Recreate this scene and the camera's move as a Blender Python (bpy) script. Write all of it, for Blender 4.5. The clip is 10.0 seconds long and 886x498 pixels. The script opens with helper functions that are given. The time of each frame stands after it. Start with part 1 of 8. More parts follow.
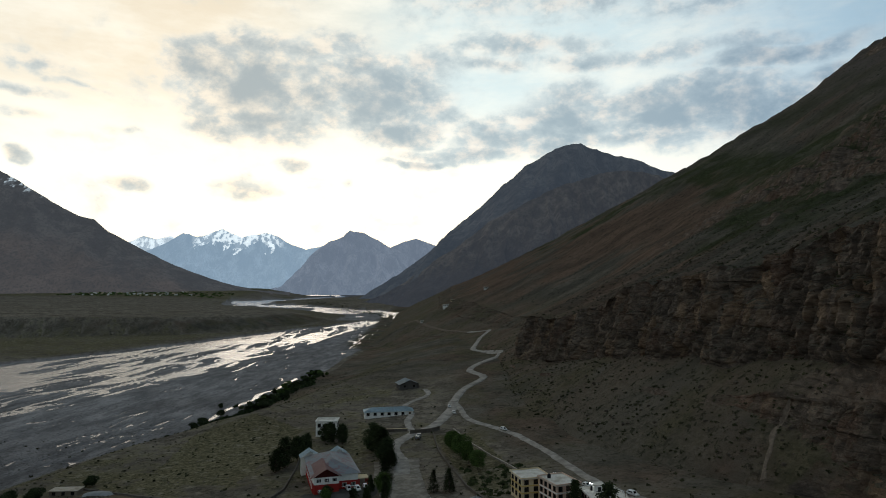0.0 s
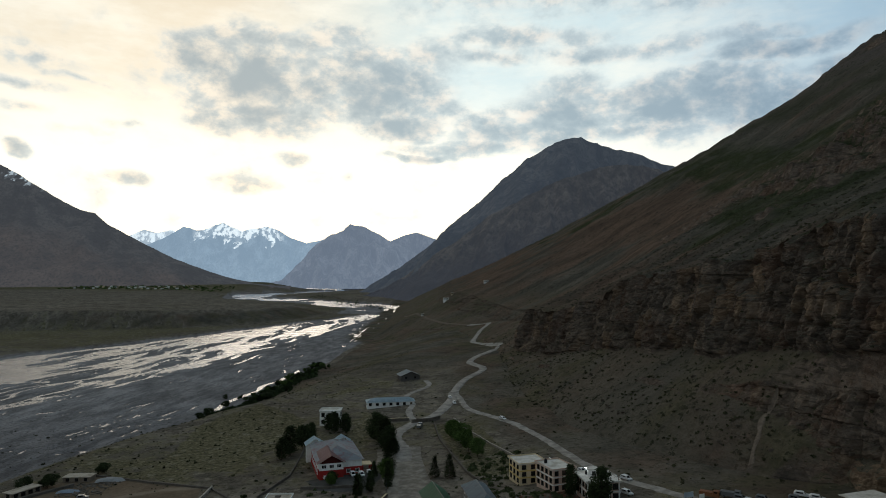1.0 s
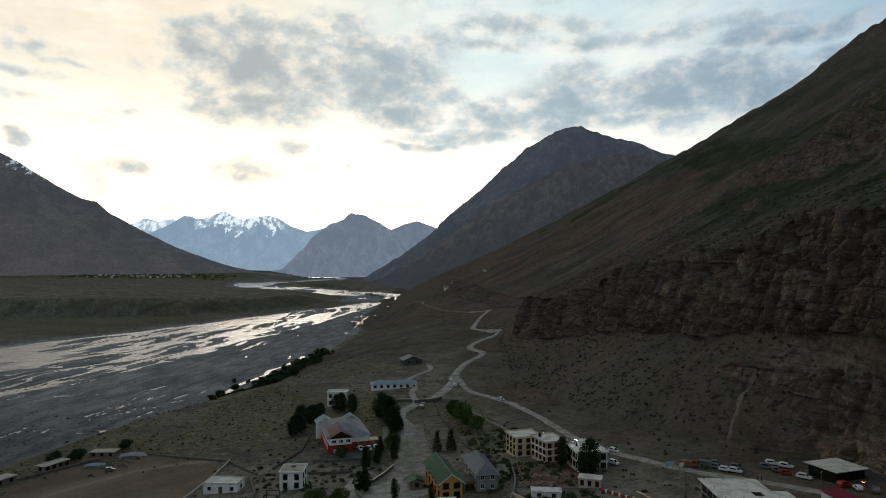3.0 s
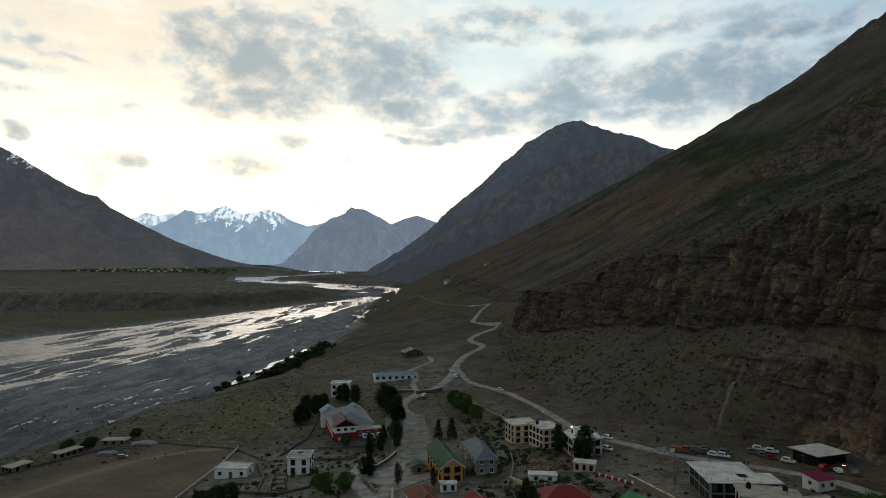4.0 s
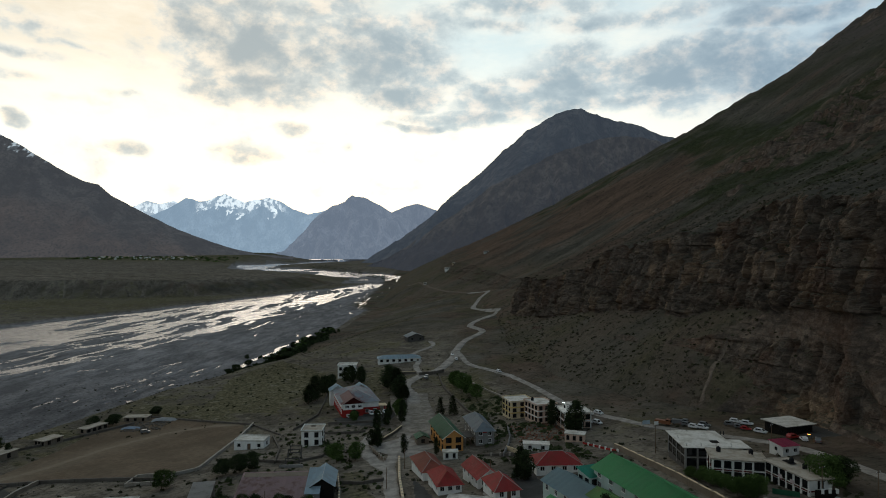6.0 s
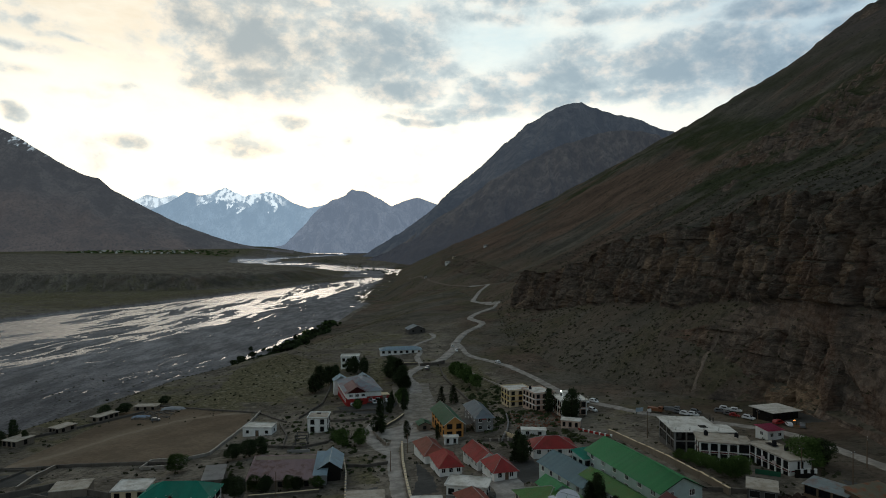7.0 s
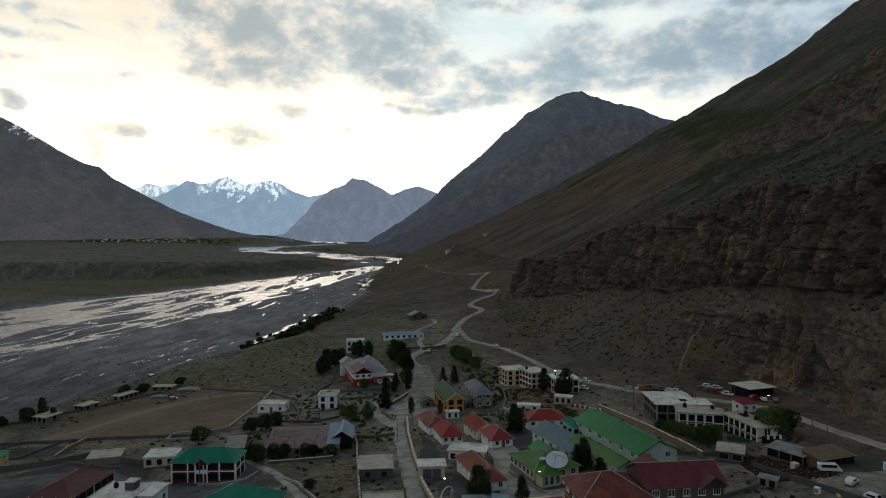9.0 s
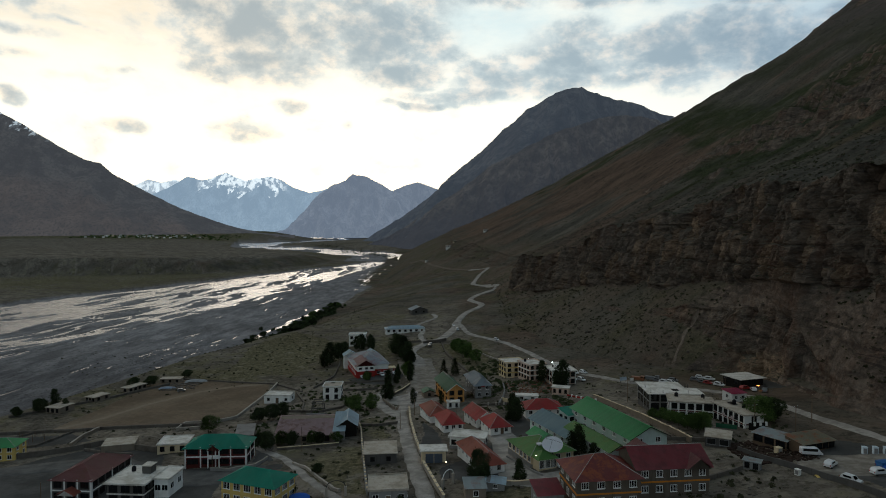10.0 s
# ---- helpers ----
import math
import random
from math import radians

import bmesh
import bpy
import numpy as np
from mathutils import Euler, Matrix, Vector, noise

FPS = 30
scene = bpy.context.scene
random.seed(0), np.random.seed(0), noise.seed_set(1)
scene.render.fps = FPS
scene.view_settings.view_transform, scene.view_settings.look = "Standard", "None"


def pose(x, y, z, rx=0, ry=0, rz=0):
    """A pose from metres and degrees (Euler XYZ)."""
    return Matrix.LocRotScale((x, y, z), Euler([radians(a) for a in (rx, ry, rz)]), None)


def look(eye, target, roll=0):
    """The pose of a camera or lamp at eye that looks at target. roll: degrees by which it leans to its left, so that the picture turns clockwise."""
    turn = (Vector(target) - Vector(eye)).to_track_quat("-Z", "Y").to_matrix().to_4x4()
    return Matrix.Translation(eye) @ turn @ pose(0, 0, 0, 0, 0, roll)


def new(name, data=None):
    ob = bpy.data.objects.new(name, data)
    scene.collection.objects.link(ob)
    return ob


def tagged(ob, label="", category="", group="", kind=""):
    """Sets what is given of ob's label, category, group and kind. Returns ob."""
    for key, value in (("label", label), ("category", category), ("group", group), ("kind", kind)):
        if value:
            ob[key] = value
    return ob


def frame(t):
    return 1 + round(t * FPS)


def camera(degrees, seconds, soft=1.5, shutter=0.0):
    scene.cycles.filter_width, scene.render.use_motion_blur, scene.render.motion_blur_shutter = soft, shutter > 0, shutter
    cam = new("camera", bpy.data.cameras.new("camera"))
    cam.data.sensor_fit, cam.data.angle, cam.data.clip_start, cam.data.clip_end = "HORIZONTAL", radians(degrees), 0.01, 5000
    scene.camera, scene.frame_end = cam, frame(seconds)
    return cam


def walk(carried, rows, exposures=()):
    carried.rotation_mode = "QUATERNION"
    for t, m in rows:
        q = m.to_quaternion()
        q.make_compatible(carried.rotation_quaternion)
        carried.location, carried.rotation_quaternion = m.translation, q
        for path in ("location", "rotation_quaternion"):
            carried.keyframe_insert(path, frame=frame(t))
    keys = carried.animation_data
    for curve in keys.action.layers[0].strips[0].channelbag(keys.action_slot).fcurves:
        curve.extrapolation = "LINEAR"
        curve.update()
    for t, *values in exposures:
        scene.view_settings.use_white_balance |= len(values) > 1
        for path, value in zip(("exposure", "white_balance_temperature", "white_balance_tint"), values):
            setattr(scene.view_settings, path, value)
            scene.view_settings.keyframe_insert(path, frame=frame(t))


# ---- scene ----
cam = camera(70.0, 10.0, 0.95)
PATH = [
    (0.0, pose(3.30, 79.93, 60.52, 93.362, 0.000, -0.090)),
    (1.0, pose(3.03, 72.42, 60.27, 92.792, 0.000, -0.079)),
    (2.0, pose(2.73, 64.61, 60.09, 92.269, 0.000, -0.064)),
    (3.0, pose(2.42, 56.58, 59.97, 91.759, 0.000, -0.049)),
    (4.0, pose(2.09, 48.39, 59.90, 91.240, 0.000, -0.036)),
    (5.0, pose(1.75, 40.11, 59.86, 90.702, 0.000, -0.026)),
    (6.0, pose(1.41, 31.83, 59.86, 90.146, 0.000, -0.020)),
    (7.0, pose(1.05, 23.60, 59.88, 89.586, 0.000, -0.016)),
    (8.0, pose(0.70, 15.51, 59.92, 89.048, 0.000, -0.013)),
    (9.0, pose(0.35, 7.62, 59.96, 88.569, 0.000, -0.009)),
    (10.0, pose(0.00, 0.00, 60.00, 88.200, 0.000, 0.000)),
]
walk(cam, PATH, exposures=[(0.0, 0.0), (10.0, 0.0)])


from mathutils.bvhtree import BVHTree

# ---------------------------------------------------------------- world and sun
class Nodes:
    """A short way to write node trees."""

    def __init__(self, tree):
        self.tree, self.nodes, self.links = tree, tree.nodes, tree.links

    def put(self, sock, value):
        if value is None:
            return
        if isinstance(value, bpy.types.NodeSocket):
            self.links.new(value, sock)
        else:
            sock.default_value = value

    def add(self, kind):
        return self.nodes.new(kind)

    def math(self, op, a, b=None, c=None, clamp=False):
        node = self.add("ShaderNodeMath")
        node.operation, node.use_clamp = op, clamp
        for sock, value in zip(node.inputs, (a, b, c)):
            self.put(sock, value)
        return node.outputs[0]

    def vmath(self, op, a, b=None):
        node = self.add("ShaderNodeVectorMath")
        node.operation = op
        self.put(node.inputs[0], a)
        self.put(node.inputs[1], b)
        return node.outputs["Value"] if op in ("DOT_PRODUCT", "LENGTH") else node.outputs[0]

    def mix(self, fac, a, b, blend="MIX"):
        node = self.add("ShaderNodeMix")
        node.data_type, node.blend_type = "RGBA", blend
        self.put(node.inputs[0], fac)
        self.put(node.inputs[6], a)
        self.put(node.inputs[7], b)
        return node.outputs[2]

    def noise(self, vector, scale, detail=4.0, rough=0.55, distort=0.0):
        node = self.add("ShaderNodeTexNoise")
        self.put(node.inputs["Vector"], vector)
        for key, value in (("Scale", scale), ("Detail", detail), ("Roughness", rough), ("Distortion", distort)):
            node.inputs[key].default_value = value
        return node.outputs[0]

    def noise_colour(self, vector, scale, detail, rough):
        node = self.add("ShaderNodeTexNoise")
        self.put(node.inputs["Vector"], vector)
        for key, value in (("Scale", scale), ("Detail", detail), ("Roughness", rough)):
            node.inputs[key].default_value = value
        return node.outputs[1]

    def cells(self, vector):
        """Broken cells: a chance number for each, and the distance to its edge."""
        tone, edge = self.add("ShaderNodeTexVoronoi"), self.add("ShaderNodeTexVoronoi")
        edge.feature = "DISTANCE_TO_EDGE"
        for node in (tone, edge):
            self.put(node.inputs["Vector"], vector)
            node.inputs["Scale"].default_value = 1.0
        sep = self.add("ShaderNodeSeparateColor")
        self.put(sep.inputs[0], tone.outputs["Color"])
        return sep.outputs[0], edge.outputs["Distance"]

    def range(self, value, a, b, c=0.0, d=1.0, smooth=True):
        node = self.add("ShaderNodeMapRange")
        node.interpolation_type = "SMOOTHSTEP" if smooth else "LINEAR"
        for sock, v in zip(node.inputs, (value, a, b, c, d)):
            self.put(sock, v)
        return node.outputs[0]

    def scaled(self, vector, x, y, z):
        node = self.add("ShaderNodeMapping")
        self.put(node.inputs[0], vector)
        node.inputs["Scale"].default_value = (x, y, z)
        return node.outputs[0]


def rgb(r, g, b):
    return (r, g, b, 1.0)


SUN_AZ, SUN_EL = radians(-11.0), radians(9.0)   # azimuth to the right of +y
SUN_WAY = Vector((math.sin(SUN_AZ) * math.cos(SUN_EL), math.cos(SUN_AZ) * math.cos(SUN_EL), math.sin(SUN_EL)))


def make_world():
    world = bpy.data.worlds.new("dusk_sky")
    world.use_nodes = True
    scene.world = world
    n = Nodes(world.node_tree)
    n.nodes.clear()
    way = n.add("ShaderNodeTexCoord").outputs["Generated"]
    sky = n.add("ShaderNodeTexSky")
    sky.sky_type, sky.sun_disc, sky.sun_elevation, sky.sun_rotation = "NISHITA", False, radians(4.0), SUN_AZ
    sep = n.add("ShaderNodeSeparateXYZ")
    n.put(sep.inputs[0], way)
    x, y, z = sep.outputs
    # thin cloud veil lit from behind by the low sun, dying away from it
    toward = n.vmath("DOT_PRODUCT", way, tuple(SUN_WAY))
    veil = n.math("ADD", n.math("MULTIPLY", n.math("POWER", n.range(toward, 0.15, 0.97), 1.7), 0.56), n.math("ADD", 0.44, n.math("MULTIPLY", n.range(n.math("ABSOLUTE", z), 0.6, 0.0), 0.13)))
    colour = n.mix(n.range(toward, 0.62, 0.96), rgb(0.65, 0.765, 0.825), rgb(1.06, 1.02, 0.885))
    bright = n.mix(1.0, colour, veil, "MULTIPLY")
    clear = n.mix(1.0, sky.outputs[0], rgb(0.012, 0.012, 0.012), "MULTIPLY")
    base = n.mix(1.0, bright, clear, "ADD")
    # cloud deck: the sky's direction laid on a flat sheet overhead
    high = n.math("MAXIMUM", z, 0.03)
    deck = n.add("ShaderNodeCombineXYZ")
    n.put(deck.inputs[0], n.math("DIVIDE", x, high))
    n.put(deck.inputs[1], n.math("DIVIDE", y, high))
    flat = n.scaled(deck.outputs[0], 1.0, 0.62, 1.0)
    big = n.noise(n.vmath("ADD", flat, (3.1, 1.7, 0.0)), 0.55, 6.0, 0.58, 0.2)
    return world, n, way, base, big, (x, y, z), toward


def finish_world():
    world, n, way, base, big, (x, y, z), toward = make_world()
    az = n.math("MULTIPLY", n.math("ARCTAN2", x, y), 180 / math.pi)
    el = n.math("MULTIPLY", n.math("ARCSINE", z), 180 / math.pi)
    streak = n.scaled(way, 1.0, 1.0, 1.5)
    apart = n.vmath("ADD", streak, (5.3, 2.1, 7.7))
    puff = n.math("SUBTRACT", n.noise(streak, 11.0, 8.0, 0.6, 0.3), 0.5)
    curl = n.math("SUBTRACT", n.noise(apart, 30.0, 6.0, 0.6), 0.5)
    az_w = n.math("ADD", az, n.math("MULTIPLY", n.math("SUBTRACT", n.noise(apart, 6.0, 3.0, 0.5), 0.5), 6.0))
    el_w = n.math("ADD", el, n.math("MULTIPLY", n.math("SUBTRACT", n.noise(streak, 8.0, 3.0, 0.5), 0.5), 3.0))
    # banks of grey cloud over the valley: middle (degrees right, up), half widths, weight
    banks = (
        (-17.1, 17.1, 7.0, 3.1, 1.00), (-16.4, 14.4, 5.2, 1.8, 1.00), (-21.3, 17.8, 3.6, 2.4, 0.80), (-11.4, 16.9, 3.0, 2.8, 0.80), (-4.8, 16.2, 4.3, 2.9, 0.85), (-4.3, 14.0, 3.1, 1.2, 0.90),
        (-7.4, 19.3, 3.5, 1.8, 0.60), (-13.3, 20.6, 7.3, 1.3, 0.60), (-23.5, 19.7, 3.0, 0.9, 0.35), (-1.2, 19.5, 3.1, 1.4, 0.45), (11.0, 15.0, 4.9, 2.2, 1.00), (6.9, 13.5, 6.1, 1.6, 0.95),
        (1.8, 11.9, 4.6, 0.9, 0.80), (11.5, 16.8, 3.4, 1.2, 0.70), (19.5, 14.4, 5.0, 2.3, 0.95), (24.8, 14.8, 5.5, 2.3, 1.00), (29.7, 15.0, 4.6, 1.7, 0.85), (16.7, 13.0, 5.6, 1.0, 0.60),
        (-2.0, 11.0, 2.6, 0.4, 0.70), (18.2, 19.6, 10.6, 0.7, 0.50), (28.9, 18.4, 6.3, 0.7, 0.60), (8.5, 20.9, 7.5, 0.9, 0.40), (33.4, 16.5, 3.2, 0.8, 0.60), (4.9, 19.2, 4.6, 0.5, 0.30),
        (-17.3, 8.6, 2.2, 1.1, 0.62), (-13.9, 10.7, 1.4, 0.6, 0.62), (-26.6, 8.2, 2.0, 0.6, 0.66), (-34.4, 10.0, 0.8, 0.6, 0.75), (2.4, 14.5, 0.8, 0.4, 0.60), (-8.7, 9.3, 0.5, 0.4, 0.35),
        (-32.8, 13.1, 2.0, 0.5, 0.50), (-30.0, 12.2, 1.7, 0.4, 0.30), (-33.7, 14.7, 4.2, 0.3, 0.40), (-29.6, 15.5, 3.1, 0.2, 0.35), (-33.0, 16.5, 2.9, 0.8, 0.35), (-27.0, 13.0, 1.2, 0.3, 0.25),
    )
    bulk = None
    for a, e, w, h, weight in banks:
        da = n.math("DIVIDE", n.math("SUBTRACT", az_w, a), 1.5 * w)
        de = n.math("DIVIDE", n.math("SUBTRACT", el_w, e), 1.5 * h)
        d = n.math("SQRT", n.math("ADD", n.math("MULTIPLY", da, da), n.math("MULTIPLY", de, de)))
        m = n.math("MULTIPLY", n.math("SUBTRACT", 1.0, d), weight)
        bulk = m if bulk is None else n.math("MAXIMUM", bulk, m)
    # the deck overhead and behind, out of the valley's view
    over = n.math("MULTIPLY", n.range(big, 0.46, 0.66), n.range(el, 20.0, 27.0))
    bulk = n.math("MAXIMUM", bulk, n.math("MULTIPLY", over, 0.6))
    bulk = n.math("ADD", bulk, n.math("ADD", n.math("MULTIPLY", puff, 0.85), n.math("MULTIPLY", curl, 0.35)))
    thick = n.range(bulk, -0.02, 0.37)
    deep = n.range(n.math("ADD", bulk, n.math("ADD", n.math("MULTIPLY", puff, 1.0), n.math("MULTIPLY", curl, 0.7))), 0.05, 1.0)
    # thin high veil that dims the upper sky, peach where the low sun reaches it
    veil = n.math("MULTIPLY", n.range(el, 9.0, 19.0), n.range(n.noise(n.scaled(way, 1, 1, 3.2), 5.0, 7.0, 0.62), 0.30, 0.66, 0.35, 1.0))
    west = n.range(az, 4.0, -22.0)
    haze = n.mix(west, rgb(0.62, 0.775, 0.915), rgb(0.80, 0.735, 0.66))
    high = n.mix(veil, base, n.mix(1.0, base, haze, "MULTIPLY"))
    warm = n.mix(n.range(curl, -0.12, 0.12), rgb(0.88, 0.83, 0.79), rgb(0.66, 0.71, 0.77))
    cold = n.mix(n.range(curl, -0.14, 0.08), rgb(0.78, 0.78, 0.82), rgb(0.58, 0.68, 0.79))
    rim = n.mix(1.0, base, n.mix(west, cold, warm), "MULTIPLY")
    belly = n.mix(1.0, base, n.mix(west, rgb(0.325, 0.425, 0.545), rgb(0.37, 0.435, 0.515)), "MULTIPLY")
    col = n.mix(thick, high, n.mix(deep, rim, belly))
    back = n.add("ShaderNodeBackground")
    n.put(back.inputs[0], col)
    back.inputs[1].default_value = 1.0
    out = n.add("ShaderNodeOutputWorld")
    n.links.new(back.outputs[0], out.inputs[0])


finish_world()
sun_data = bpy.data.lights.new("sun", "SUN")
sun_data.energy, sun_data.angle, sun_data.color = 0.22, radians(18), (1.0, 0.86, 0.7)
sun = new("sun", sun_data)
sun.matrix_world = look(SUN_WAY * 100, (0, 0, 0))


# ---------------------------------------------------------------- numbers for the land
def lattice(i, j, k, seed):
    h = (i * 374761393 + j * 668265263 + k * 2147483647 + seed * 1274126177) & 0xFFFFFFFF
    h = ((h ^ (h >> 13)) * 1274126177) & 0xFFFFFFFF
    return ((h ^ (h >> 16)) & 0xFFFF) / 65535.0


def vnoise(x, y, z=0.0, seed=0):
    """Smooth value noise, 0 to 1, on arrays."""
    x, y, z = np.broadcast_arrays(np.asarray(x, float), np.asarray(y, float), np.asarray(z, float))
    i, j, k = (np.floor(v).astype(np.int64) for v in (x, y, z))
    u, v, w = x - i, y - j, z - k
    u, v, w = (s * s * (3 - 2 * s) for s in (u, v, w))
    out = 0.0
    for a in (0, 1):
        for b in (0, 1):
            for c in (0, 1):
                out = out + lattice(i + a, j + b, k + c, seed) * (u if a else 1 - u) * (v if b else 1 - v) * (w if c else 1 - w)
    return out


def fbm(x, y, z=0.0, octaves=4, seed=0, gain=0.5):
    total, amp, norm = 0.0, 1.0, 0.0
    for o in range(octaves):
        total = total + amp * vnoise(np.asarray(x) * 2**o + 17.3 * o, np.asarray(y) * 2**o - 9.1 * o, np.asarray(z) * 2**o, seed + o)
        norm, amp = norm + amp, amp * gain
    return total / norm - 0.5


def blocks(u, v, seed):
    """Broken rock faces: for each place its block's two chance numbers and how far (in blocks) the nearest joint is."""
    i, j = np.floor(u).astype(np.int64), np.floor(v).astype(np.int64)
    best, second = np.full(u.shape, 9.0), np.full(u.shape, 9.0)
    one, two = np.zeros(u.shape), np.zeros(u.shape)
    for a in (-1, 0, 1):
        for b in (-1, 0, 1):
            cu, cv = i + a + lattice(i + a, j + b, 1, seed), j + b + lattice(i + a, j + b, 2, seed)
            d = np.hypot(u - cu, v - cv)
            near = d < best
            second = np.where(near, best, np.minimum(second, d))
            one, two = np.where(near, lattice(i + a, j + b, 3, seed), one), np.where(near, lattice(i + a, j + b, 4, seed), two)
            best = np.where(near, d, best)
    return one, two, second - best


def step(a, b, v):
    s = np.clip((v - a) / (b - a), 0, 1)
    return s * s * (3 - 2 * s)


BANK_Y = (100, 340, 405, 460, 495, 580, 725, 1000, 1400, 1700)
BANK_R = (-232, -196, -184, -166, -142, -134, -125, -112, -116, -130)     # the village's bank
BANK_L = (-760, -660, -640, -622, -610, -585, -535, -430, -295, -190)     # the far bank
SCARP_Y = (100, 700, 1050, 1150, 1230, 1330, 1500, 1700)
SCARP_X = (-1500, -1150, -900, -805, -420, -330, -270, -250)
LOOP = ((-150, 1700), (-149, 1990), (-390, 2330), (-640, 2640), (-830, 2790), (-930, 3250), (-720, 3640), (-660, 4250), (-1000, 4700), (-1150, 4950))


def bed(y):
    return -30 + np.clip(y - 1500, 0, None) * 0.009


def loop_distance(x, y):
    best = np.full(np.shape(x), 1e9)
    for (ax, ay), (bx, by) in zip(LOOP[:-1], LOOP[1:]):
        dx, dy = bx - ax, by - ay
        s = np.clip(((x - ax) * dx + (y - ay) * dy) / (dx * dx + dy * dy), 0, 1)
        best = np.minimum(best, np.hypot(x - ax - s * dx, y - ay - s * dy))
    return best


def village(x, y):
    z = np.interp(y, (-200, 100, 165, 200, 240, 300, 370, 430, 600, 830, 1000), (3, 1, -1.5, -4, -7.5, -10.5, -12, -10, -6, -3, 4))
    return z + np.where(x > 0, 0.08 * np.clip(x, 0, 130), 0.07 * np.clip(x, -140, 0))


def smooth_ground(x, y):
    """The land without its finest relief, and its zones: gravel bed, far plain."""
    x, y = np.asarray(x, float), np.asarray(y, float)
    right, left = np.interp(y, BANK_Y, BANK_R), np.interp(y, BANK_Y, BANK_L)
    right = right + 9 * fbm(y / 60, 0.3, 0, 3, 5)
    left = left + 30 * fbm(y / 80, 7.3, 0, 3, 6)
    low = bed(y)
    # village terrace falling to the bed; past it the hillside drops more steeply
    away = x - right
    width = np.interp(y, (100, 400, 500, 700, 1000), (20, 30, 50, 130, 160))
    terrace = low + 0.4 + (village(x, y) - low - 0.4) * step(0, 1, away / width)
    # far side: low bank, then the scarp and the upper plain
    over = left - x
    plain = low + 2.0 * step(0, 10, over) + 1.5 * step(20, 140, over)
    scarp = np.interp(y, SCARP_Y, SCARP_X) + 40 * fbm(y / 130, x / 400, 0, 4, 9)
    rise = step(0, 95, scarp - x + 14 * (np.abs(fbm(x / 45, y / 90, 0, 4, 11)) - 0.1))
    tall = np.interp(x, (-900, -500, -380, -280), (34, 30, 26, 14))
    upper = low + 3.5 + (tall + np.clip(y - 1200, 0, 2800) * 0.004) * rise
    plain = np.maximum(plain, upper)
    inside = (x < right) & (x > left) & (y < 1700)
    near = y < 1700
    z = np.where(x >= right, terrace, np.where(inside, low, plain))
    # upstream of the narrows: a broad flat with the river winding over it
    d = loop_distance(x, y) + 60 * fbm(x / 150, y / 300, 0, 3, 21)
    flat = low + 2.5 + step(110, 300, d) * np.interp(y, (1700, 2200, 4900), (3, 8, 14)) + np.clip(-x - 900, 0, 3000) * 0.008 + np.clip(y - 2600, 0, 1500) * 0.02 * step(-850, -1250, x)
    flat = np.where(d < 118, low, flat)
    f = step(1560, 1760, y)
    z = z * (1 - f) + flat * f
    gravel = np.where(near, inside * 1.0, (d < 120) * 1.0)
    return z, gravel, right, left, d


def ground_height(x, y, zones=None):
    """The land's height, with the braided bed."""
    x, y = np.asarray(x, float), np.asarray(y, float)
    z, gravel, right, left, d = zones or smooth_ground(x, y)
    across = (right - x) / np.maximum(right - left, 1.0)
    b = across * np.clip(right - left, 60, 400)
    a, b = y + 50 * fbm(x / 90, y / 120, 0, 3, 31), b + 14 * fbm(x / 60, y / 60, 0, 3, 30)
    # channels: threads of water where smooth noises cross zero, wide and many in the main bed, a few slivers elsewhere
    main = step(0.25, 0.33, across + 0.06 * fbm(y / 90, 2.2, 0, 2, 32)) * step(1.0, 0.95, across)
    big = np.abs(fbm(a / 200, b / 40, 0, 2, 33)) / (0.060 + 0.035 * step(500, 900, y))
    mid = np.abs(fbm(a / 110, b / 18, 0, 2, 35)) / 0.062
    thin = np.abs(fbm(a / 60, b / 9, 0, 2, 38)) / 0.042
    sliver = np.abs(fbm(a / 200, b / 8, 0, 2, 44)) / 0.013 + 3 * step(0.02, 0.10, fbm(a / 90, b / 22, 0, 2, 45)) + 3 * step(0.05, 0.0, across)
    delta = np.abs(fbm(a / 30, b / 7, 0, 2, 47)) / 0.022 + 4 * (1 - step(360, 400, y) * step(520, 470, y) * step(0.16, 0.10, across))
    sliver = np.minimum(sliver, delta)
    brook = np.abs(right - x - 14 - 16 * fbm(y / 50, 4.4, 0, 3, 46)) / 2.2 + 4 * step(520, 490, y) + 4 * step(700, 740, y)
    sliver = np.minimum(sliver, brook)
    weave = np.minimum(np.minimum(np.minimum(big, mid), thin) + 6 * (1 - main), sliver) - 1.0 + 0.9 * fbm(a / 110, b / 5, 0, 3, 48) * (gravel > 0)
    loops = np.minimum(np.abs(fbm(x / 300, y / 260, 0, 2, 37)) / 0.12, np.abs(fbm(x / 110, y / 150, 0, 2, 36)) / 0.085) - 1.0 + np.clip((d - 80) / 30, 0, 3)
    bars = np.where(y < 1700, 0.7 * weave, 0.7 * loops)
    relief = 0.5 * fbm(x / 18, y / 18, 0, 4, 41) + 1.4 * fbm(x / 70, y / 70, 0, 3, 43) * step(250, 500, np.hypot(x, y))
    shore = step(0, 25, x - right)
    return z + np.where(gravel > 0, np.clip(bars, -0.8, 0.7), relief * np.where(x > right, 0.25 + 0.75 * shore, 1.0))


def gz(x, y):
    return float(ground_height(np.array([x]), np.array([y]))[0])


# ---------------------------------------------------------------- materials
MATS = {}


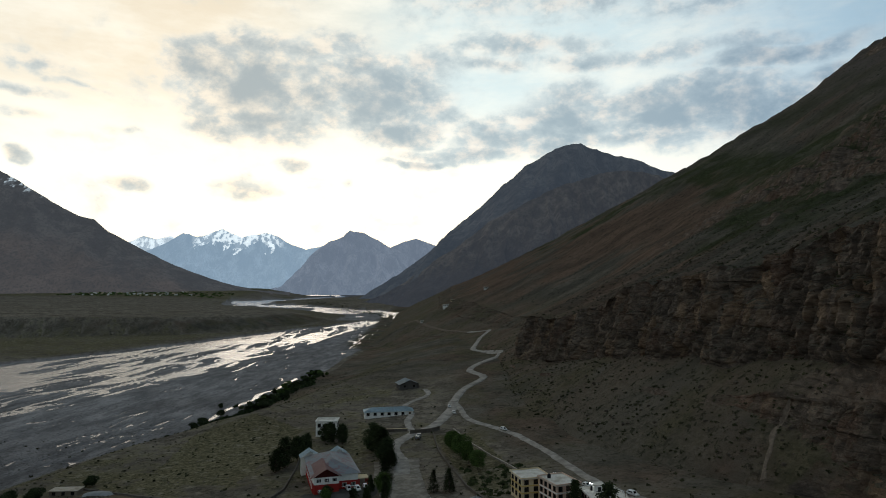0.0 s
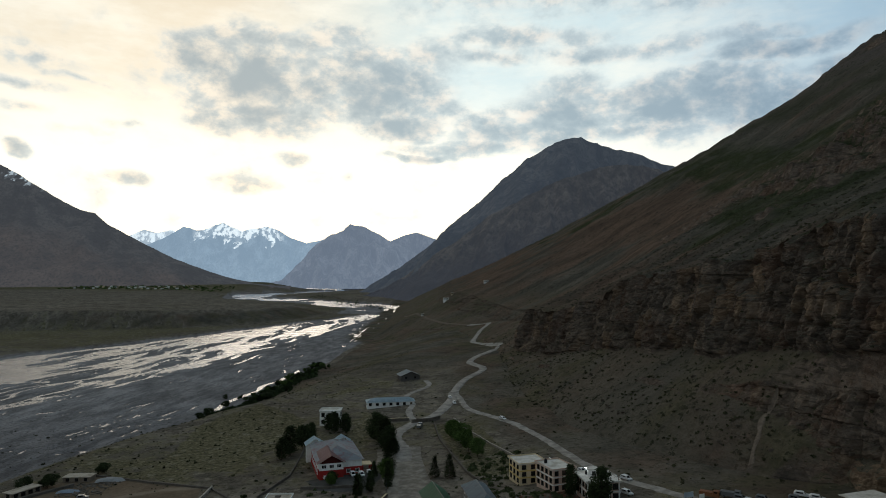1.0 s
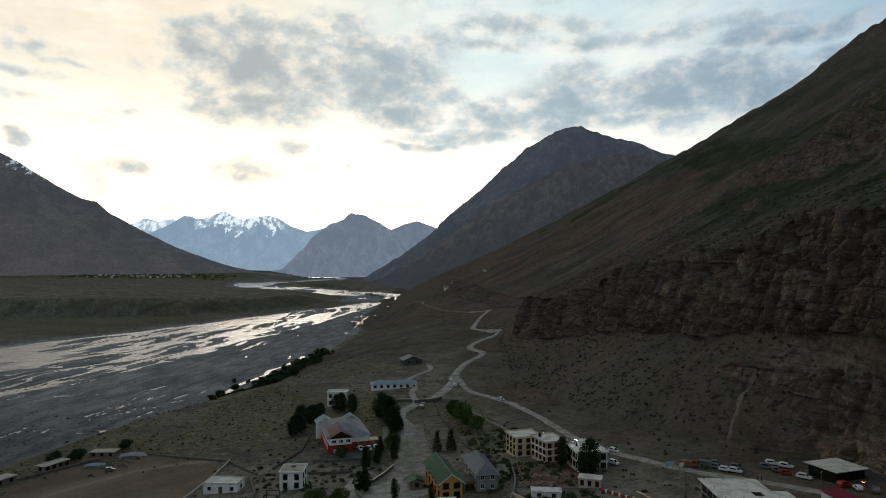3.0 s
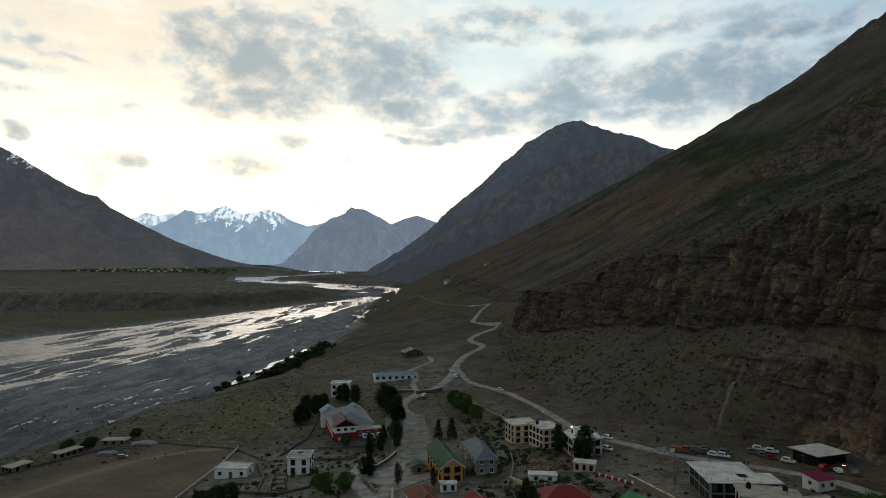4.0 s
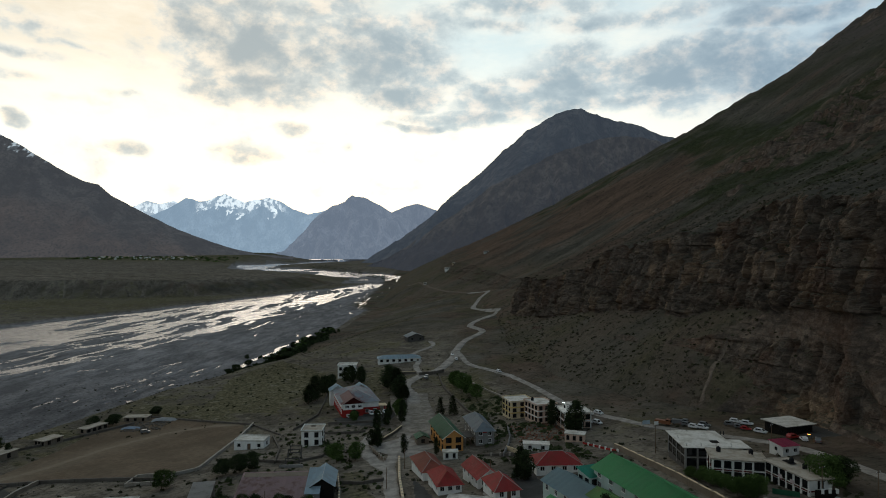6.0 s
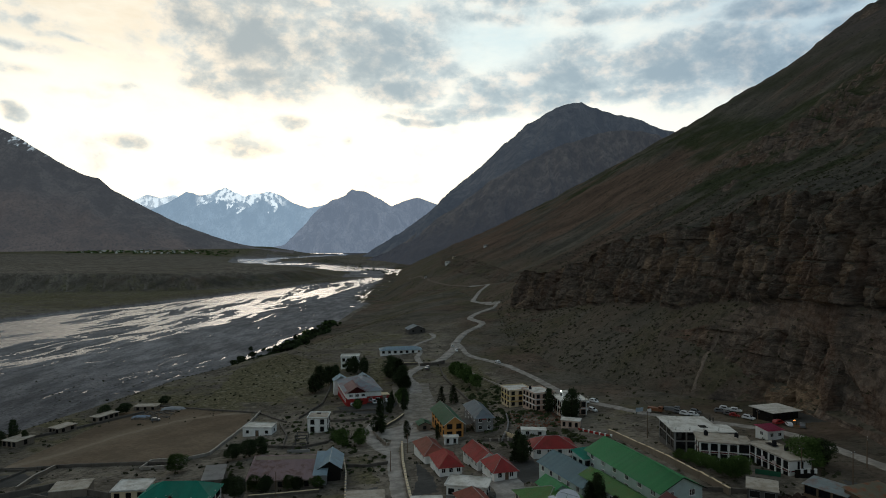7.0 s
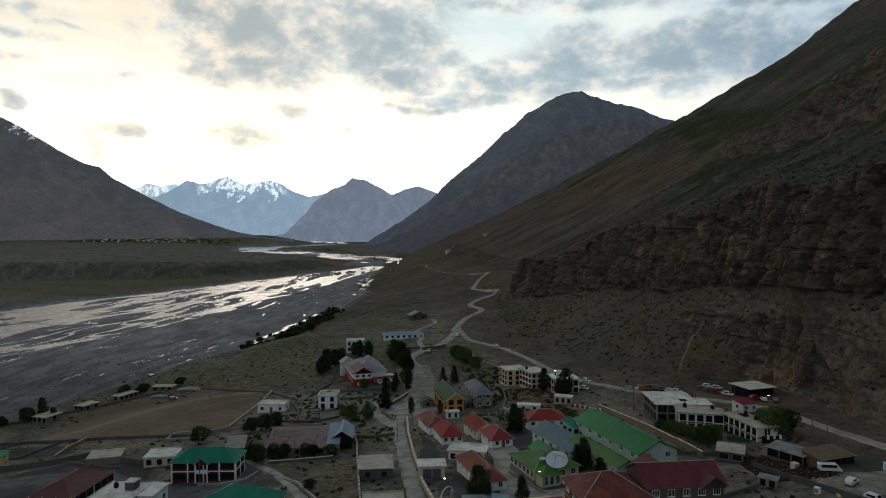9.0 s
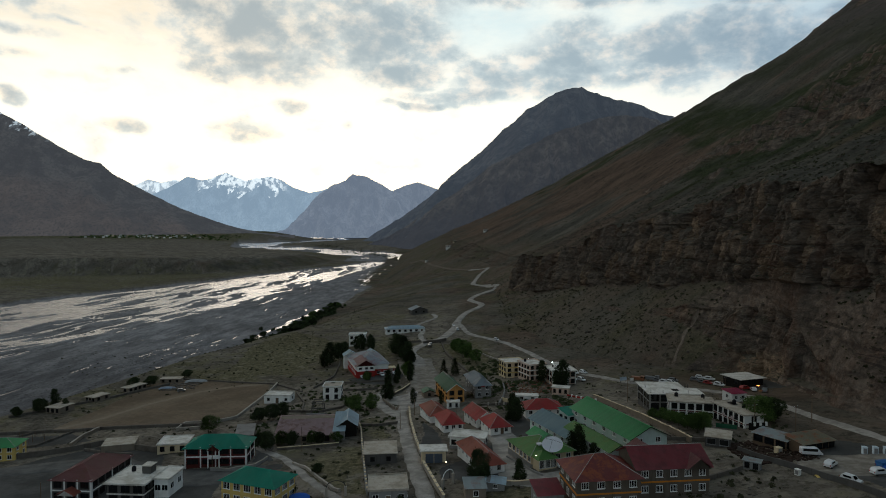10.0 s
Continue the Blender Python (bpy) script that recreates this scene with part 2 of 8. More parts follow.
def material(name, build, rough=0.9, metal=0.0, spec=0.3):
    """build(n, place) returns colour and, if it has one, a height for the relief with its strength."""
    if name in MATS:
        return MATS[name]
    mat = bpy.data.materials.new(name)
    mat.use_nodes = True
    n = Nodes(mat.node_tree)
    n.nodes.clear()
    out = n.add("ShaderNodeOutputMaterial")
    bsdf = n.add("ShaderNodeBsdfPrincipled")
    n.links.new(bsdf.outputs[0], out.inputs[0])
    bsdf.inputs["Roughness"].default_value = rough
    bsdf.inputs["Metallic"].default_value = metal
    bsdf.inputs["Specular IOR Level"].default_value = spec
    place = n.add("ShaderNodeNewGeometry").outputs["Position"]
    made = build(n, place)
    if not isinstance(made, tuple):
        made = (made,)
    n.put(bsdf.inputs["Base Color"], made[0])
    if len(made) > 1:
        bump = n.add("ShaderNodeBump")
        bump.inputs["Strength"].default_value = made[2]
        bump.inputs["Distance"].default_value = made[3] if len(made) > 3 else 0.05
        n.put(bump.inputs["Height"], made[1])
        n.links.new(bump.outputs[0], bsdf.inputs["Normal"])
    MATS[name] = mat
    return mat


def attribute(n, name):
    node = n.add("ShaderNodeAttribute")
    node.attribute_name = name
    return node.outputs["Fac"]


def upness(n):
    sep = n.add("ShaderNodeSeparateXYZ")
    n.put(sep.inputs[0], n.add("ShaderNodeNewGeometry").outputs["Normal"])
    return sep.outputs[2]


def ground_look(n, p):
    big, mid, fine = n.noise(p, 0.012, 5), n.noise(p, 0.07, 7, 0.65), n.noise(p, 0.55, 8, 0.7)
    soil = n.mix(n.range(mid, 0.38, 0.62), rgb(0.122, 0.108, 0.090), rgb(0.245, 0.215, 0.178))
    soil = n.mix(n.range(fine, 0.42, 0.66), soil, n.mix(1.0, soil, rgb(0.58, 0.57, 0.54), "MULTIPLY"))
    grass = n.mix(n.range(fine, 0.4, 0.62), rgb(0.080, 0.076, 0.045), rgb(0.185, 0.163, 0.105))
    amount = n.range(n.math("ADD", attribute(n, "green"), n.math("MULTIPLY", n.math("SUBTRACT", mid, 0.5), 2.2)), 0.3, 0.8)
    col = n.mix(amount, soil, grass)
    col = n.mix(n.range(n.noise(n.vmath("ADD", p, (31.0, 17.0, 0.0)), 0.16, 7, 0.72), 0.55, 0.66, 0.0, 0.55), col, rgb(0.29, 0.258, 0.212))
    col = n.mix(n.range(n.noise(n.vmath("ADD", p, (7.0, 53.0, 0.0)), 0.21, 7, 0.74), 0.55, 0.63, 0.0, 0.65), col, rgb(0.052, 0.049, 0.033))
    stone = n.mix(n.range(n.noise(n.scaled(p, 0.10, 0.03, 1), 1.0, 8, 0.7), 0.38, 0.66), rgb(0.170, 0.166, 0.170), rgb(0.320, 0.310, 0.314))
    stone = n.mix(n.range(fine, 0.45, 0.65, 0.0, 0.5), stone, rgb(0.085, 0.082, 0.08))
    spot = n.add("ShaderNodeSeparateXYZ")
    n.put(spot.inputs[0], p)
    wet = n.range(n.math("ADD", spot.outputs[1], n.math("MULTIPLY", n.math("SUBTRACT", big, 0.5), 400.0)), 520, 330, 0.0, 0.85)
    stone = n.mix(wet, stone, n.mix(1.0, stone, rgb(0.55, 0.54, 0.54), "MULTIPLY"))
    col = n.mix(attribute(n, "gravel"), col, stone)
    dirt = n.mix(n.range(fine, 0.3, 0.7), rgb(0.150, 0.114, 0.082), rgb(0.20, 0.155, 0.112))
    dirt = n.mix(n.range(mid, 0.42, 0.62, 0.0, 0.5), dirt, rgb(0.115, 0.092, 0.068))
    dirt = n.mix(attribute(n, "dust"), dirt, n.mix(n.range(fine, 0.35, 0.65), rgb(0.235, 0.192, 0.145), rgb(0.28, 0.228, 0.172)))
    col = n.mix(attribute(n, "bare"), col, dirt)
    trod = n.mix(n.range(mid, 0.4, 0.62), rgb(0.070, 0.069, 0.066), rgb(0.105, 0.103, 0.098))
    trod = n.mix(n.range(fine, 0.5, 0.7, 0.0, 0.5), trod, rgb(0.055, 0.054, 0.05))
    edge = n.math("ADD", attribute(n, "yard"), n.math("MULTIPLY", n.math("SUBTRACT", fine, 0.5), 0.9))
    yard = n.range(edge, 0.35, 0.65)
    col = n.mix(yard, col, trod)
    runs = n.noise(p, 0.045, 8, 0.66)
    hill = n.mix(n.range(runs, 0.36, 0.64), rgb(0.085, 0.079, 0.065), rgb(0.146, 0.132, 0.109))
    hill = n.mix(n.range(n.noise(p, 0.014, 5, 0.6), 0.46, 0.62, 0.0, 0.75), hill, n.mix(n.range(runs, 0.38, 0.62), rgb(0.109, 0.079, 0.060), rgb(0.165, 0.119, 0.091)))
    hill = n.mix(n.range(fine, 0.45, 0.62, 0.0, 0.5), hill, n.mix(1.0, hill, rgb(0.5, 0.5, 0.48), "MULTIPLY"))
    tuft = n.noise(n.vmath("ADD", p, (11.0, 23.0, 5.0)), 0.17, 7, 0.74)
    hill = n.mix(n.range(n.noise(p, 0.02, 6, 0.65), 0.48, 0.60, 0.0, 0.8), hill, n.mix(n.range(tuft, 0.4, 0.6), rgb(0.066, 0.062, 0.038), rgb(0.128, 0.114, 0.074)))
    hill = n.mix(n.range(tuft, 0.55, 0.62, 0.0, 0.6), hill, rgb(0.040, 0.038, 0.027))
    col = n.mix(n.range(n.math("ADD", attribute(n, "hill"), n.math("SUBTRACT", mid, 0.5)), 0.1, 0.9), col, hill)
    col = n.mix(n.range(big, 0.4, 0.65, 0.0, 0.4), col, n.mix(1.0, col, rgb(0.6, 0.57, 0.55), "MULTIPLY"))
    dots = n.range(n.noise(p, 0.38, 4, 0.75), 0.585, 0.63)
    col = n.mix(n.math("MULTIPLY", dots, n.math("SUBTRACT", 0.6, n.math("MULTIPLY", n.math("MAXIMUM", attribute(n, "bare"), yard), 0.52))), col, rgb(0.035, 0.035, 0.024))
    return col, n.math("ADD", fine, n.math("MULTIPLY", mid, 2.0)), 0.9, 0.6


def slope_look(n, p):
    big, mid, fine = n.noise(p, 0.006, 5, 0.6), n.noise(p, 0.03, 8, 0.6), n.noise(p, 0.4, 8, 0.7)
    runs = n.noise(n.scaled(p, 0.010, 0.055, 0.014), 1.0, 7, 0.62)      # scree that has run down the slope
    sep = n.add("ShaderNodeSeparateXYZ")
    n.put(sep.inputs[0], p)
    far, tall = sep.outputs[1], sep.outputs[2]
    scree = n.mix(n.range(runs, 0.36, 0.64), rgb(0.079, 0.073, 0.061), rgb(0.134, 0.121, 0.100))
    scree = n.mix(n.range(mid, 0.40, 0.64, 0.0, 0.55), scree, rgb(0.072, 0.068, 0.058))
    redness = n.math("ADD", n.noise(n.scaled(p, 0.5, 1.0, 0.5), 0.011, 5, 0.6), n.math("MULTIPLY", n.range(far, 330, 620), 0.10))
    redness = n.math("SUBTRACT", redness, n.math("MULTIPLY", n.range(tall, 130, 300), 0.12))
    scree = n.mix(n.range(redness, 0.50, 0.66, 0.0, 0.8), scree, n.mix(n.range(runs, 0.38, 0.62), rgb(0.103, 0.071, 0.054), rgb(0.168, 0.111, 0.082)))
    scree = n.mix(n.math("MULTIPLY", attribute(n, "rust"), n.range(mid, 0.35, 0.55, 0.0, 0.8)), scree, rgb(0.118, 0.083, 0.064))
    scree = n.mix(n.range(fine, 0.45, 0.62, 0.0, 0.5), scree, n.mix(1.0, scree, rgb(0.5, 0.5, 0.48), "MULTIPLY"))
    low = n.range(tall, 60, 14)
    tuft = n.noise(n.vmath("ADD", p, (11.0, 23.0, 5.0)), 0.17, 7, 0.74)
    scree = n.mix(n.math("MULTIPLY", low, n.range(mid, 0.34, 0.6, 0.15, 0.75)), scree, n.mix(n.range(fine, 0.4, 0.62), rgb(0.098, 0.088, 0.068), rgb(0.160, 0.140, 0.110)))
    scree = n.mix(n.math("MULTIPLY", low, n.range(n.noise(p, 0.02, 6, 0.65), 0.46, 0.60, 0.0, 0.8)), scree, n.mix(n.range(tuft, 0.4, 0.6), rgb(0.066, 0.062, 0.038), rgb(0.128, 0.114, 0.074)))
    scree = n.mix(n.range(tuft, 0.55, 0.62, 0.0, 0.6), scree, rgb(0.040, 0.038, 0.027))
    # thin grass high up, thickest over the near cliff
    scrub = n.mix(n.range(fine, 0.40, 0.62), rgb(0.026, 0.034, 0.016), rgb(0.058, 0.068, 0.036))
    green = n.math("ADD", big, n.math("ADD", n.range(tall, 55, 200, -0.28, 0.06), n.range(far, 1000, 350, -0.06, 0.17)))
    col = n.mix(n.math("MULTIPLY", n.range(green, 0.44, 0.58), n.range(mid, 0.32, 0.56, 0.35, 0.92)), scree, scrub)
    # high far scree turns purple-brown, with distance haze put into its colour
    hazed = n.mix(n.range(runs, 0.4, 0.62), rgb(0.118, 0.098, 0.090), rgb(0.074, 0.066, 0.060))
    col = n.mix(n.math("MULTIPLY", n.math("MULTIPLY", n.range(tall, 230, 440), n.range(far, 520, 900)), n.range(mid, 0.35, 0.6, 0.45, 0.85)), col, hazed)
    dots = n.range(n.noise(p, 0.2, 4, 0.75), 0.585, 0.625)
    col = n.mix(n.math("MULTIPLY", dots, 0.75), col, rgb(0.026, 0.030, 0.018))
    # bare rock where it is steep: bedded, with rust and pale beds
    beds = n.noise(n.scaled(p, 0.10, 0.10, 0.26), 1.0, 8, 0.68, 0.9)
    blot = n.noise(p, 0.05, 7, 0.68)
    bent = n.vmath("ADD", p, n.vmath("MULTIPLY", n.noise_colour(p, 0.25, 4, 0.6), (3.2, 3.2, 3.2)))
    tone, crack = n.cells(n.scaled(bent, 0.24, 0.24, 0.36))
    chip, split = n.cells(n.scaled(bent, 0.62, 0.62, 0.95))
    rock = n.mix(n.range(beds, 0.36, 0.64), rgb(0.085, 0.073, 0.064), rgb(0.195, 0.160, 0.132))
    rock = n.mix(n.range(blot, 0.46, 0.66, 0.0, 0.55), rock, rgb(0.148, 0.086, 0.060))
    rock = n.mix(n.math("MULTIPLY", tone, 0.45), rock, n.mix(1.0, rock, rgb(0.45, 0.44, 0.45), "MULTIPLY"))
    rock = n.mix(n.math("MULTIPLY", chip, 0.35), rock, n.mix(1.0, rock, rgb(1.6, 1.45, 1.3), "MULTIPLY"))
    rock = n.mix(n.math("MULTIPLY", attribute(n, "pale"), n.range(blot, 0.38, 0.58, 0.1, 1.0)), rock, n.mix(n.range(beds, 0.38, 0.62), rgb(0.200, 0.135, 0.092), rgb(0.380, 0.270, 0.180)))
    rock = n.mix(n.range(fine, 0.45, 0.62, 0.0, 0.4), rock, n.mix(1.0, rock, rgb(0.4, 0.39, 0.39), "MULTIPLY"))
    rock = n.mix(n.math("MULTIPLY", n.math("MULTIPLY", n.range(crack, 0.06, 0.01), n.range(blot, 0.46, 0.6)), 0.28), rock, rgb(0.018, 0.016, 0.015))
    rock = n.mix(n.math("MULTIPLY", n.math("MULTIPLY", n.range(split, 0.06, 0.01), n.range(mid, 0.42, 0.55)), 0.3), rock, rgb(0.024, 0.021, 0.020))
    seams = n.range(n.noise(n.scaled(p, 0.03, 0.03, 0.62), 1.0, 5, 0.6, 0.5), 0.60, 0.63)
    rock = n.mix(n.math("MULTIPLY", seams, 0.5), rock, rgb(0.028, 0.025, 0.024))
    steep = n.range(n.math("ADD", upness(n), n.math("MULTIPLY", n.math("SUBTRACT", mid, 0.5), 0.5)), 0.72, 0.56)
    col = n.mix(n.math("MAXIMUM", steep, n.math("MULTIPLY", attribute(n, "crag"), n.range(fine, 0.36, 0.55))), col, rock)
    return col, n.math("ADD", fine, n.math("MULTIPLY", beds, 1.2)), 1.0, 1.4


def water_look(n, p):
    silt = n.noise(n.scaled(p, 0.02, 0.05, 1), 1.0, 6, 0.6)
    waves = n.math("ADD", n.noise(n.scaled(p, 0.9, 0.45, 1), 1.0, 3, 0.6), n.math("MULTIPLY", n.noise(n.scaled(p, 0.10, 0.05, 1), 1.0, 4, 0.6), 3.0))
    return n.mix(n.range(silt, 0.4, 0.6), rgb(0.30, 0.245, 0.232), rgb(0.17, 0.145, 0.142)), waves, 1.0, 0.18


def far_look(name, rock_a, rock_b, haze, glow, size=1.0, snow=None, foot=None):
    """Distant range with blue distance haze painted on as emission. snow: how high up the flank it starts, x where it
    fades in and out.
    """
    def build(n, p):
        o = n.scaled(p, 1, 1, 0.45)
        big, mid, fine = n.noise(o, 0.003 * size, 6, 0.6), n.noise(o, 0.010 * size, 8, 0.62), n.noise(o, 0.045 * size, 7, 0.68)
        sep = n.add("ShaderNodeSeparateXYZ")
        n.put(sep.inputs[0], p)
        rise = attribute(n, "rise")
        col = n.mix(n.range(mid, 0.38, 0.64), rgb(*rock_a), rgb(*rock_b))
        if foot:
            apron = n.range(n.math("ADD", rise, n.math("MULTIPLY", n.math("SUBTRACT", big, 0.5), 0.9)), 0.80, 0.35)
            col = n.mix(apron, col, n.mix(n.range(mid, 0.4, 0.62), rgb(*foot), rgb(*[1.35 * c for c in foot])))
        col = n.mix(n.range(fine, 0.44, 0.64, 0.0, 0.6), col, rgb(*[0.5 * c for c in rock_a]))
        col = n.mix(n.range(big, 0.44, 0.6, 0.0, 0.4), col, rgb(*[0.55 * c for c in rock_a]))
        haze_glow = rgb(*haze)
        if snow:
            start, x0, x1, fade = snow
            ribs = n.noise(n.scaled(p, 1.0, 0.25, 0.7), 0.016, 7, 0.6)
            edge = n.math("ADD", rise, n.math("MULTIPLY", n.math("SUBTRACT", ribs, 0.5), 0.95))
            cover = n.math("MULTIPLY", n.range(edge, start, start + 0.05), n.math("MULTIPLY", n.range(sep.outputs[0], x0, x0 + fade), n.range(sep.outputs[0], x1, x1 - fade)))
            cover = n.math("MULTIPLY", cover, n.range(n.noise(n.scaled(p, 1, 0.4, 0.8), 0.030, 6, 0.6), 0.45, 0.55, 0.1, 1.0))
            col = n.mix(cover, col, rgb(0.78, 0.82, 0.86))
            # snow gets its own brighter emission colour, painted like the haze
            haze_glow = n.mix(cover, haze_glow, rgb(0.80, 0.90, 0.95))
        made.append(haze_glow)
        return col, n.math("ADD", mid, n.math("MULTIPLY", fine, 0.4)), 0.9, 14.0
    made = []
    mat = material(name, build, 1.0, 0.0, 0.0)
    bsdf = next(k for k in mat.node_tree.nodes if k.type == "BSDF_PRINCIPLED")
    # the rock itself glows with the haze colour; no air is modelled
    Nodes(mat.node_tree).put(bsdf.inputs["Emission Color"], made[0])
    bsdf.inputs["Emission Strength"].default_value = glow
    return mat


GROUND = material("valley_ground", ground_look, 1.0, 0.0, 0.0)
SLOPE = material("mountain_slope", slope_look, 1.0, 0.0, 0.0)
WATER = material("river_water", water_look, 0.26, 0.0, 0.6)


# ---------------------------------------------------------------- the land
def sheet(name, grid, mat, attributes=(), loop=False, smooth=True):
    """A mesh from an n x m x 3 array of places; loop joins the last column to the first."""
    rows, cols = grid.shape[:2]
    idx = np.arange(rows * cols).reshape(rows, cols)
    if loop:
        idx = np.concatenate([idx, idx[:, :1]], 1)
    quads = np.stack([idx[:-1, :-1], idx[:-1, 1:], idx[1:, 1:], idx[1:, :-1]], -1).reshape(-1, 4)
    me = bpy.data.meshes.new(name)
    me.vertices.add(rows * cols)
    me.vertices.foreach_set("co", grid.reshape(-1).astype(np.float32))
    me.loops.add(quads.size)
    me.loops.foreach_set("vertex_index", quads.reshape(-1).astype(np.int32))
    me.polygons.add(len(quads))
    me.polygons.foreach_set("loop_start", np.arange(0, quads.size, 4, dtype=np.int32))
    me.update(calc_edges=True)
    me.polygons.foreach_set("use_smooth", np.full(len(quads), smooth) if smooth is True or smooth is False else smooth)
    for key, values in attributes:
        me.attributes.new(key, "FLOAT", "POINT").data.foreach_set("value", values.reshape(-1).astype(np.float32))
    me.materials.append(mat)
    return new(name, me)


FIELD = ((-151, 239), (-130, 241), (-89, 234), (-81, 243), (-82.5, 296), (-86, 312), (-112, 326), (-144, 340), (-154, 323), (-151, 285))   # ploughed field below the village
FIELD_TRACK = ((-151, 239), (-142.6, 253), (-137, 272), (-130.5, 287), (-117.5, 304), (-101, 312), (-84, 312))   # pale track across it
# trodden grey yards between the buildings
YARDS = (
    ((-190, 176), (-133, 188), (-125, 200), (-115, 209), (-87, 195), (-82, 183), (-83, 172), (-72, 160), (-56, 156), (-55, 120), (-190, 120)),
    ((-157, 229), (-139, 234), (-123, 221), (-145, 215)), ((-70, 160), (-72, 176), (-53, 172), (-45, 175), (-43, 169), (-59, 168), (-56, 155)),
    ((-63, 210), (-56, 208), (-48, 178), (-54, 178)), ((20, 187), (24, 161), (22, 148), (9, 148), (-1, 153), (0, 160), (12, 174), (14, 179)),
    ((22, 218), (27.5, 212), (30, 184), (20, 186)), ((-47, 311), (-41, 297), (-22, 290), (-18, 314), (-28, 315)),
    ((-7, 214), (-4, 206), (0, 183), (-6, 182)), ((-24, 188), (-16, 192), (-14, 172), (-22, 172)),
    ((106, 226), (126, 222), (124, 240), (112, 244)), ((92, 168), (106, 150), (112, 128), (90, 128), (88, 146)),
)
GRASSY = (((-50, 190), (-25, 187), (-18, 145), (-25, 149), (-40, 173)), ((-30, 226), (-23, 226), (-16, 194), (-24, 194)), ((9, 148), (23, 147), (23, 130), (8, 130)),
          ((-120, 345), (-78, 330), (-70, 420), (-110, 470), (-130, 430)), ((-128, 560), (-105, 600), (-112, 700), (-126, 690)), ((0, 390), (20, 390), (34, 300), (14, 300)))


def line_distance(x, y, pts):
    best = np.full(np.shape(x), 1e9)
    for (ax, ay), (bx, by) in zip(pts[:-1], pts[1:]):
        s = np.clip(((x - ax) * (bx - ax) + (y - ay) * (by - ay)) / ((bx - ax) ** 2 + (by - ay) ** 2 + 1e-9), 0, 1)
        best = np.minimum(best, np.hypot(x - ax - s * (bx - ax), y - ay - s * (by - ay)))
    return best


def inside_of(x, y, poly):
    hit = np.zeros(np.shape(x), bool)
    for (ax, ay), (bx, by) in zip(poly, poly[1:] + poly[:1]):
        cut = ((ay > y) != (by > y)) & (x < (bx - ax) * (y - ay) / (by - ay + 1e-9) + ax)
        hit ^= cut
    return hit


def make_ground():
    fine = np.linspace(-40, 40, 800)
    rest = np.linspace(44, 316, 70)
    angle = np.radians(np.concatenate([fine, rest]))
    radius = [0.5, 25.0, 50.0, 75.0, 90.0]
    while radius[-1] < 4930:
        radius.append(radius[-1] + max(0.75, radius[-1] ** 2 * (1.0e-5 if 320 < radius[-1] < 1700 else 1.5e-5)))
    radius = np.array(radius)[:, None]
    x, y = radius * np.sin(angle), radius * np.cos(angle) - 10
    zones = smooth_ground(x, y)
    _, gravel, right, left, d = zones
    z = ground_height(x, y, zones)
    green = 0.30 + 0.9 * fbm(x / 90, y / 90, 0, 3, 51)
    green = green + np.where((x < -30) & (y > 300) & (x > right), 0.15, 0)
    green = np.where(x < left, np.where(z - bed(y) < 6, 0.40, 0.12) + 1.2 * fbm(x / 160, y / 260, 0, 3, 53), green)
    lift = z - bed(y)
    green = np.where((x < left) & (y < 1700) & (lift > 5) & (lift < 27), 0.02 + 0.25 * fbm(x / 30, y / 60, 0, 3, 57), green)
    field = inside_of(x, y, FIELD) * 1.0
    green = np.where(field > 0, -1.0, green)
    green = green + 0.9 * step(2900, 3300, y) * step(-1000, -1200, x)
    near = (y > 100) & (y < 720) & (x > -220) & (x < 160)
    yard, dust = np.zeros(x.shape), np.zeros(x.shape)
    wx, wy = x[near] + 3 * fbm(x[near] / 7, y[near] / 7, 0, 3, 58), y[near] + 3 * fbm(x[near] / 7, y[near] / 7, 5, 3, 59)
    for poly in YARDS:
        yard[near] = np.maximum(yard[near], inside_of(wx, wy, poly))
    for poly in GRASSY:
        green[near] = green[near] + 0.5 * inside_of(wx, wy, poly)
    green = green - 0.35 * (x > right) * (y > 720) * (y < 1100)
    dust[near] = np.maximum(step(3.2, 0.8, line_distance(wx, wy, FIELD_TRACK)), 0.45 * step(16, 0, line_distance(wx, wy, FIELD_TRACK)) * (wx < -110))
    foot = np.interp(y, SECTION_Y, FOOT_X)
    hill = step(-45, -5, x - foot) * (y > 130) * (yard < 0.5)
    hill = np.maximum(hill, step(470, 640, y) * (x > right + 8) * (y < 1700) * 0.75)
    hill = np.maximum(hill, 0.8 * (x < left) * (y < 1700) * step(4, 8, lift) * step(30, 24, lift))
    bare = 1.0 * field
    ob = sheet("ground", np.stack([x, y, z], -1), GROUND, (("gravel", gravel), ("green", green), ("bare", bare), ("yard", yard), ("dust", dust), ("hill", hill)), loop=True)
    return tagged(ob, "stony valley floor with grey gravel bars and dry olive grass", "ground", kind="structure")


def make_water():
    ys = np.concatenate([np.linspace(90, 1500, 40), np.linspace(1520, 4940, 60)])
    xs = np.linspace(-1700, 60, 30)
    y, x = np.meshgrid(ys, xs, indexing="ij")
    ob = sheet("river", np.stack([x, y, bed(y)], -1), WATER)
    return tagged(ob, "shallow braided river reflecting the pale evening sky", "river", kind="structure")


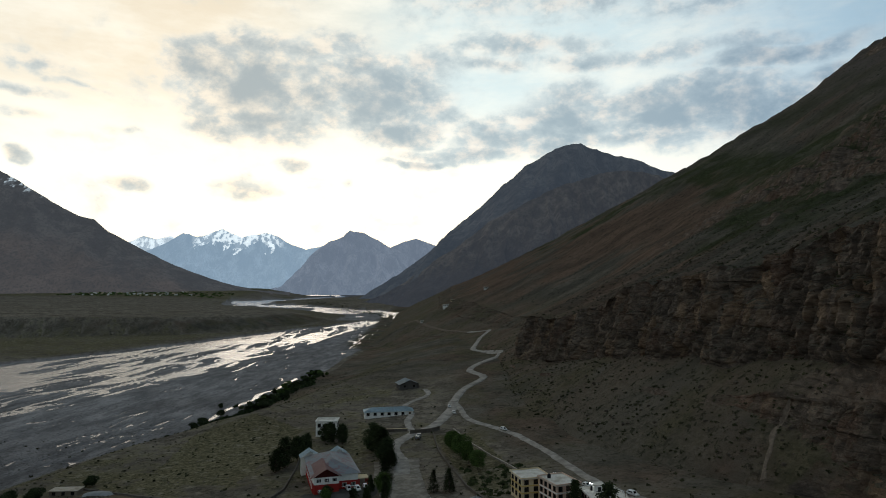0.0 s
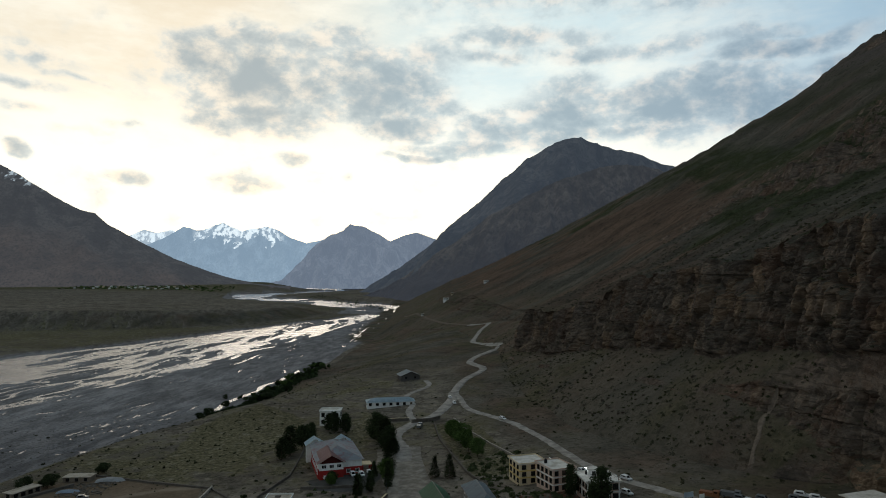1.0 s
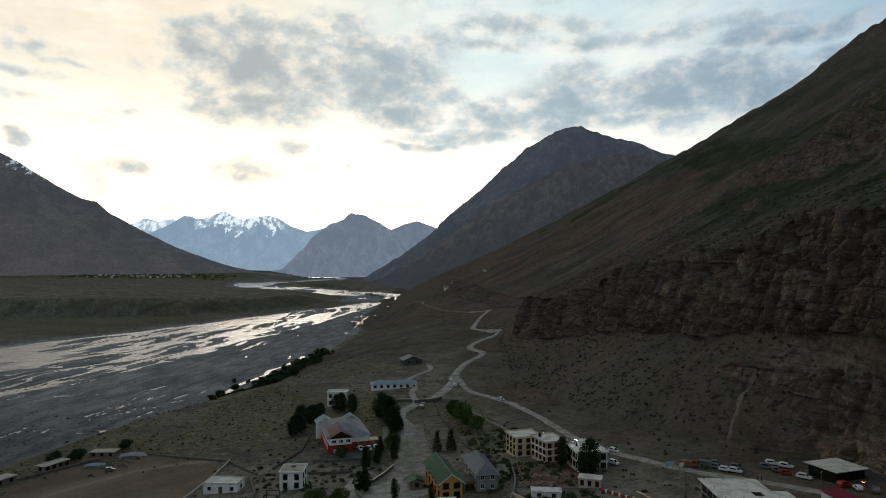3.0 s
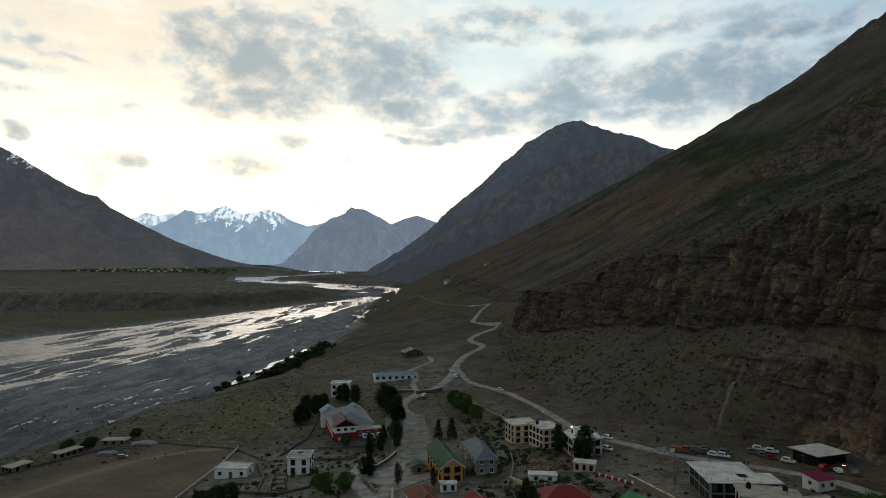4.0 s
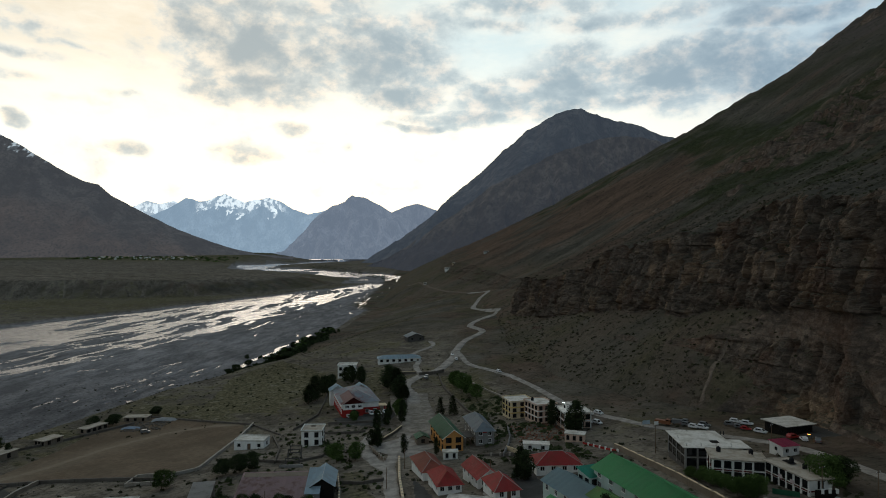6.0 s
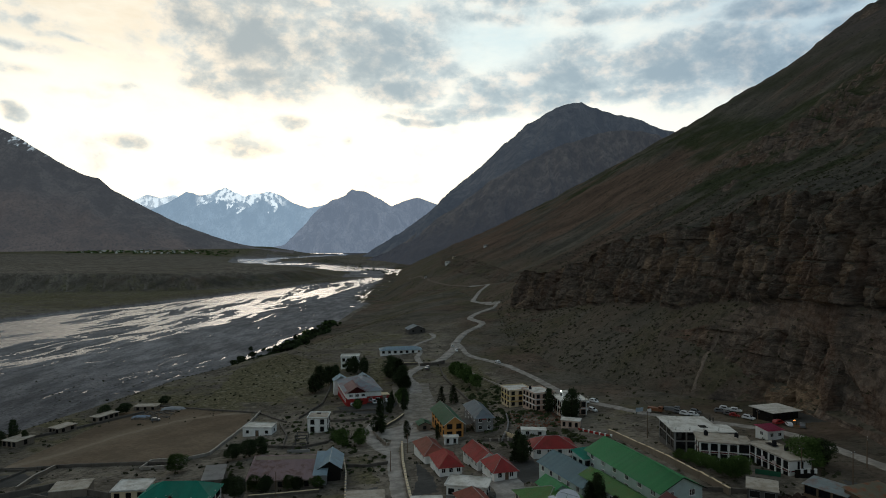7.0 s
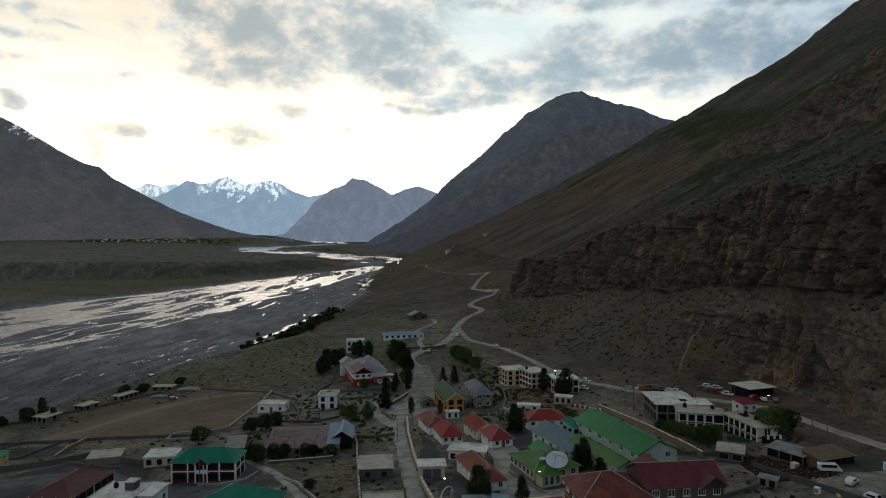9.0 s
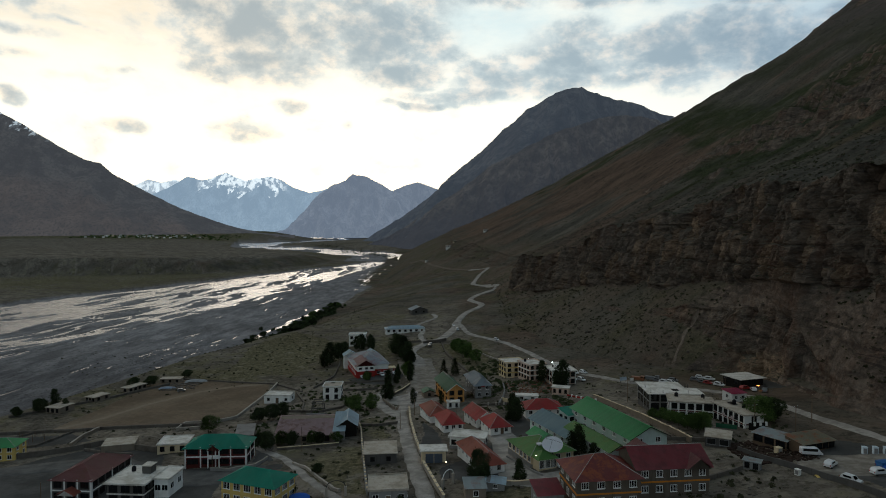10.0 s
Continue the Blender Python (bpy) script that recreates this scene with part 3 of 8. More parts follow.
SECTION_Y = (60, 190, 210, 235, 254, 270, 310, 350, 440, 510, 585, 625, 700, 850, 1050, 1500, 2000, 2600, 3300, 3700)
FOOT_X = (118, 115, 119, 121, 119, 100, 80, 62, 38, 36, 42, 46, 30, -20, -120, -125, -150, -140, 60, 300)
FOOT_Z = (1, 1, 0, 0, -2, -5, -8, -10, -12, -10, -8, -6, -6, -16, -36, -36, -32, -26, -20, -10)
LOW_X = (126, 120, 124, 125, 121.5, 116, 108, 98, 78, 60, 52, 56, 44, 20, -80, -85, -100, -90, 110, 350)
LOW_Z = (9, 9, 7, 6, 3, 12, 17, 14, 8, 1, -1, 1, 0, -2, -14, -14, -10, 0, 20, 40)
LEDGE_X = (127, 121, 126, 129, 127, 123, 111, 100, 80, 61, 53, 57, 45, 21, -79, -84, -99, -89, 111, 351)
LEDGE_Z = (10.5, 10.5, 13, 29, 28, 26, 20, 15.5, 9, 1.5, -0.5, 1.5, 0.4, -1.6, -13.5, -13.5, -9.5, 0.5, 20.5, 40.5)
WALL_X = (146, 134, 134, 132.5, 131.5, 129, 127, 119, 101, 90, 65, 74, 84, 66, 0, 0, 0, 20, 210, 450)
WALL_Z = (41, 41, 40, 39, 38, 36, 35, 30, 23, 10, 4, 10, 20, 10, 27, 27, 36, 50, 70, 90)
TOP_X = (152, 139, 138.5, 137, 136.5, 136, 135, 128, 113, 99, 71, 84, 100, 90, 30, 30, 30, 50, 240, 480)
TOP_Z = (80, 80, 80, 79, 79, 78, 77, 72, 60, 45, 33.5, 28, 31, 24, 43, 43, 52, 66, 86, 106)
CREST_X = (880, 880, 880, 880, 880, 880, 880, 880, 880, 880, 880, 880, 880, 880, 885, 910, 1000, 1110, 1250, 1330)
CREST_Z = (535, 535, 535, 535, 535, 535, 535, 535, 535, 535, 535, 535, 535, 535, 540, 545, 552, 594, 664, 690)


BOW = 1.12   # the open slope is a little hollow


def make_right_mountain():
    ys = [60.0]
    while ys[-1] < 3700:
        y = ys[-1]
        ys.append(y + (2.5 if y < 170 else 0.8 if y < 480 else 1.0 if y < 640 else 1.0 + (y - 640) * 0.012))
    y = np.array(ys)[:, None]
    line = [np.interp(y[:, 0], SECTION_Y, v) for v in (FOOT_X, FOOT_Z, LOW_X, LOW_Z, LEDGE_X, LEDGE_Z, WALL_X, WALL_Z, TOP_X, TOP_Z, CREST_X, CREST_Z)]
    rim = 20 * fbm(y[:, 0] / 34, 3.3, 0, 5, 91, 0.6) * step(170, 230, y[:, 0]) * step(640, 560, y[:, 0])
    line[9], line[7] = line[9] + rim, line[7] + 7 * fbm(y[:, 0] / 30, 9.3, 0, 3, 93) * step(640, 560, y[:, 0])
    line[8] = line[8] - 10 * fbm(y[:, 0] / 45, 6.1, 0, 4, 95) * step(640, 560, y[:, 0])
    line[5] = line[5] + 6 * fbm(y[:, 0] / 25, 1.3, 0, 4, 97)
    knots = [(line[2 * k][:, None], line[2 * k + 1][:, None]) for k in range(6)]
    xs, zs, rock = [], [], []
    for k, count in enumerate((28, 32, 18, 96, 250)):
        (ax, az), (bx, bz) = knots[k], knots[k + 1]
        s = np.linspace(0, 1, count, endpoint=False)[None, :]
        if k == 4:
            s = s ** 1.7
        xs.append(ax + (bx - ax) * s)
        zs.append(az + (bz - az) * (s ** BOW if k == 4 else s))
        steepness = step(1.0, 12.0, bz - az) if k in (1, 3) else step(228, 236, y) * step(266, 256, y) if k == 0 else 0.0 * az
        rock.append(steepness + 0 * s)
    back = np.array([0.0, 60.0, 200.0, 500.0])[None, :]
    xs.append(knots[5][0] + back)
    zs.append(knots[5][1] - back * 0.5)
    rock.append(np.zeros(xs[-1].shape))
    x, z, rock = np.concatenate(xs, 1), np.concatenate(zs, 1), np.concatenate(rock, 1)
    y = np.broadcast_to(y, x.shape)
    for _ in range(3):
        rock[:, 1:-1] = (rock[:, :-2] + 2 * rock[:, 1:-1] + rock[:, 2:]) / 4
    cliff = rock
    # buttresses, jointed blocks bed upon bed, open joints between them
    ridge = lambda v: 1 - np.abs(2 * v)
    lower = step(42, 34, z) * step(330, 290, y)
    butt = 18.0 * fbm(y / 40, z / 240, 0, 3, 61) + 5.0 * ridge(fbm(y / 17, z / 150, 0.5, 2, 63)) - 4.0
    relief, pale = 0.0, 0.0
    for tall, wide, deep, seed in ((34.0, 9.0, 2.9, 301), (15.0, 4.6, 1.5, 311), (6.0, 2.6, 0.62, 321), (2.6, 1.7, 0.26, 331)):
        along = y / wide + 0.7 * fbm(y / (2 * wide), z / (1.2 * tall), 0, 3, seed + 1)
        bedding = z / tall + 0.35 * fbm(y / 30, z / 20, 0, 3, seed + 2)
        out, tone, gap = blocks(along, bedding, seed)
        relief = relief + deep * (1.9 * (out - 0.5) - (1.15 if wide > 4 else 0.7) * np.exp(-(gap / 0.11) ** 2))
        if 3 < wide < 9:
            pale = pale + 0.6 * step(0.68, 0.80, tone)
    # a few long bedding ledges, set back above and undercut below
    ledge = z / 9.0 + 0.5 * fbm(y / 80, 0.7, 0, 2, 341)
    rise = ledge - np.floor(ledge)
    relief = relief + 1.2 * (0.5 - rise) * step(0.45, 0.6, vnoise(np.floor(ledge) * 3.3, y / 45, 0, 343)) - 0.9 * np.exp(-((rise - 0.04) / 0.05) ** 2) * step(0.4, 0.6, vnoise(np.floor(ledge) * 1.7, y / 18, 0, 345))
    column = 2.5 * (np.abs(fbm(y / 9, z / 90, 0, 3, 65)) - 0.1)
    chips = 0.9 * fbm(y / 2.2, z / 2.0, 0, 3, 69)
    cave = 5.5 * np.exp(-(((y - 247.5) / 1.4) ** 2 + ((z - 3.4) / 2.1) ** 2) ** 2)
    pale = np.clip(pale * step(330, 420, y + 4 * z) + 1.0 * step(15, 7, z) * step(226, 234, y) * step(264, 255, y), 0, 1) * step(0.1, 0.5, cliff)
    x = x - cliff * ((butt + column) * (1 - 0.7 * lower) + (relief + chips) * (1 - 0.45 * lower)) + 2.0 * cliff * lower + cave
    rust = step(-0.12, 0.08, fbm(x / 60, y / 60, 0, 3, 331)) * step(40, 26, z) * step(230, 290, y) * step(520, 400, y)
    # open slopes: gullies running down, outcrops that break the surface
    up = np.clip((z - 30) / 500, 0, 1)
    slope = 1 - rock
    far = np.hypot(x, y)
    size = np.clip(far / 300, 0.6, 4)
    gully = fbm(y / 60, x / 420, 0, 4, 71)
    lift = 24 * gully * step(40, 220, z) + 50 * fbm(y / 260, x / 300, 0, 3, 73) * step(100, 320, z) * (1 - 0.6 * step(380, 520, z))
    lift = lift + 3.4 * fbm(y / 11, x / 14, 0, 4, 75) + 12 * fbm(x / 45, y / 45, 0, 4, 77) * step(10, 90, z)
    mask = step(0.0, 0.09, fbm(x / 100, y / 140, 0, 4, 79) + 0.06 * step(90, 250, z) * step(900, 300, y) - 0.05) * step(950, 520, y)
    bands = z / 11.0 + 2.5 * fbm(x / 60, y / 60, 0, 3, 81)
    b_one, _, b_gap = blocks(y / 9.0 + 0.6 * fbm(y / 14, x / 14, 0, 3, 82), x / 9.0, 84)
    outcrop = (np.clip((bands - np.floor(bands)) * 4.5, 0, 1) - (bands - np.floor(bands))) * 13.0 - 3 + 4.0 * (b_one - 0.5) - 1.5 * np.exp(-(b_gap / 0.15) ** 2) + 3.0 * fbm(y / 7, x / 7, 0, 4, 83)
    mask = np.maximum(mask, step(-0.06, 0.04, fbm(x / 70, y / 90, 0, 4, 80)) * step(95, 130, z) * step(620, 420, y) * step(460, 330, z))
    lift = lift + mask * outcrop * 1.3 * step(70, 110, z)
    part_up = bands - np.floor(bands)
    crag_rock = mask * step(0.5, 0.2, part_up + 0.5 * fbm(y / 9, x / 9, 0, 3, 88)) * step(70, 110, z) * (1 - rock)
    pale = np.maximum(pale, 0.25 * crag_rock * step(-0.1, 0.1, fbm(x / 40, y / 25, 0, 3, 96)))
    low_mask = step(0.02, 0.12, fbm(x / 22, y / 30, 0, 3, 87)) * step(8, 20, z)
    lift = lift + low_mask * 5.0 * np.abs(fbm(y / 6, x / 6, 0, 4, 89)) * step(60, 40, z)
    crag = step(420, 520, z) * step(1700, 1100, y) * (40 * ridge(fbm(y / 90, x / 90, 0, 4, 85)) - 22)
    crag = crag + step(380, 530, z) * (14 * np.exp(-((y - 1285) / 45) ** 2) - 20 * np.exp(-((y - 1480) / 70) ** 2) + 22 * fbm(y / 22, x / 22, 0, 4, 86) * step(1420, 1330, y))
    toe = step(0, 10, x - np.asarray(line[0])[:, None])
    z = z + slope * (lift * (0.35 + 0.65 * up ** 0.3) + crag) * toe
    ob = sheet("mountain_right", np.stack([x, y, z], -1)[:, ::-1], SLOPE, (("pale", pale[:, ::-1]), ("rust", rust[:, ::-1]), ("crag", crag_rock[:, ::-1])), smooth=((rock + crag_rock)[:-1, ::-1][:, 1:] < 0.35).reshape(-1))
    return tagged(ob, "steep brown mountainside of scree, scrub and bedded rock cliffs", "mountain", kind="structure")


def range_mesh(name, crest, front, back_run, mat, label, toe_z, seed, rough, cols=260, rows=90, concave=1.25):
    """A range under a crest line: crest and front are (x, y, z) and (x, y) knots from left to right."""
    crest, front = np.array(crest, float), np.array(front, float)
    s = np.linspace(0, 1, cols)
    def along(pts):
        d = np.r_[0, np.cumsum(np.hypot(*np.diff(pts[:, :2], axis=0).T))]
        return [np.interp(s, d / d[-1], pts[:, k]) for k in range(pts.shape[1])]
    cx, cy, cz = along(crest)
    fx, fy = along(front)
    v = np.r_[np.linspace(0, 1, rows), np.array([1.06, 1.2, 1.5])]
    drop = np.where(v <= 1, np.clip(v, 0, 1) ** concave, 1 - (v - 1) * 0.8)
    v2 = v[:, None]
    x = fx + (cx - fx) * np.minimum(v2, 1)
    y = fy + (cy - fy) * np.minimum(v2, 1) + np.clip(v2 - 1, 0, None) * back_run
    z = toe_z + (cz - toe_z) * drop[:, None]
    tall = np.clip((z - toe_z) / max(cz.max() - toe_z, 1), 0, 1)
    # spurs and gullies that run down from the crest
    spur = fbm(s[None, :] * 9 + 0.6 * fbm(x / 300, y / 300, 0, 2, seed), v2 * 1.6, 0, 4, seed + 1)
    fold = 1 - np.abs(2 * fbm(x / 420, y / 420, z / 420, 4, seed + 2))
    teeth = fbm(x / 60, y / 60, z / 60, 4, seed + 3)
    body = np.sin(np.pi * np.clip(v2, 0, 1) * 0.93) ** 0.8
    ribs = 1 - np.abs(2 * fbm(s[None, :] * 26 + 1.5 * fbm(x / 260, y / 260, 0, 2, seed + 7), v2 * 2.2, 0, 3, seed + 5))
    y = y + rough * (2.4 * spur - 0.55 * (ribs - 0.75)) * body
    z = z + rough * (0.9 * (fold - 0.7) * body + 0.30 * (ribs - 0.75) * body + (0.30 if rough < 80 else 0.2) * teeth * tall ** 0.5)
    ob = sheet(name, np.stack([x, y, z], -1), mat, (("rise", np.broadcast_to(np.clip(v2, 0, 1), x.shape)),))
    return tagged(ob, label, "mountain", kind="structure")


def sight(px, py, depth):
    """Place at a depth ahead along a line of sight from the end of the way: picture shares to the right and up."""
    u, v, p = (px - 784) / 1119.7, (441 - py) / 1119.7, radians(-1.8)
    s = depth / (math.cos(p) - v * math.sin(p))
    return (u * s, depth, 60 + s * (math.sin(p) + v * math.cos(p)))


def make_ranges():
    # each range's last colour and strength: haze painted on as emission
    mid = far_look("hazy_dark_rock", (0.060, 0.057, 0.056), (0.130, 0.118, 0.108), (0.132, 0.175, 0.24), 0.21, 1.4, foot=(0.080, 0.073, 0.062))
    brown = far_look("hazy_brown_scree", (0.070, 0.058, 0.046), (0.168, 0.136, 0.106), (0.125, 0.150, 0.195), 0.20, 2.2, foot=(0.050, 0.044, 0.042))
    left = far_look("haze_glow_rock_snow_streaks", (0.050, 0.050, 0.053), (0.118, 0.106, 0.098), (0.140, 0.152, 0.172), 0.27, 1.5, (1.00, -9000, -2360, 320), (0.118, 0.080, 0.064))
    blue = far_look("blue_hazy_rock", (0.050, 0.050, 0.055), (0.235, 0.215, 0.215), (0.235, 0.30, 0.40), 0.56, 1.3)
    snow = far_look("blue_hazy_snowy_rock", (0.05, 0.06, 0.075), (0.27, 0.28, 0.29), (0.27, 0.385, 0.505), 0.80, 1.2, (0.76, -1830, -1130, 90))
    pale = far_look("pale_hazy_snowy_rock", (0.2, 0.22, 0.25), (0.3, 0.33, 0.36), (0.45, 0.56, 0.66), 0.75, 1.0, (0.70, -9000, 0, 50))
    pts = lambda depth, *p: [sight(a, b, depth) for a, b in p]
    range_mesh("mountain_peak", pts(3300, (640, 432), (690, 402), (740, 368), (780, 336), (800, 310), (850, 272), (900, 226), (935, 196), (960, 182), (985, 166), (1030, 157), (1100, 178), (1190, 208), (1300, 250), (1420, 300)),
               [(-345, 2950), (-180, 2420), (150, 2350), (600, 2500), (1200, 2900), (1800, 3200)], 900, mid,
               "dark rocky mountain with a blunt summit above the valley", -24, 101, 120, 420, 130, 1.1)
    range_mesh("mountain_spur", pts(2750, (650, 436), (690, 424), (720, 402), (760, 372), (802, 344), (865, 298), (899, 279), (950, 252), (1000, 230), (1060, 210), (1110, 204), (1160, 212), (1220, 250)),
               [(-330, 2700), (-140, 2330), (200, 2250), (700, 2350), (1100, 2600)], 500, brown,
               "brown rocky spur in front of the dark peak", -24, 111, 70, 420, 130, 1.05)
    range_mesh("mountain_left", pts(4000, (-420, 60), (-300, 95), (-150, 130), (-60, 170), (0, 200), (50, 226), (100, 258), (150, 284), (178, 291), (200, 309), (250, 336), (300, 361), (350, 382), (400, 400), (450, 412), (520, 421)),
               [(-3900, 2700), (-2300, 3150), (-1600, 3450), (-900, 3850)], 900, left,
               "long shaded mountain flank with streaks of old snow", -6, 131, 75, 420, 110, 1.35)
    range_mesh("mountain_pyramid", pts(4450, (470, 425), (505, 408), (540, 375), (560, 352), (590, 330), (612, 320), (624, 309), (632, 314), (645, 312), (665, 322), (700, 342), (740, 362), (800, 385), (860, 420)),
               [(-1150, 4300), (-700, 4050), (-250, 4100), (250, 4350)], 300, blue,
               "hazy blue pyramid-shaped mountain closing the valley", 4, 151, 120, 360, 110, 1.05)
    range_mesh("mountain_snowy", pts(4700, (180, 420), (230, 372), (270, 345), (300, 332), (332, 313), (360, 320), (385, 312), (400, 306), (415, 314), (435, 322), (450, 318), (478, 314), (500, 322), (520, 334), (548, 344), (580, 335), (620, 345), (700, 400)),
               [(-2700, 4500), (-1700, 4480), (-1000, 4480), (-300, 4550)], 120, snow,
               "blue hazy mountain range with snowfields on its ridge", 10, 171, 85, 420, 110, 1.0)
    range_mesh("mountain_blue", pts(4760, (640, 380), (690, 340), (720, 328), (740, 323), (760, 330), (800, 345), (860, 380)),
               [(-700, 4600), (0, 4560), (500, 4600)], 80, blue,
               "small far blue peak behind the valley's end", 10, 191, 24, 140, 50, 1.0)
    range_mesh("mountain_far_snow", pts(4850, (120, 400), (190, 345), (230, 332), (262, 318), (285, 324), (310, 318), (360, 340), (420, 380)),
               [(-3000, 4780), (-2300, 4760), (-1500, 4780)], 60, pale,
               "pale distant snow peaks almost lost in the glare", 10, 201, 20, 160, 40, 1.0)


make_ground()
make_water()
make_right_mountain()
make_ranges()


# ---------------------------------------------------------------- building kit
def plaster(name, r, g, b, stain=0.35, rough=0.85):
    def build(n, p):
        big, fine = n.noise(p, 0.35, 5, 0.6), n.noise(p, 3.0, 6, 0.6)
        runs = n.noise(n.scaled(p, 1.6, 1.6, 0.22), 1.0, 5, 0.6)
        col = n.mix(n.range(big, 0.4, 0.7, 0.0, stain), rgb(r, g, b), rgb(r * 0.6, g * 0.57, b * 0.52))
        col = n.mix(n.range(runs, 0.52, 0.75, 0.0, stain), col, rgb(r * 0.5, g * 0.48, b * 0.45))
        col = n.mix(n.range(fine, 0.4, 0.7, 0.0, 0.15), col, rgb(r * 0.75, g * 0.75, b * 0.75))
        return col, fine, 0.4, 0.02
    return material(name, build, max(rough, 0.9), 0.0, 0.05)


def sheet_metal(name, r, g, b, rust=0.25, axis="x", rust_col=(0.16, 0.075, 0.045), rough=0.5):
    """Painted corrugated sheets, a little different from sheet to sheet; axis: along the ridge."""
    def build(n, p):
        o = n.add("ShaderNodeTexCoord").outputs["Object"]
        sep = n.add("ShaderNodeSeparateXYZ")
        n.put(sep.inputs[0], o)
        along = sep.outputs[0 if axis == "x" else 1]
        white = n.add("ShaderNodeTexWhiteNoise")
        white.noise_dimensions = "1D"
        n.put(white.inputs["W"], n.math("FLOOR", n.math("DIVIDE", along, 0.9)))
        col = n.mix(n.math("MULTIPLY", white.outputs[0], 0.45), rgb(r, g, b), rgb(r * 0.72, g * 0.72, b * 0.74))
        fade = n.range(n.noise(p, 0.16, 5, 0.6), 0.4, 0.65, 0.0, 0.35)
        col = n.mix(fade, col, rgb(r * 0.75 + 0.07, g * 0.75 + 0.07, b * 0.75 + 0.065))
        col = n.mix(n.range(n.noise(n.scaled(p, 1, 1, 0.5), 0.45, 7, 0.68), 0.47, 0.66, 0.0, rust), col, rgb(*rust_col))
        col = n.mix(n.range(n.noise(p, 2.2, 5, 0.6), 0.5, 0.75, 0.0, 0.3), col, rgb(r * 0.55 + 0.03, g * 0.55 + 0.03, b * 0.55 + 0.03))
        ribs = n.math("SINE", n.math("MULTIPLY", along, 2 * math.pi / 0.19))
        return col, ribs, 0.5, 0.02
    return material(name + "_" + axis, build, 0.6, 0.0, 0.22)


WHITE = plaster("white_limewash", 0.84, 0.84, 0.81)
CREAM = plaster("cream_paint", 0.66, 0.54, 0.36)
YELLOW = plaster("yellow_ochre_paint", 0.62, 0.45, 0.15)
ORANGE = plaster("orange_paint", 0.60, 0.30, 0.10)
PALE_GREEN = plaster("pale_green_paint", 0.50, 0.60, 0.56)
GREY = plaster("grey_cement", 0.27, 0.265, 0.26, 0.5)
DARK_GREY = plaster("dark_cement", 0.105, 0.10, 0.095, 0.5)
MAROON = plaster("maroon_paint", 0.12, 0.032, 0.028)
RED_PAINT = plaster("red_paint", 0.34, 0.035, 0.03)
MUD = plaster("mud_plaster", 0.23, 0.19, 0.15, 0.5)
BROWN_STONE = plaster("brown_dressed_stone", 0.125, 0.105, 0.085, 0.6)
STONE = plaster("dry_stone", 0.135, 0.12, 0.105, 0.7, 0.95)
PINKISH = plaster("faded_pink_paint", 0.64, 0.47, 0.38)
CEMENT_TOP = plaster("pale_cement_roof", 0.64, 0.62, 0.575, 0.95)
MUD_TOP = plaster("packed_earth_roof", 0.42, 0.375, 0.315, 0.9)
RIDGE = plaster("pale_ridge_metal", 0.46, 0.45, 0.44, 0.3)
TRIM = plaster("white_trim_paint", 0.80, 0.80, 0.78, 0.2)
ORANGE_TRIM = plaster("orange_trim_paint", 0.55, 0.20, 0.03, 0.2)
BLACK_TRIM = plaster("black_brown_trim", 0.018, 0.016, 0.014, 0.2)
WOOD = plaster("weathered_wood", 0.16, 0.11, 0.075, 0.4)
IRON = plaster("dark_iron", 0.05, 0.05, 0.052, 0.3, 0.6)
TANK = plaster("black_plastic", 0.018, 0.018, 0.02, 0.2, 0.5)
TARP_BLUE = plaster("blue_tarpaulin", 0.03, 0.10, 0.38, 0.3, 0.5)


def glass_look(n, p):
    return (rgb(0.008, 0.010, 0.012),)


GLASS = material("dark_window_glass", glass_look, 0.08, 0.0, 0.5)


def box(bm, x0, x1, y0, y1, z0, z1):
    vs = [bm.verts.new(c) for c in ((x0, y0, z0), (x1, y0, z0), (x1, y1, z0), (x0, y1, z0), (x0, y0, z1), (x1, y0, z1), (x1, y1, z1), (x0, y1, z1))]
    for f in ((0, 3, 2, 1), (4, 5, 6, 7), (0, 1, 5, 4), (1, 2, 6, 5), (2, 3, 7, 6), (3, 0, 4, 7)):
        bm.faces.new([vs[k] for k in f])
    return vs


def tube(bm, a, b, ra, rb, sides=8):
    """A tapered round bar from a to b."""
    a, b = Vector(a), Vector(b)
    turn = (b - a).to_track_quat("Z", "Y")
    rings = []
    for c, r in ((a, ra), (b, rb)):
        rings.append([bm.verts.new(c + turn @ Vector((r * math.cos(2 * math.pi * k / sides), r * math.sin(2 * math.pi * k / sides), 0))) for k in range(sides)])
    for k in range(sides):
        bm.faces.new((rings[0][k], rings[0][(k + 1) % sides], rings[1][(k + 1) % sides], rings[1][k]))
    bm.faces.new(rings[0][::-1])
    bm.faces.new(rings[1])


def mesh_of(name, bm, mat, smooth=False):
    bmesh.ops.recalc_face_normals(bm, faces=bm.faces)
    me = bpy.data.meshes.new(name)
    bm.to_mesh(me)
    bm.free()
    for m in mat if isinstance(mat, (list, tuple)) else (mat,):
        me.materials.append(m)
    if smooth:
        me.polygons.foreach_set("use_smooth", [True] * len(me.polygons))
    return me


def part(name, bm, mat, parent, label="", m=None, smooth=False):
    """Links a bmesh, or a ready mesh, as one mesh object under a thing or a part."""
    me = bm if isinstance(bm, bpy.types.Mesh) else mesh_of(name, bm, mat, smooth)
    ob = new(name, me)
    ob.parent = parent
    if m is not None:
        ob.matrix_basis = m
    return tagged(ob, label)


def boxes(*rows):
    bm = bmesh.new()
    for r in rows:
        box(bm, *r)
    return bm


WINDOW_MESHES = {}


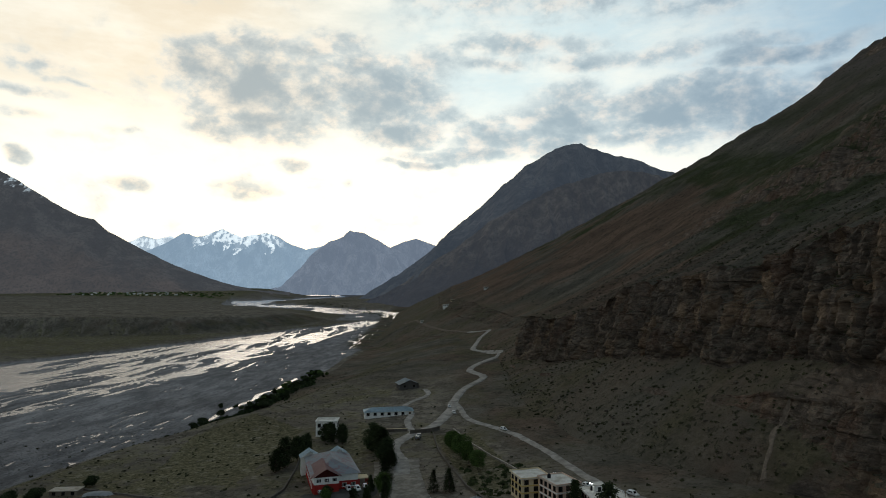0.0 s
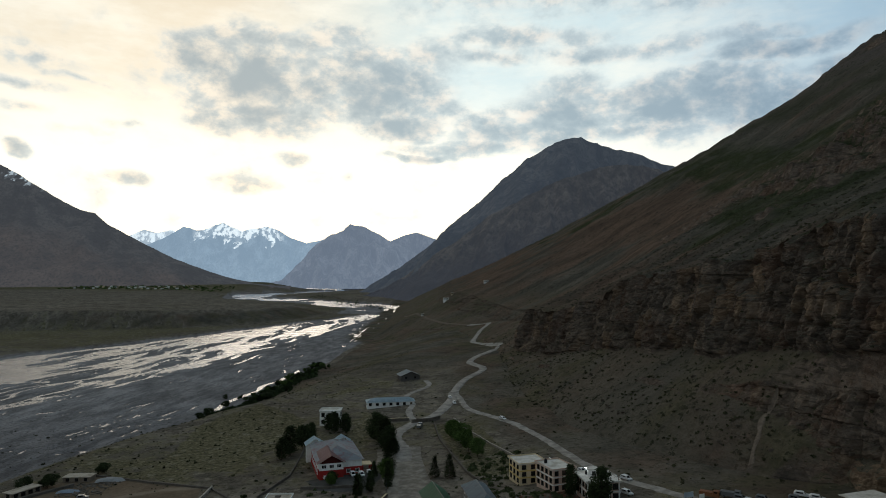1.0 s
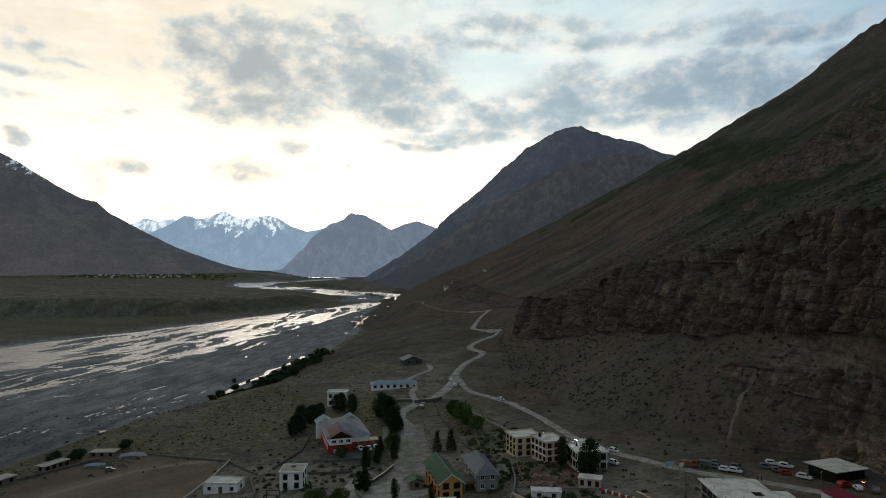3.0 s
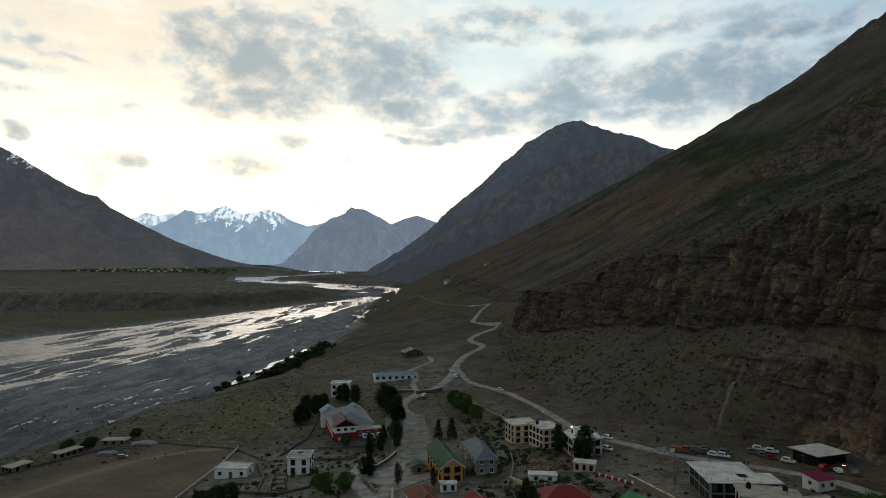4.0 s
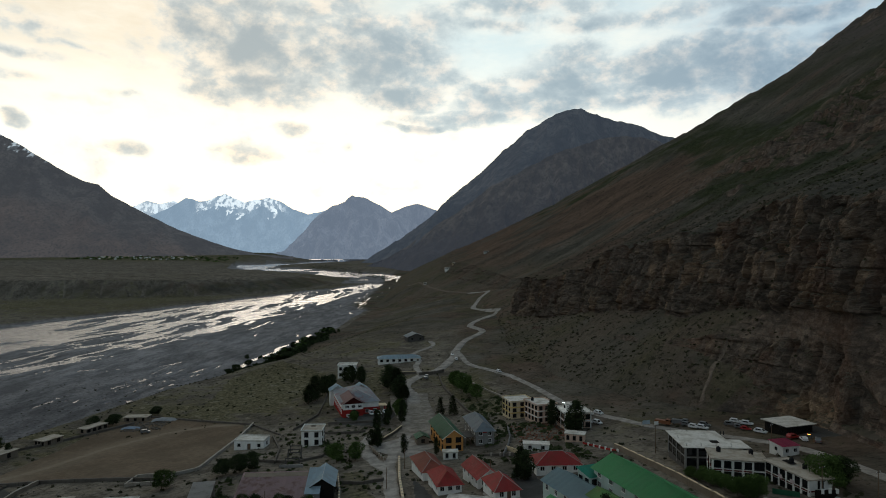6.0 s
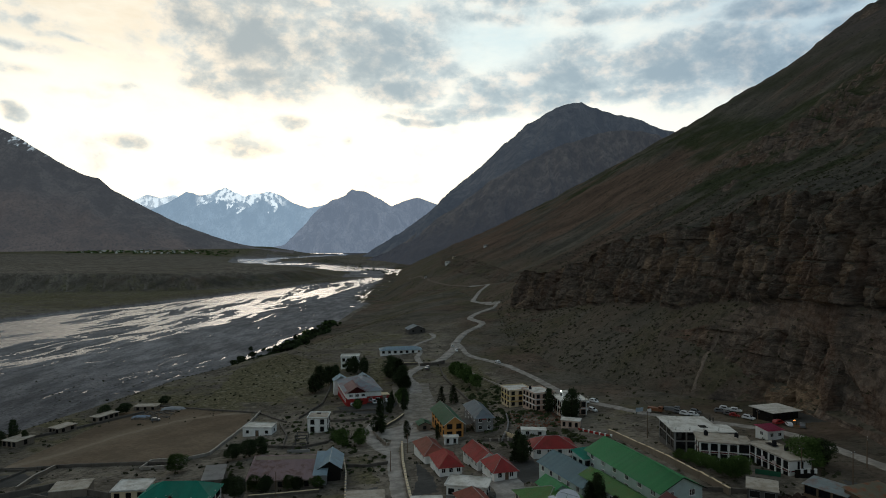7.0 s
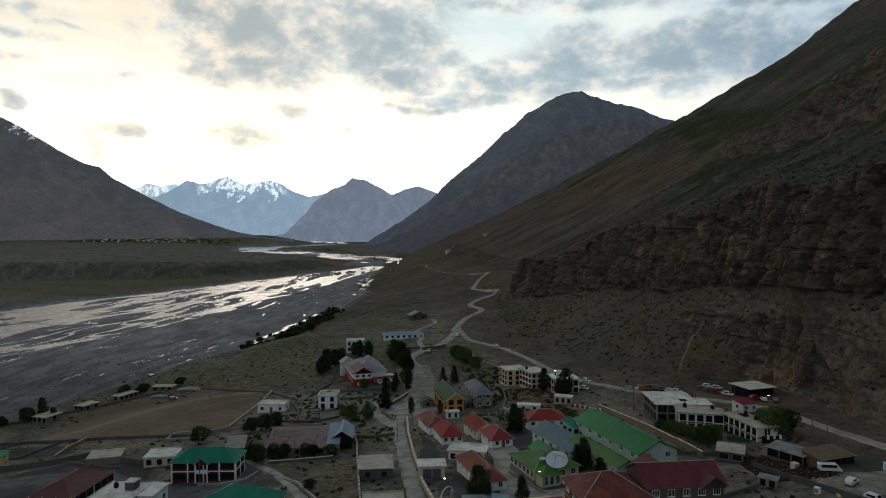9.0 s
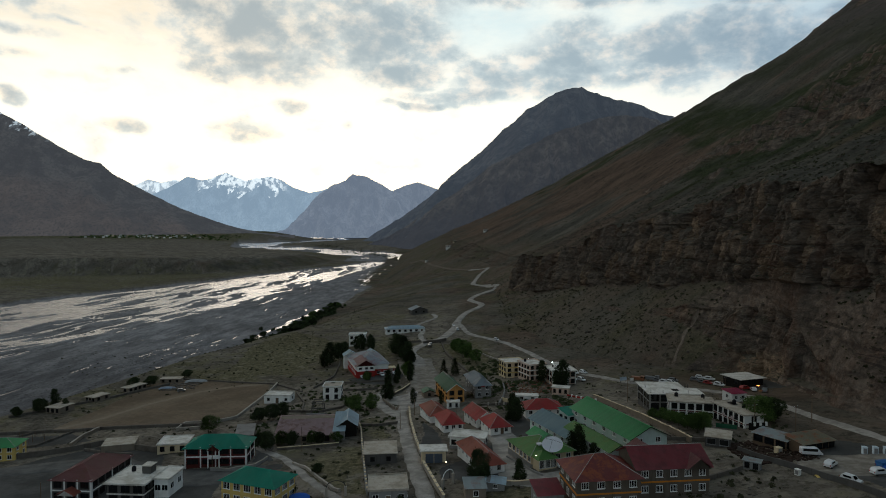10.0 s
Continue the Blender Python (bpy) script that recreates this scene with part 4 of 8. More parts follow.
def ring(w, h, t, depth):
    """A window frame as one closed ring."""
    bm = bmesh.new()
    def loop(x, z, y):
        return [bm.verts.new(c) for c in ((-x, y, -z), (x, y, -z), (x, y, z), (-x, y, z))]
    a, b = loop(w / 2 + t, h / 2 + t, -depth), loop(w / 2, h / 2, -depth)
    c, d = loop(w / 2 + t, h / 2 + t, 0), loop(w / 2, h / 2, 0)
    for p, q in ((a, b), (b, d), (d, c), (c, a)):
        for k in range(4):
            bm.faces.new((p[k], p[(k + 1) % 4], q[(k + 1) % 4], q[k]))
    return bm


def window_meshes(w, h, frame_mat, bars):
    key = (round(w, 2), round(h, 2), frame_mat.name, bars)
    if key not in WINDOW_MESHES:
        t = 0.09
        WINDOW_MESHES[key] = (mesh_of("window_frame", ring(w, h, t, 0.07), frame_mat),
                              mesh_of("pane", boxes((-w / 2, w / 2, -0.012, 0.0, -h / 2, h / 2)), GLASS),
                              mesh_of("sill", boxes((-w / 2 - 0.18, w / 2 + 0.18, -0.16, 0.0, -h / 2 - t - 0.07, -h / 2 - t)), frame_mat),
                              mesh_of("mullion", boxes((-0.03, 0.03, -0.05, -0.013, -h / 2, h / 2)), frame_mat))
    return WINDOW_MESHES[key]


def put_window(root, m, w, h, frame_mat=None, bars=1, name="window"):
    fr, pane, sill, mullion = window_meshes(w, h, frame_mat or TRIM, bars)
    ob = part(name, fr, None, root, m=m)
    part("pane", pane, None, ob)
    if name == "window":
        part("sill", sill, None, ob)
    for k in range(1, bars + 1):
        part("mullion", mullion, None, ob, m=pose(-w / 2 + w * k / (bars + 1), 0, 0))
    return ob


def facade(side, w, d, along, z):
    """The pose of a piece on a wall: front, right, back or left, so far along it from its left end as seen from outside."""
    if side == "front":
        return pose(along, 0, z)
    if side == "right":
        return pose(w, along, z, 0, 0, 90)
    if side == "left":
        return pose(0, d - along, z, 0, 0, -90)
    return pose(w - along, d, z, 0, 0, 180)


def roof_mesh(kind, w, d, h, rise, over, thick=0.14):
    """The roof's sheets, with their thickness, over a w x d house with its eaves at h; and its ridge lines."""
    bm = bmesh.new()
    x0, x1, y0, y1 = -over, w + over, -over, d + over
    v = lambda *c: bm.verts.new(c)
    eave, lines = h, []
    if kind in ("gable_x", "gable_y"):
        half = (d if kind == "gable_x" else w) / 2
        drop = rise * over / half
        if kind == "gable_x":
            a, b = v(x0, y0, eave - drop), v(x1, y0, eave - drop)
            c, e = v(x1, d / 2, eave + rise), v(x0, d / 2, eave + rise)
            f, g = v(x1, y1, eave - drop), v(x0, y1, eave - drop)
            lines = [((x0, d / 2, eave + rise), (x1, d / 2, eave + rise))]
        else:
            a, b = v(x0, y1, eave - drop), v(x0, y0, eave - drop)
            c, e = v(w / 2, y0, eave + rise), v(w / 2, y1, eave + rise)
            f, g = v(x1, y0, eave - drop), v(x1, y1, eave - drop)
            lines = [((w / 2, y0, eave + rise), (w / 2, y1, eave + rise))]
        bm.faces.new((a, b, c, e))
        bm.faces.new((e, c, f, g))
    elif kind == "hip":
        run = min(w, d) / 2
        if w >= d:
            r0, r1 = (run, d / 2), (w - run, d / 2)
        else:
            r0, r1 = (w / 2, run), (w / 2, d - run)
        drop = rise * over / run
        c0, c1, c2, c3 = v(x0, y0, eave - drop), v(x1, y0, eave - drop), v(x1, y1, eave - drop), v(x0, y1, eave - drop)
        p, q = v(*r0, eave + rise), v(*r1, eave + rise)
        if w >= d:
            for f in ((c0, c1, q, p), (c1, c2, q), (c2, c3, p, q), (c3, c0, p)):
                bm.faces.new(f)
            ends = ((c0, p), (c3, p), (c1, q), (c2, q), (p, q))
        else:
            for f in ((c0, c1, p), (c1, c2, q, p), (c2, c3, q), (c3, c0, p, q)):
                bm.faces.new(f)
            ends = ((c0, p), (c1, p), (c2, q), (c3, q), (p, q))
        lines = [(tuple(a.co), tuple(b.co)) for a, b in ends]
    elif kind == "shed":      # low at the front
        a, b, c, e = v(x0, y0, eave), v(x1, y0, eave), v(x1, y1, eave + rise), v(x0, y1, eave + rise)
        bm.faces.new((a, b, c, e))
    elif kind == "shed_side":  # low at the left
        a, b, c, e = v(x0, y0, eave), v(x1, y0, eave + rise), v(x1, y1, eave + rise), v(x0, y1, eave)
        bm.faces.new((a, b, c, e))
    bmesh.ops.solidify(bm, geom=list(bm.faces), thickness=thick)
    return bm, lines


def house(label, at, w, d, rot, h, wall, top, roof="flat", rise=2.0, over=0.5, storeys=1, front=0, right=0, left=0, size=(1.2, 1.3),
          frame_mat=None, bars=1, band=None, pillars=0, pillar_mat=None, parapet=0.35, ridge=True, door=None, name="house", category="house", group="village houses",
          tanks=0, sink=2.5, base=None, lift=0.0):
    """A building with its near left corner at `at`; returns its root. Local x runs along the front, y to the back."""
    t = radians(rot)
    mid = (at[0] + w / 2 * math.cos(t), at[1] + w / 2 * math.sin(t))
    z = gz(*mid) + lift
    root = new(name)
    root.matrix_world = pose(at[0], at[1], z, 0, 0, rot)
    tagged(root, label, category, group)
    # body, with the gables that the roof leaves
    bm = bmesh.new()
    vs = box(bm, 0, w, 0, d, -sink, h)
    if roof == "gable_x":
        for x in (0, w):
            bm.faces.new([bm.verts.new(c) for c in ((x, 0, h), (x, d, h), (x, d / 2, h + rise - 0.1))])
    elif roof == "gable_y":
        for y in (0, d):
            bm.faces.new([bm.verts.new(c) for c in ((0, y, h), (w, y, h), (w / 2, y, h + rise - 0.1))])
    elif roof == "shed":
        vs[6].co.z += rise - 0.1
        vs[7].co.z += rise - 0.1
    elif roof == "shed_side":
        vs[5].co.z += rise - 0.1
        vs[6].co.z += rise - 0.1
    part("wall", bm, wall, root)
    if base:
        part("plinth", boxes((-0.06, w + 0.06, -0.06, d + 0.06, -sink, 0.55)), base, root)
    if roof == "flat":
        part("roof", boxes((-over, w + over, -over, d + over, h, h + 0.18)), top, root)
        if parapet:
            p, q = 0.16, h + 0.182
            o = over - 0.02
            bm = boxes((-o, w + o, -o, p - o, q, q + parapet), (-o, w + o, d + o - p, d + o, q, q + parapet),
                       (-o, p - o, p - o, d + o - p, q, q + parapet), (w + o - p, w + o, p - o, d + o - p, q, q + parapet))
            part("parapet", bm, wall if parapet > 0.3 else top, root)
    else:
        bm, lines = roof_mesh(roof, w, d, h, rise, over)
        part("roof", bm, top, root)
        if ridge and lines:
            bm = bmesh.new()
            for a, b in lines:
                up = Vector((0, 0, 0.03))
                tube(bm, Vector(a) + up, Vector(b) + up, 0.06, 0.06, 6)
            part("ridge_cap", bm, RIDGE if ridge is True else ridge, root)
        if roof == "gable_y":
            drop = rise * over / (w / 2)
            bm = bmesh.new()
            for s in (0, 1):
                ax = -over if s == 0 else w + over
                tube(bm, (ax, -over - 0.03, h - drop - 0.08), (w / 2, -over - 0.03, h + rise - 0.08), 0.1, 0.1, 4)
            part("barge_board", bm, TRIM if ridge is True else BLACK_TRIM, root)
    for k in range(1, storeys):
        zz = h * k / storeys
        if band:
            part("floor_band", boxes((-0.1, w + 0.1, -0.1, d + 0.1, zz - 0.16, zz + 0.16)), band, root)
    if pillars:
        for k in range(pillars):
            x = 0.13 + (w - 0.26) * k / (pillars - 1)
            part("pillar", boxes((x - 0.16, x + 0.16, -0.17, -0.003, -0.6, h - 0.01)), pillar_mat or TRIM, root)
        for y in (0.2, d / 2, d - 0.2):
            for x0 in (-0.17, w + 0.003):
                part("pillar", boxes((x0, x0 + 0.167, y - 0.16, y + 0.16, -0.6, h - 0.01)), pillar_mat or TRIM, root)
    for side, count in (("front", front), ("right", right), ("left", left)):
        run = w if side == "front" else d
        for s in range(storeys):
            zc = h * (s + 0.54) / storeys
            for k in range(count):
                along = run * (k + 0.5) / count
                if door is not None and side == "front" and s == 0 and abs(along - door * w) < 1.0:
                    continue
                put_window(root, facade(side, w, d, along, zc), min(size[0], run / count - 0.4), min(size[1], h / storeys - 0.9), frame_mat, bars)
    if door is not None:
        ob = part("door", boxes((-0.5, 0.5, -0.06, 0.0, 0.0, 2.05)), WOOD, root, "weathered wooden door", facade("front", w, d, door * w, 0.02))
        part("door_frame", boxes((-0.6, -0.5, -0.09, 0.0, 0.0, 2.15), (0.5, 0.6, -0.09, 0.0, 0.0, 2.15), (-0.5, 0.5, -0.09, 0.0, 2.05, 2.15)), frame_mat or TRIM, ob)
    for k in range(tanks):
        water_tank(root, w * (0.25 + 0.3 * k), d * 0.75, h + 0.2)
    return root


def water_tank(root, x, y, z):
    bm = bmesh.new()
    tube(bm, (0, 0, 0), (0, 0, 1.0), 0.55, 0.55, 12)
    tube(bm, (0, 0, 1.001), (0, 0, 1.25), 0.53, 0.2, 12)
    ob = part("water_tank", bm, TANK, root, "black plastic water tank", pose(x, y, z))
    bm = bmesh.new()
    tube(bm, (0, 0, 1.25), (0, 0, 1.34), 0.22, 0.22, 10)
    part("lid", bm, TANK, ob)


GREEN_X, GREEN_Y = sheet_metal("green_roof_sheets", 0.085, 0.42, 0.16, 0.12, "x", (0.10, 0.2, 0.07)), sheet_metal("green_roof_sheets", 0.085, 0.42, 0.16, 0.12, "y", (0.10, 0.2, 0.07))
OLIVE_Y = sheet_metal("olive_green_roof_sheets", 0.12, 0.30, 0.08, 0.45, "y", (0.2, 0.2, 0.06))
DARKGREEN_Y = sheet_metal("dark_green_roof_sheets", 0.075, 0.20, 0.11, 0.2, "y", (0.08, 0.11, 0.06))
TEAL_X = sheet_metal("teal_roof_sheets", 0.012, 0.32, 0.22, 0.1, "x", (0.02, 0.15, 0.1))
RED_X, RED_Y = sheet_metal("red_roof_sheets", 0.52, 0.062, 0.058, 0.35, "x"), sheet_metal("red_roof_sheets", 0.52, 0.062, 0.058, 0.35, "y")
RUST_X, RUST_Y = sheet_metal("rusty_red_roof_sheets", 0.26, 0.06, 0.055, 0.95, "x", (0.44, 0.13, 0.06)), sheet_metal("rusty_red_roof_sheets", 0.42, 0.12, 0.08, 0.5, "y")
MAROON_X, MAROON_Y = sheet_metal("maroon_roof_sheets", 0.28, 0.055, 0.065, 0.5, "x", (0.12, 0.045, 0.045)), sheet_metal("maroon_roof_sheets", 0.22, 0.08, 0.082, 0.45, "y")
PURPLE_X = sheet_metal("faded_purple_roof_sheets", 0.42, 0.29, 0.30, 0.6, "x")
BLUE_X, BLUE_Y = sheet_metal("pale_blue_roof_sheets", 0.46, 0.60, 0.68, 0.2, "x"), sheet_metal("pale_blue_roof_sheets", 0.46, 0.60, 0.68, 0.2, "y")
SLATE_X, SLATE_Y = sheet_metal("grey_blue_roof_sheets", 0.28, 0.34, 0.38, 0.25, "x"), sheet_metal("grey_blue_roof_sheets", 0.28, 0.34, 0.38, 0.25, "y")
TIN_X = sheet_metal("bare_tin_sheets", 0.40, 0.46, 0.47, 0.5, "x", (0.36, 0.15, 0.08))
POOL_Y = sheet_metal("faded_blue_roof_sheets", 0.22, 0.345, 0.385, 0.15, "y", (0.20, 0.26, 0.26))


# ---------------------------------------------------------------- roads, tracks and yard surfaces
bpy.context.view_layer.update()
DEPS = bpy.context.evaluated_depsgraph_get()
LAND = [BVHTree.FromObject(bpy.data.objects[key], DEPS) for key in ("ground", "mountain_right")]


def land(x, y):
    """The height of the land, mountain foot included."""
    best = -100.0
    for tree_of_faces in LAND:
        place = tree_of_faces.ray_cast(Vector((x, y, 900)), Vector((0, 0, -1)))[0]
        if place:
            best = max(best, place.z)
    return best


def track_look(n, p):
    mid, fine = n.noise(p, 0.25, 6, 0.6), n.noise(p, 1.6, 6, 0.65)
    col = n.mix(n.range(mid, 0.35, 0.65), rgb(0.215, 0.198, 0.178), rgb(0.36, 0.335, 0.305))
    return n.mix(n.range(fine, 0.45, 0.7, 0.0, 0.5), col, rgb(0.19, 0.175, 0.158)), fine, 0.4, 0.05


def asphalt_look(n, p):
    mid, fine = n.noise(p, 0.25, 6, 0.6), n.noise(p, 1.6, 6, 0.65)
    col = n.mix(n.range(mid, 0.35, 0.65), rgb(0.085, 0.083, 0.08), rgb(0.13, 0.127, 0.12))
    return n.mix(n.range(fine, 0.45, 0.7, 0.0, 0.5), col, rgb(0.085, 0.082, 0.08)), fine, 0.4, 0.05


TRACK = material("dusty_gravel_track", track_look, 1.0, 0.0, 0.0)
PATH_EARTH = material("trodden_earth", lambda n, p: (n.mix(n.range(n.noise(p, 0.8, 6, 0.65), 0.4, 0.65), rgb(0.13, 0.105, 0.084), rgb(0.19, 0.155, 0.125)),), 1.0, 0.0, 0.0)
ASPHALT = material("dusty_grey_paving", asphalt_look, 1.0, 0.0, 0.0)


def smooth_line(pts, gap):
    """Points along a rounded line through the knots, about gap apart."""
    pts = [Vector(p).to_2d() for p in pts]
    out = []
    for k in range(len(pts) - 1):
        p0, p1, p2, p3 = pts[max(k - 1, 0)], pts[k], pts[k + 1], pts[min(k + 2, len(pts) - 1)]
        count = max(1, int((p2 - p1).length / gap))
        for j in range(count):
            t = j / count
            out.append(0.5 * ((2 * p1) + (p2 - p0) * t + (2 * p0 - 5 * p1 + 4 * p2 - p3) * t * t + (3 * p1 - p0 - 3 * p2 + p3) * t * t * t))
    return out + [pts[-1]]


ROADS = []


def strip(name, pts, width, mat, label, category, lift=0.12, gap=1.5, ragged=0.35):
    """A road laid over the land, crowned, its sides turned down into the ground."""
    line = smooth_line(pts, gap)
    ROADS.append((tuple((p.x, p.y) for p in line[::3] + line[-1:]), width(0.5) if callable(width) else width))
    rows = []
    for k, p in enumerate(line):
        a, b = line[max(k - 1, 0)], line[min(k + 1, len(line) - 1)]
        side = Vector((b.y - a.y, a.x - b.x)).normalized()
        w = (width(k / len(line)) if callable(width) else width) / 2
        edge = [w + ragged * (noise.noise((p.x * 0.3, p.y * 0.3, s)) * 1.6) for s in (0.0, 9.0)]
        row = []
        offs = (-edge[0] - 0.4, -edge[0], -edge[0] * 0.5, 0, edge[1] * 0.5, edge[1], edge[1] + 0.4)
        zs = [land(p.x + side.x * o, p.y + side.y * o) for o in offs]
        for o, z, d in zip(offs, zs, (-0.5, 0, 0, 0.04, 0, 0, -0.5)):
            row.append((p.x + side.x * o, p.y + side.y * o, z + lift + d))
        rows.append(row)
    ob = sheet(name, np.array(rows), mat)
    return tagged(ob, label, category, kind="structure")


strip("road_main", [(10, 462), (13.5, 444), (17.5, 416), (30.7, 393), (40, 374), (46.4, 349), (53.3, 311), (61, 284), (75, 257), (90, 237.5), (101, 220), (105.5, 203), (107.5, 180), (109, 165), (112, 145), (116, 100), (120, 40), (124, -60), (130, -200)],
      3.3, TRACK, "pale dusty mountain road along the foot of the slope", "road", 0.14)
strip("road_zigzag", [(10, 462), (18, 500), (30, 528), (33, 545), (25, 575), (33, 605), (52, 640), (54, 650), (40, 690), (34, 715), (44, 770), (58, 822), (52, 842), (36, 862)],
      4.9, TRACK, "pale track that winds up the hillside", "road", 0.35, 3.0)
strip("road_hillside", [(36, 862), (18, 895), (2, 930), (-18, 990), (-45, 1080), (-62, 1160)], 2.4, PATH_EARTH, "pale track cut along the far hillside", "road", 0.6, 6.0)
strip("road_upper", [(10, 462), (8, 440), (-0.6, 409), (-10.5, 397), (-19, 376), (-14, 350), (-12, 328)], 6.0, TRACK, "dusty lane leading down to the village", "road", 0.16)
strip("road_lane_far", [(-10.5, 397), (-15, 420), (-13.9, 440), (-18.6, 464), (-6, 490), (-8, 510)], 3.2, TRACK, "narrow lane past the long blue-roofed building", "road", 0.18)
YARD_EARTH = material("pale_yard_earth", lambda n, p: (n.mix(n.range(n.noise(p, 0.3, 7, 0.66), 0.4, 0.65), rgb(0.165, 0.148, 0.126), rgb(0.285, 0.258, 0.222)), n.noise(p, 1.4, 6, 0.6), 0.5, 0.06), 1.0, 0.0, 0.0)
strip("yard_upper", [(-16, 352), (-14, 330), (-11, 310), (-8, 290), (-9, 268)], lambda s: 19 - 5 * s, YARD_EARTH, "wide bare earth yard", "yard", 0.10)
strip("street", [(-12.5, 270), (-14.5, 250), (-15.5, 232), (-13.5, 212), (-11.5, 195), (-8, 168), (-4, 142), (-0.5, 110), (2, 80), (4, 20), (6, -60), (10, -200)],
      3.9, TRACK, "grey village street with a walled side", "road", 0.14)
strip("slope_ramp", [(117.4, 289.6), (115.4, 290.6), (111.6, 289.3), (107.7, 284.9), (104.4, 281.4), (102.2, 278.5)], 1.2, PATH_EARTH, "pale worn ramp climbing the scree under the cliff", "path", 0.25, 1.2, 0.5)
strip("street_yard", [(-20, 262), (-13, 254), (-5, 246)], 17, TRACK, "grey open yard at the street corner", "yard", 0.11)
strip("lane_west", [(-15.5, 226), (-20, 236), (-25, 250), (-27, 266), (-24, 280)], 4.0, TRACK, "dusty lane branching round a house", "road", 0.15)
strip("path_village", [(-61, 205), (-56, 192), (-46, 180), (-38, 166), (-31, 154), (-25, 145), (-18, 130)], 2.1, TRACK, "worn footpath between the houses", "path", 0.12)
strip("lane_left", [(-150, 178), (-128, 186), (-105, 188), (-88, 178), (-72, 168), (-60, 166), (-48, 168)], 12.0, ASPHALT, "broad grey lane between the western houses", "road", 0.10)
strip("school_yard", [(16, 196), (18, 178), (17, 160), (20, 148), (30, 148)], 8.0, TRACK, "grey yard between the red and green roofs", "yard", 0.10)
strip("depot_yard", [(82, 145), (92, 141), (102, 140), (108, 136)], 13.0, YARD_EARTH, "bare earth depot yard by the road", "yard", 0.10)


# ---------------------------------------------------------------- houses
def extra_gable(root, x0, x1, y0, y1, h, rise, wall, top, over=0.35, name="porch_roof"):
    """A cross gable on a house: its roof and the wall under it."""
    bm, _ = roof_mesh("gable_y", x1 - x0, y1 - y0, h, rise, over)
    ob = part(name, bm, top, root, m=pose(x0, y0, 0))
    bm = bmesh.new()
    w = x1 - x0
    bm.faces.new([bm.verts.new(c) for c in ((0.1, 0.02, h - 0.35), (w - 0.1, 0.02, h - 0.35), (w / 2, 0.02, h + rise - 0.15))])
    bmesh.ops.solidify(bm, geom=list(bm.faces), thickness=0.1)
    part("gable", bm, wall, ob)
    return ob


